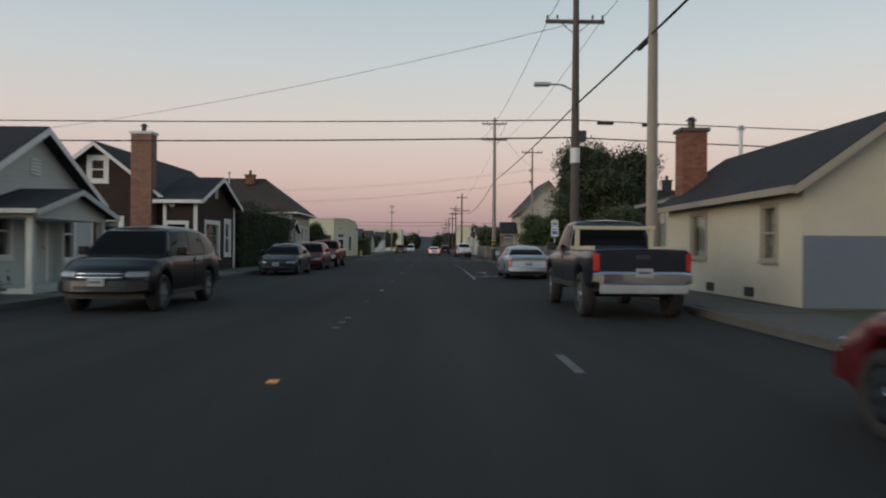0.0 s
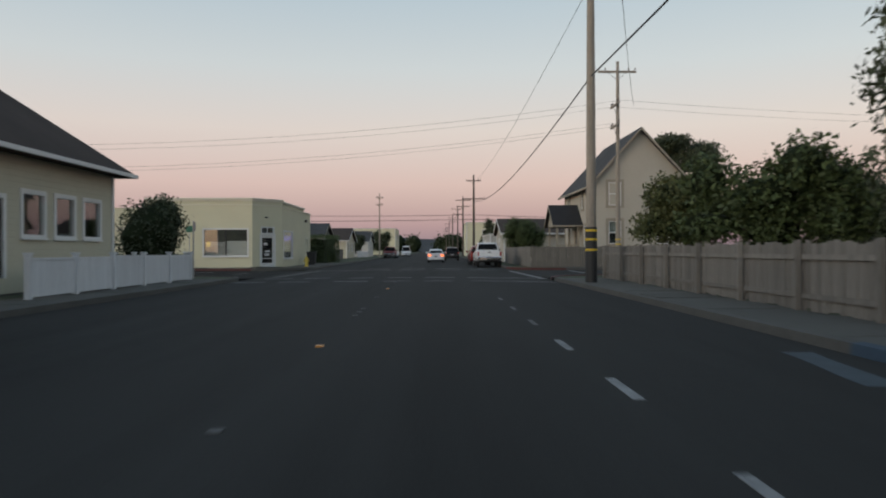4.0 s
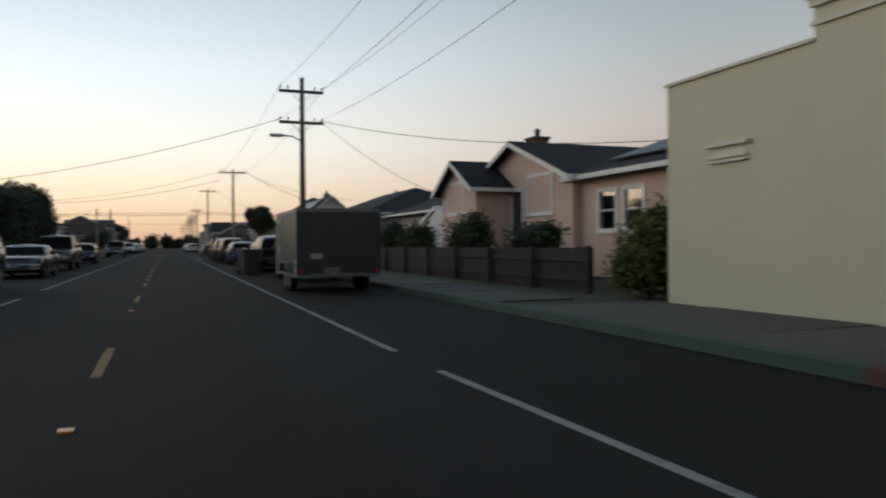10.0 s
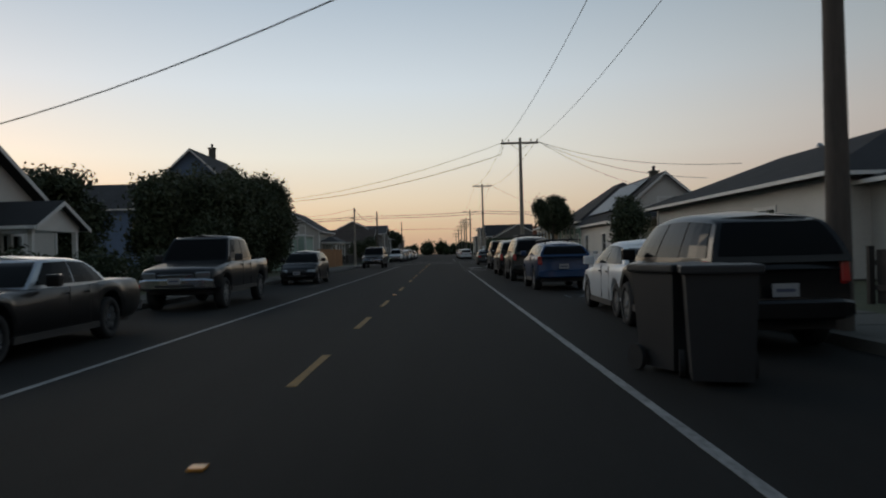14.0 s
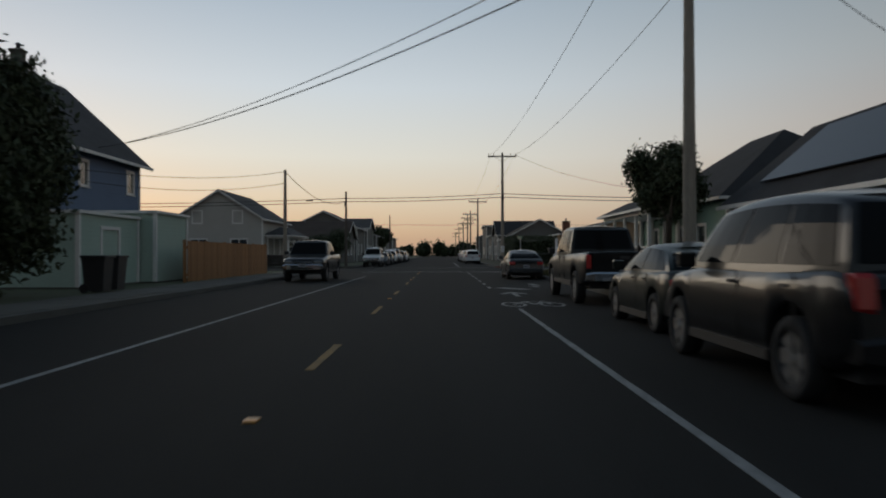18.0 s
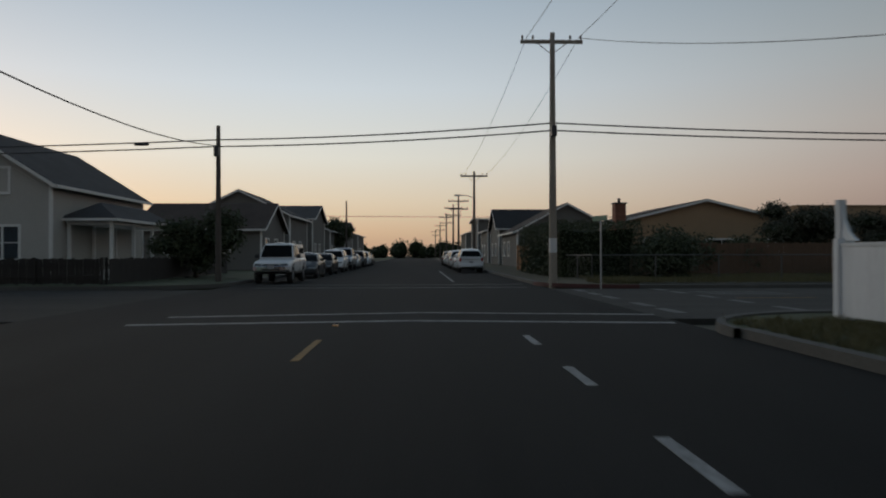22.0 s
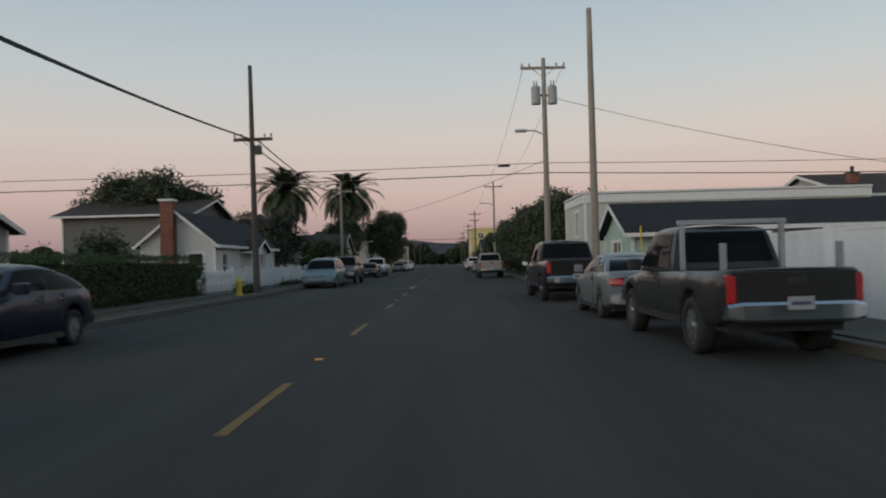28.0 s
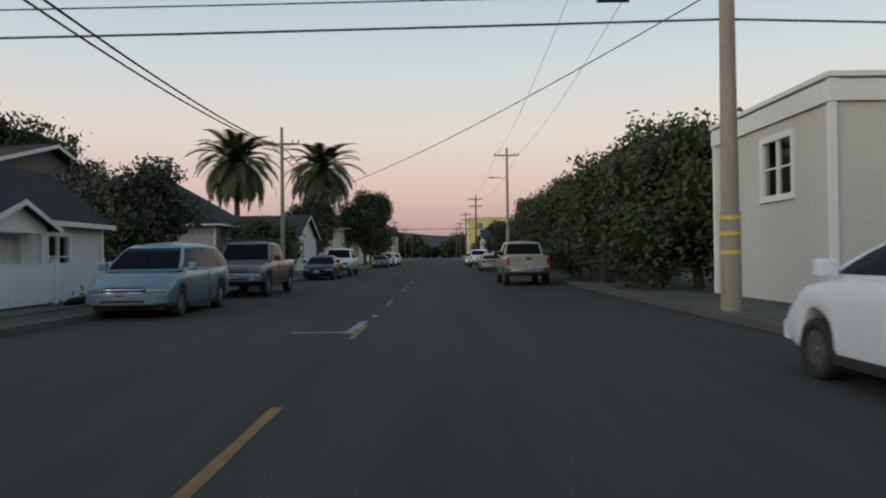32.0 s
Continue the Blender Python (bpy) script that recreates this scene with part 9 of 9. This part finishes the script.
tree(-95.5, 98.8, 5.2, 3.6, "dark leafy tree behind the white cottage", LEAF_DARK, 151, 1.4, 0.22, 12, 7000, 0.15, low=0.4)
tree(-79.5, 100.5, 4.6, 3.0, "broad dark tree beside the white cottage", LEAF_DARK, 51, 2.2, 0.25, 13, 9000, 0.15, low=1.0)
tree(-69.5, 104.2, 5.7, 3.8, "dark green tree in a front yard", LEAF_MID, 52, 1.4, 0.22, 10, 6500, 0.14, low=0.5)
tree(-58.5, 101.0, 3.0, 2.6, "dark leafy tree in a front yard", LEAF_DARK, 53, 1.8, 0.25, 10, 6000, 0.15, low=0.5)
for i, x in enumerate((-83.5, -88, -92.5)):
    bush(x, 105.2, [(0, 0, 0.6, 1.8, 0.8, 0.7), (0.8, 0.2, 0.8, 0.9, 0.7, 0.6)], "dark overgrown shrub by the pavement", LEAF_DARK, 54 + i, 2500, 0.08)
for i, (x, y, hh, sp) in enumerate(((-98.5, 103.6, 5.0, 3.5), (-104, 103.2, 6.0, 3.8), (-109.5, 103.4, 6.4, 3.8), (-114.6, 103.9, 6.8, 3.0))):
    tree(x, y, hh, sp, "dense dark tree of a tall roadside screen", LEAF_DARK, 60 + i, 1.2, 0.22, 13, 9500, 0.14, low=0.1, depth=2.2)
tree(-125.6, 124.6, 5.5, 1.65, "round-topped dark tree on a bare trunk", LEAF_DARK, 65, 2.4, 0.16, 9, 5500, 0.12, low=2.4)
bush(-97.8, 123.6, [(0, 0, 1.4, 0.8, 0.6, 1.0), (0.2, 0.1, 2.3, 0.95, 0.8, 0.8), (-0.3, 0.1, 2.9, 0.6, 0.5, 0.5)], "small dark garden tree behind the white fence", LEAF_DARK, 66, 4200, 0.08)
for i in range(6):
    bush(-84.5 - 2.6 * i, 123.4, [(0, 0, 0.6, 0.6, 0.4, 0.5)], "garden shrub behind the white fence", LEAF_DARK, 67 + i, 700, 0.06)
bush(-131.5, 121.8, [(0, 0, 0.2, 1.4, 0.3, 0.25)], "weeds at the foot of the white fence", LEAF_OLIVE, 74, 700, 0.06)
bush(-100.6, 123.6, [(0, 0, 0.5, 1.2, 0.5, 0.5)], "flower bed shrub behind the fence", LEAF_MID, 75, 900, 0.06)
hedge(-177.5, -165.5, 122.2, 126.5, 2.7, "dark bushy hedge on the corner", LEAF_DARK, 76, 9000, 0.11, 0.35)
bush(-163.8, 127.2, [(0, 0, 1.1, 1.2, 1.4, 1.1), (-1.8, 0.6, 1.2, 1.4, 1.4, 1.2)], "dark shrubs beside the corner hedge", LEAF_DARK, 177, 4500, 0.1)
bush(-171.5, 131.5, [(0, 0, 1.1, 1.6, 1.6, 1.1), (0.2, 2.8, 1.0, 1.4, 1.6, 1.1)], "dark shrubs along the brown fence", LEAF_DARK, 178, 4500, 0.1)
tree(-178, 141, 4.6, 3.2, "small airy tree before the tan building", LEAF_GREY, 77, 1.3, 0.14, 8, 3800, 0.13, low=1.2)
tree(-182, 150, 4.2, 3.4, "shrubby tree behind the brown fence", LEAF_GREY, 78, 1.2, 0.14, 8, 3500, 0.13, low=0.8)
tree(-169.8, 152, 6.2, 4.2, "broad dark tree behind the garage", LEAF_GREY, 79, 1.8, 0.2, 16, 9500, 0.13, low=1.5)
tree(-167, 104.4, 3.4, 2.4, "dark shrub before the porch house", LEAF_DARK, 80, 0.8, 0.14, 7, 3000, 0.12, low=0.3)
tree(-232, 104, 6.2, 2.6, "spindly tree along the street", LEAF_DARK, 81, 2.5, 0.18, 7, 1800, 0.2, low=2.0)
# second street plants
hedge(-160.2, -158.4, 150.5, 163.6, 1.55, "bright clipped green hedge along the pavement", LEAF_MID, 90, 8000, 0.07, 0.18)
bush(-162.6, 149.0, [(0, 0, 1.2, 1.8, 2.0, 1.3), (0.5, 1.0, 1.8, 1.3, 1.4, 1.0)], "dark green shrubs beside the garage", LEAF_DARK, 91, 4500, 0.1)
bush(-161.3, 160.8, [(0, 0, 1.3, 0.9, 1.2, 1.2)], "dark rounded bush behind the hedge", LEAF_DARK, 92, 2500, 0.09)
tree(-172.5, 193, 9.0, 6.0, "huge dark dome-shaped tree behind the cottages", LEAF_DARK, 93, 2.5, 0.4, 18, 12000, 0.2, low=2.0)
tree(-161.6, 187, 5.2, 3.2, "grey-brown shrubby tree behind the white fence", LEAF_GREY, 94, 1.2, 0.18, 11, 6500, 0.13, low=0.8)
tree(-160.5, 206, 3.8, 3.0, "green shrubs by the pavement", LEAF_MID, 95, 0.8, 0.15, 8, 3800, 0.13, low=0.2)
palm(-171.6, 239.6, 12.0, "tall date palm with a full round crown", 1, 5.8, 90)
palm(-164.8, 257.0, 13.2, "tall date palm beside the street", 2, 6.2, 90)
tree(-158.5, 252, 9.8, 3.6, "dark conifer beyond the palms", LEAF_DARK, 96, 2.0, 0.3, 14, 6000, 0.22, low=1.5)
tree(-164, 246, 8.6, 3.2, "dark conifer beyond the palms", LEAF_DARK, 97, 2.0, 0.3, 12, 5000, 0.22, low=1.5)
for i in range(7):
    y = 180.2 + 5.2 * i
    tree(-140.6, y, 5.7 + 0.5 * math.sin(i * 1.7), 3.2, "dense dark tree of a tall hedge row", LEAF_DARK, 100 + i, 0.8, 0.2, 13, 8000, 0.14, low=0.1, depth=3.4)
tree(-141.2, 216, 5.8, 2.0, "thin shrub rising over the hedge row", LEAF_GREY, 110, 1.5, 0.12, 7, 2500, 0.13, low=2.5)
bush(-142.0, 134.8, [(0, 0, 0.5, 0.4, 1.6, 0.5)], "weeds along the white fence", LEAF_OLIVE, 111, 900, 0.06)
bush(-157.4, 166.3, [(0, 0, 0.15, 0.5, 1.2, 0.25)], "tuft of grass at the foot of the pole", LEAF_MID, 112, 900, 0.06)
bush(-157.9, 178.0, [(0, 0, 0.1, 0.25, 4.0, 0.2)], "weeds along the white fence", LEAF_DARK, 113, 900, 0.05)
for i, (x, y, hh) in enumerate(((-160, 275, 7), (-139, 262, 6), (-161, 300, 8), (-139, 312, 7), (-161, 350, 9), (-165, 380, 10), (-136, 400, 9))):
    tree(x, y, hh, 3.4, "tree far along the street", LEAF_DARK, 120 + i, 1.5, 0.25, 8, 2000, 0.3, low=1.0)


def far_woods(name, points, height, depth, seed, label, count, size=0.9):
    """A distant belt of trees along a line: many clumps of leaf blades over uneven hearts."""
    rng = np.random.default_rng(seed)
    cl = []
    for (xa, ya), (xb, yb) in zip(points, points[1:]):
        length = math.hypot(xb - xa, yb - ya)
        for i in range(int(length / (height * 0.22))):
            f = rng.random()
            k = height * (0.55 + 0.6 * rng.random())
            cl.append((xa + (xb - xa) * f + rng.normal() * depth, ya + (yb - ya) * f + rng.normal() * depth, k * 0.4, k * 0.42, k * 0.42, k * 0.5))
    ob = tagged(part(name, inner_mass(cl, seed, 0.9), CROWN_HEART), label, "woods", "", "stuff")
    v, f = leaf_cloud(rng, cl, count, size, shell=0.85)
    raw("leaves", v, f, LEAF_DARK, ob)


far_woods("far_woods", [(-400, 60), (-400, 175)], 6.5, 9, 201, "dark belt of trees at the end of the street", 9000, 0.5)
far_woods("far_woods", [(-180, 560), (60, 560)], 13, 8, 202, "dark wooded rise at the end of the streets", 8000, 0.9)
far_woods("far_woods", [(-420, 420), (-180, 520)], 11, 8, 203, "dark belt of distant trees", 4000, 0.9)
far_woods("far_woods", [(-330, -40), (-330, 88)], 8, 8, 204, "dark belt of distant trees", 4000, 0.6)
far_woods("far_woods", [(-205, 146), (-215, 240)], 6, 5, 205, "dark trees behind the yards", 7000, 0.4)
far_woods("far_woods", [(-320, 140), (-240, 150)], 7, 5, 206, "dark trees behind the houses", 5000, 0.4)


def far_hill(points, label, seed):
    bm = bmesh.new()
    lo, hi = [], []
    n = 60
    for i in range(n + 1):
        f = i / n
        x = points[0][0] + (points[1][0] - points[0][0]) * f
        y = points[0][1] + (points[1][1] - points[0][1]) * f
        z = points[2] * (0.55 + 0.45 * math.sin(f * 5 + seed)) + 5 * noise.noise(Vector((f * 14, seed, 0))) + 2 * noise.noise(Vector((f * 60, seed, 3)))
        lo.append(bm.verts.new((x, y, -0.3)))
        hi.append(bm.verts.new((x, y + 40, max(4, z))))
    for i in range(n):
        bm.faces.new((lo[i], lo[i + 1], hi[i + 1], hi[i]))
    setting("backdrop", bm, HILL, label, "hill")


HILL = mottled("wooded_hill", (0.05, 0.055, 0.06), 0.95, grain=0.3, patch=0.02, amount=0.3, bump=0.4)
far_hill(((-400, 800), (400, 800), 26), "dim wooded hills on the horizon", 1.0)


# rough grass of the verges
def rough_grass(x0, x1, y0, y1, count, tall, material, label, seed=5):
    rng = np.random.default_rng(seed)
    tufts = max(8, count // 14)
    tx, ty = rng.uniform(x0, x1, tufts), rng.uniform(y0, y1, tufts)
    th = tall * (0.45 + 0.75 * rng.random(tufts))
    k = rng.integers(0, tufts, count)
    px, py = tx[k] + rng.normal(size=count) * 0.09, ty[k] + rng.normal(size=count) * 0.09
    px, py = np.clip(px, x0, x1), np.clip(py, y0, y1)
    a = rng.uniform(0, 2 * math.pi, count)
    hh = th[k] * (0.6 + 0.6 * rng.random(count))
    lean = rng.normal(size=(count, 2)) * hh[:, None] * 0.35
    w = 0.011
    v = np.stack([np.stack([px - w * np.cos(a), py - w * np.sin(a), np.full(count, 0.08)], 1), np.stack([px + w * np.cos(a), py + w * np.sin(a), np.full(count, 0.08)], 1), np.stack([px + lean[:, 0], py + lean[:, 1], 0.1 + hh], 1)], 1).reshape(-1, 3)
    tagged(raw("grass", v, np.arange(count * 3).reshape(-1, 3), material), label, "grass", "", "stuff")


rough_grass(-160.3, -157.7, 122.5, 139.3, 26000, 0.2, STRAW, "rough half-dry grass along the chain-link fence")
rough_grass(-169.9, -160.5, 123.2, 139.2, 22000, 0.16, STRAW, "rough half-dry grass of the corner lot", 6)
rough_grass(-142.0, -124.0, 120.6, 122.5, 22000, 0.13, STRAW, "short dry grass verge before the white fence", 7)


# ---- pavements ----
pavement(A_W - 0.16, 40, A_W - 0.16, 104, 1.6, "grey concrete pavement slabs by the yards")
pavement(A_E + 1.8, 40, A_E + 1.8, 104, 1.6, "grey concrete pavement slabs by the wooden fence")
pavement(-53, B_N + 0.2, -42.5, B_N + 0.2, 2.7, "broad concrete pavement before the shop")
pavement(-38.95, 124.0, -38.95, 140, 2.0, "concrete pavement beside the shop")
pavement(-123.8, B_N + 0.2, -54.2, B_N + 0.2, 1.7, "concrete pavement along the parked cars")
pavement(D_E + 3.3, B_S - 1.9, -42.8, B_S - 1.9, 1.6, "concrete pavement with weeds at the edge")
pavement(D_E + 1.9, 124, D_E + 1.9, 186, 1.6, "concrete pavement beside the parked cars")
pavement(D_W - 1.5, 124, D_W - 1.5, 190, 1.5, "concrete pavement along the hedge and white fence")
pavement(A_E + 3.2, B_N + 0.2, -8, B_N + 0.2, 1.5, "concrete pavement by the corner house fence")
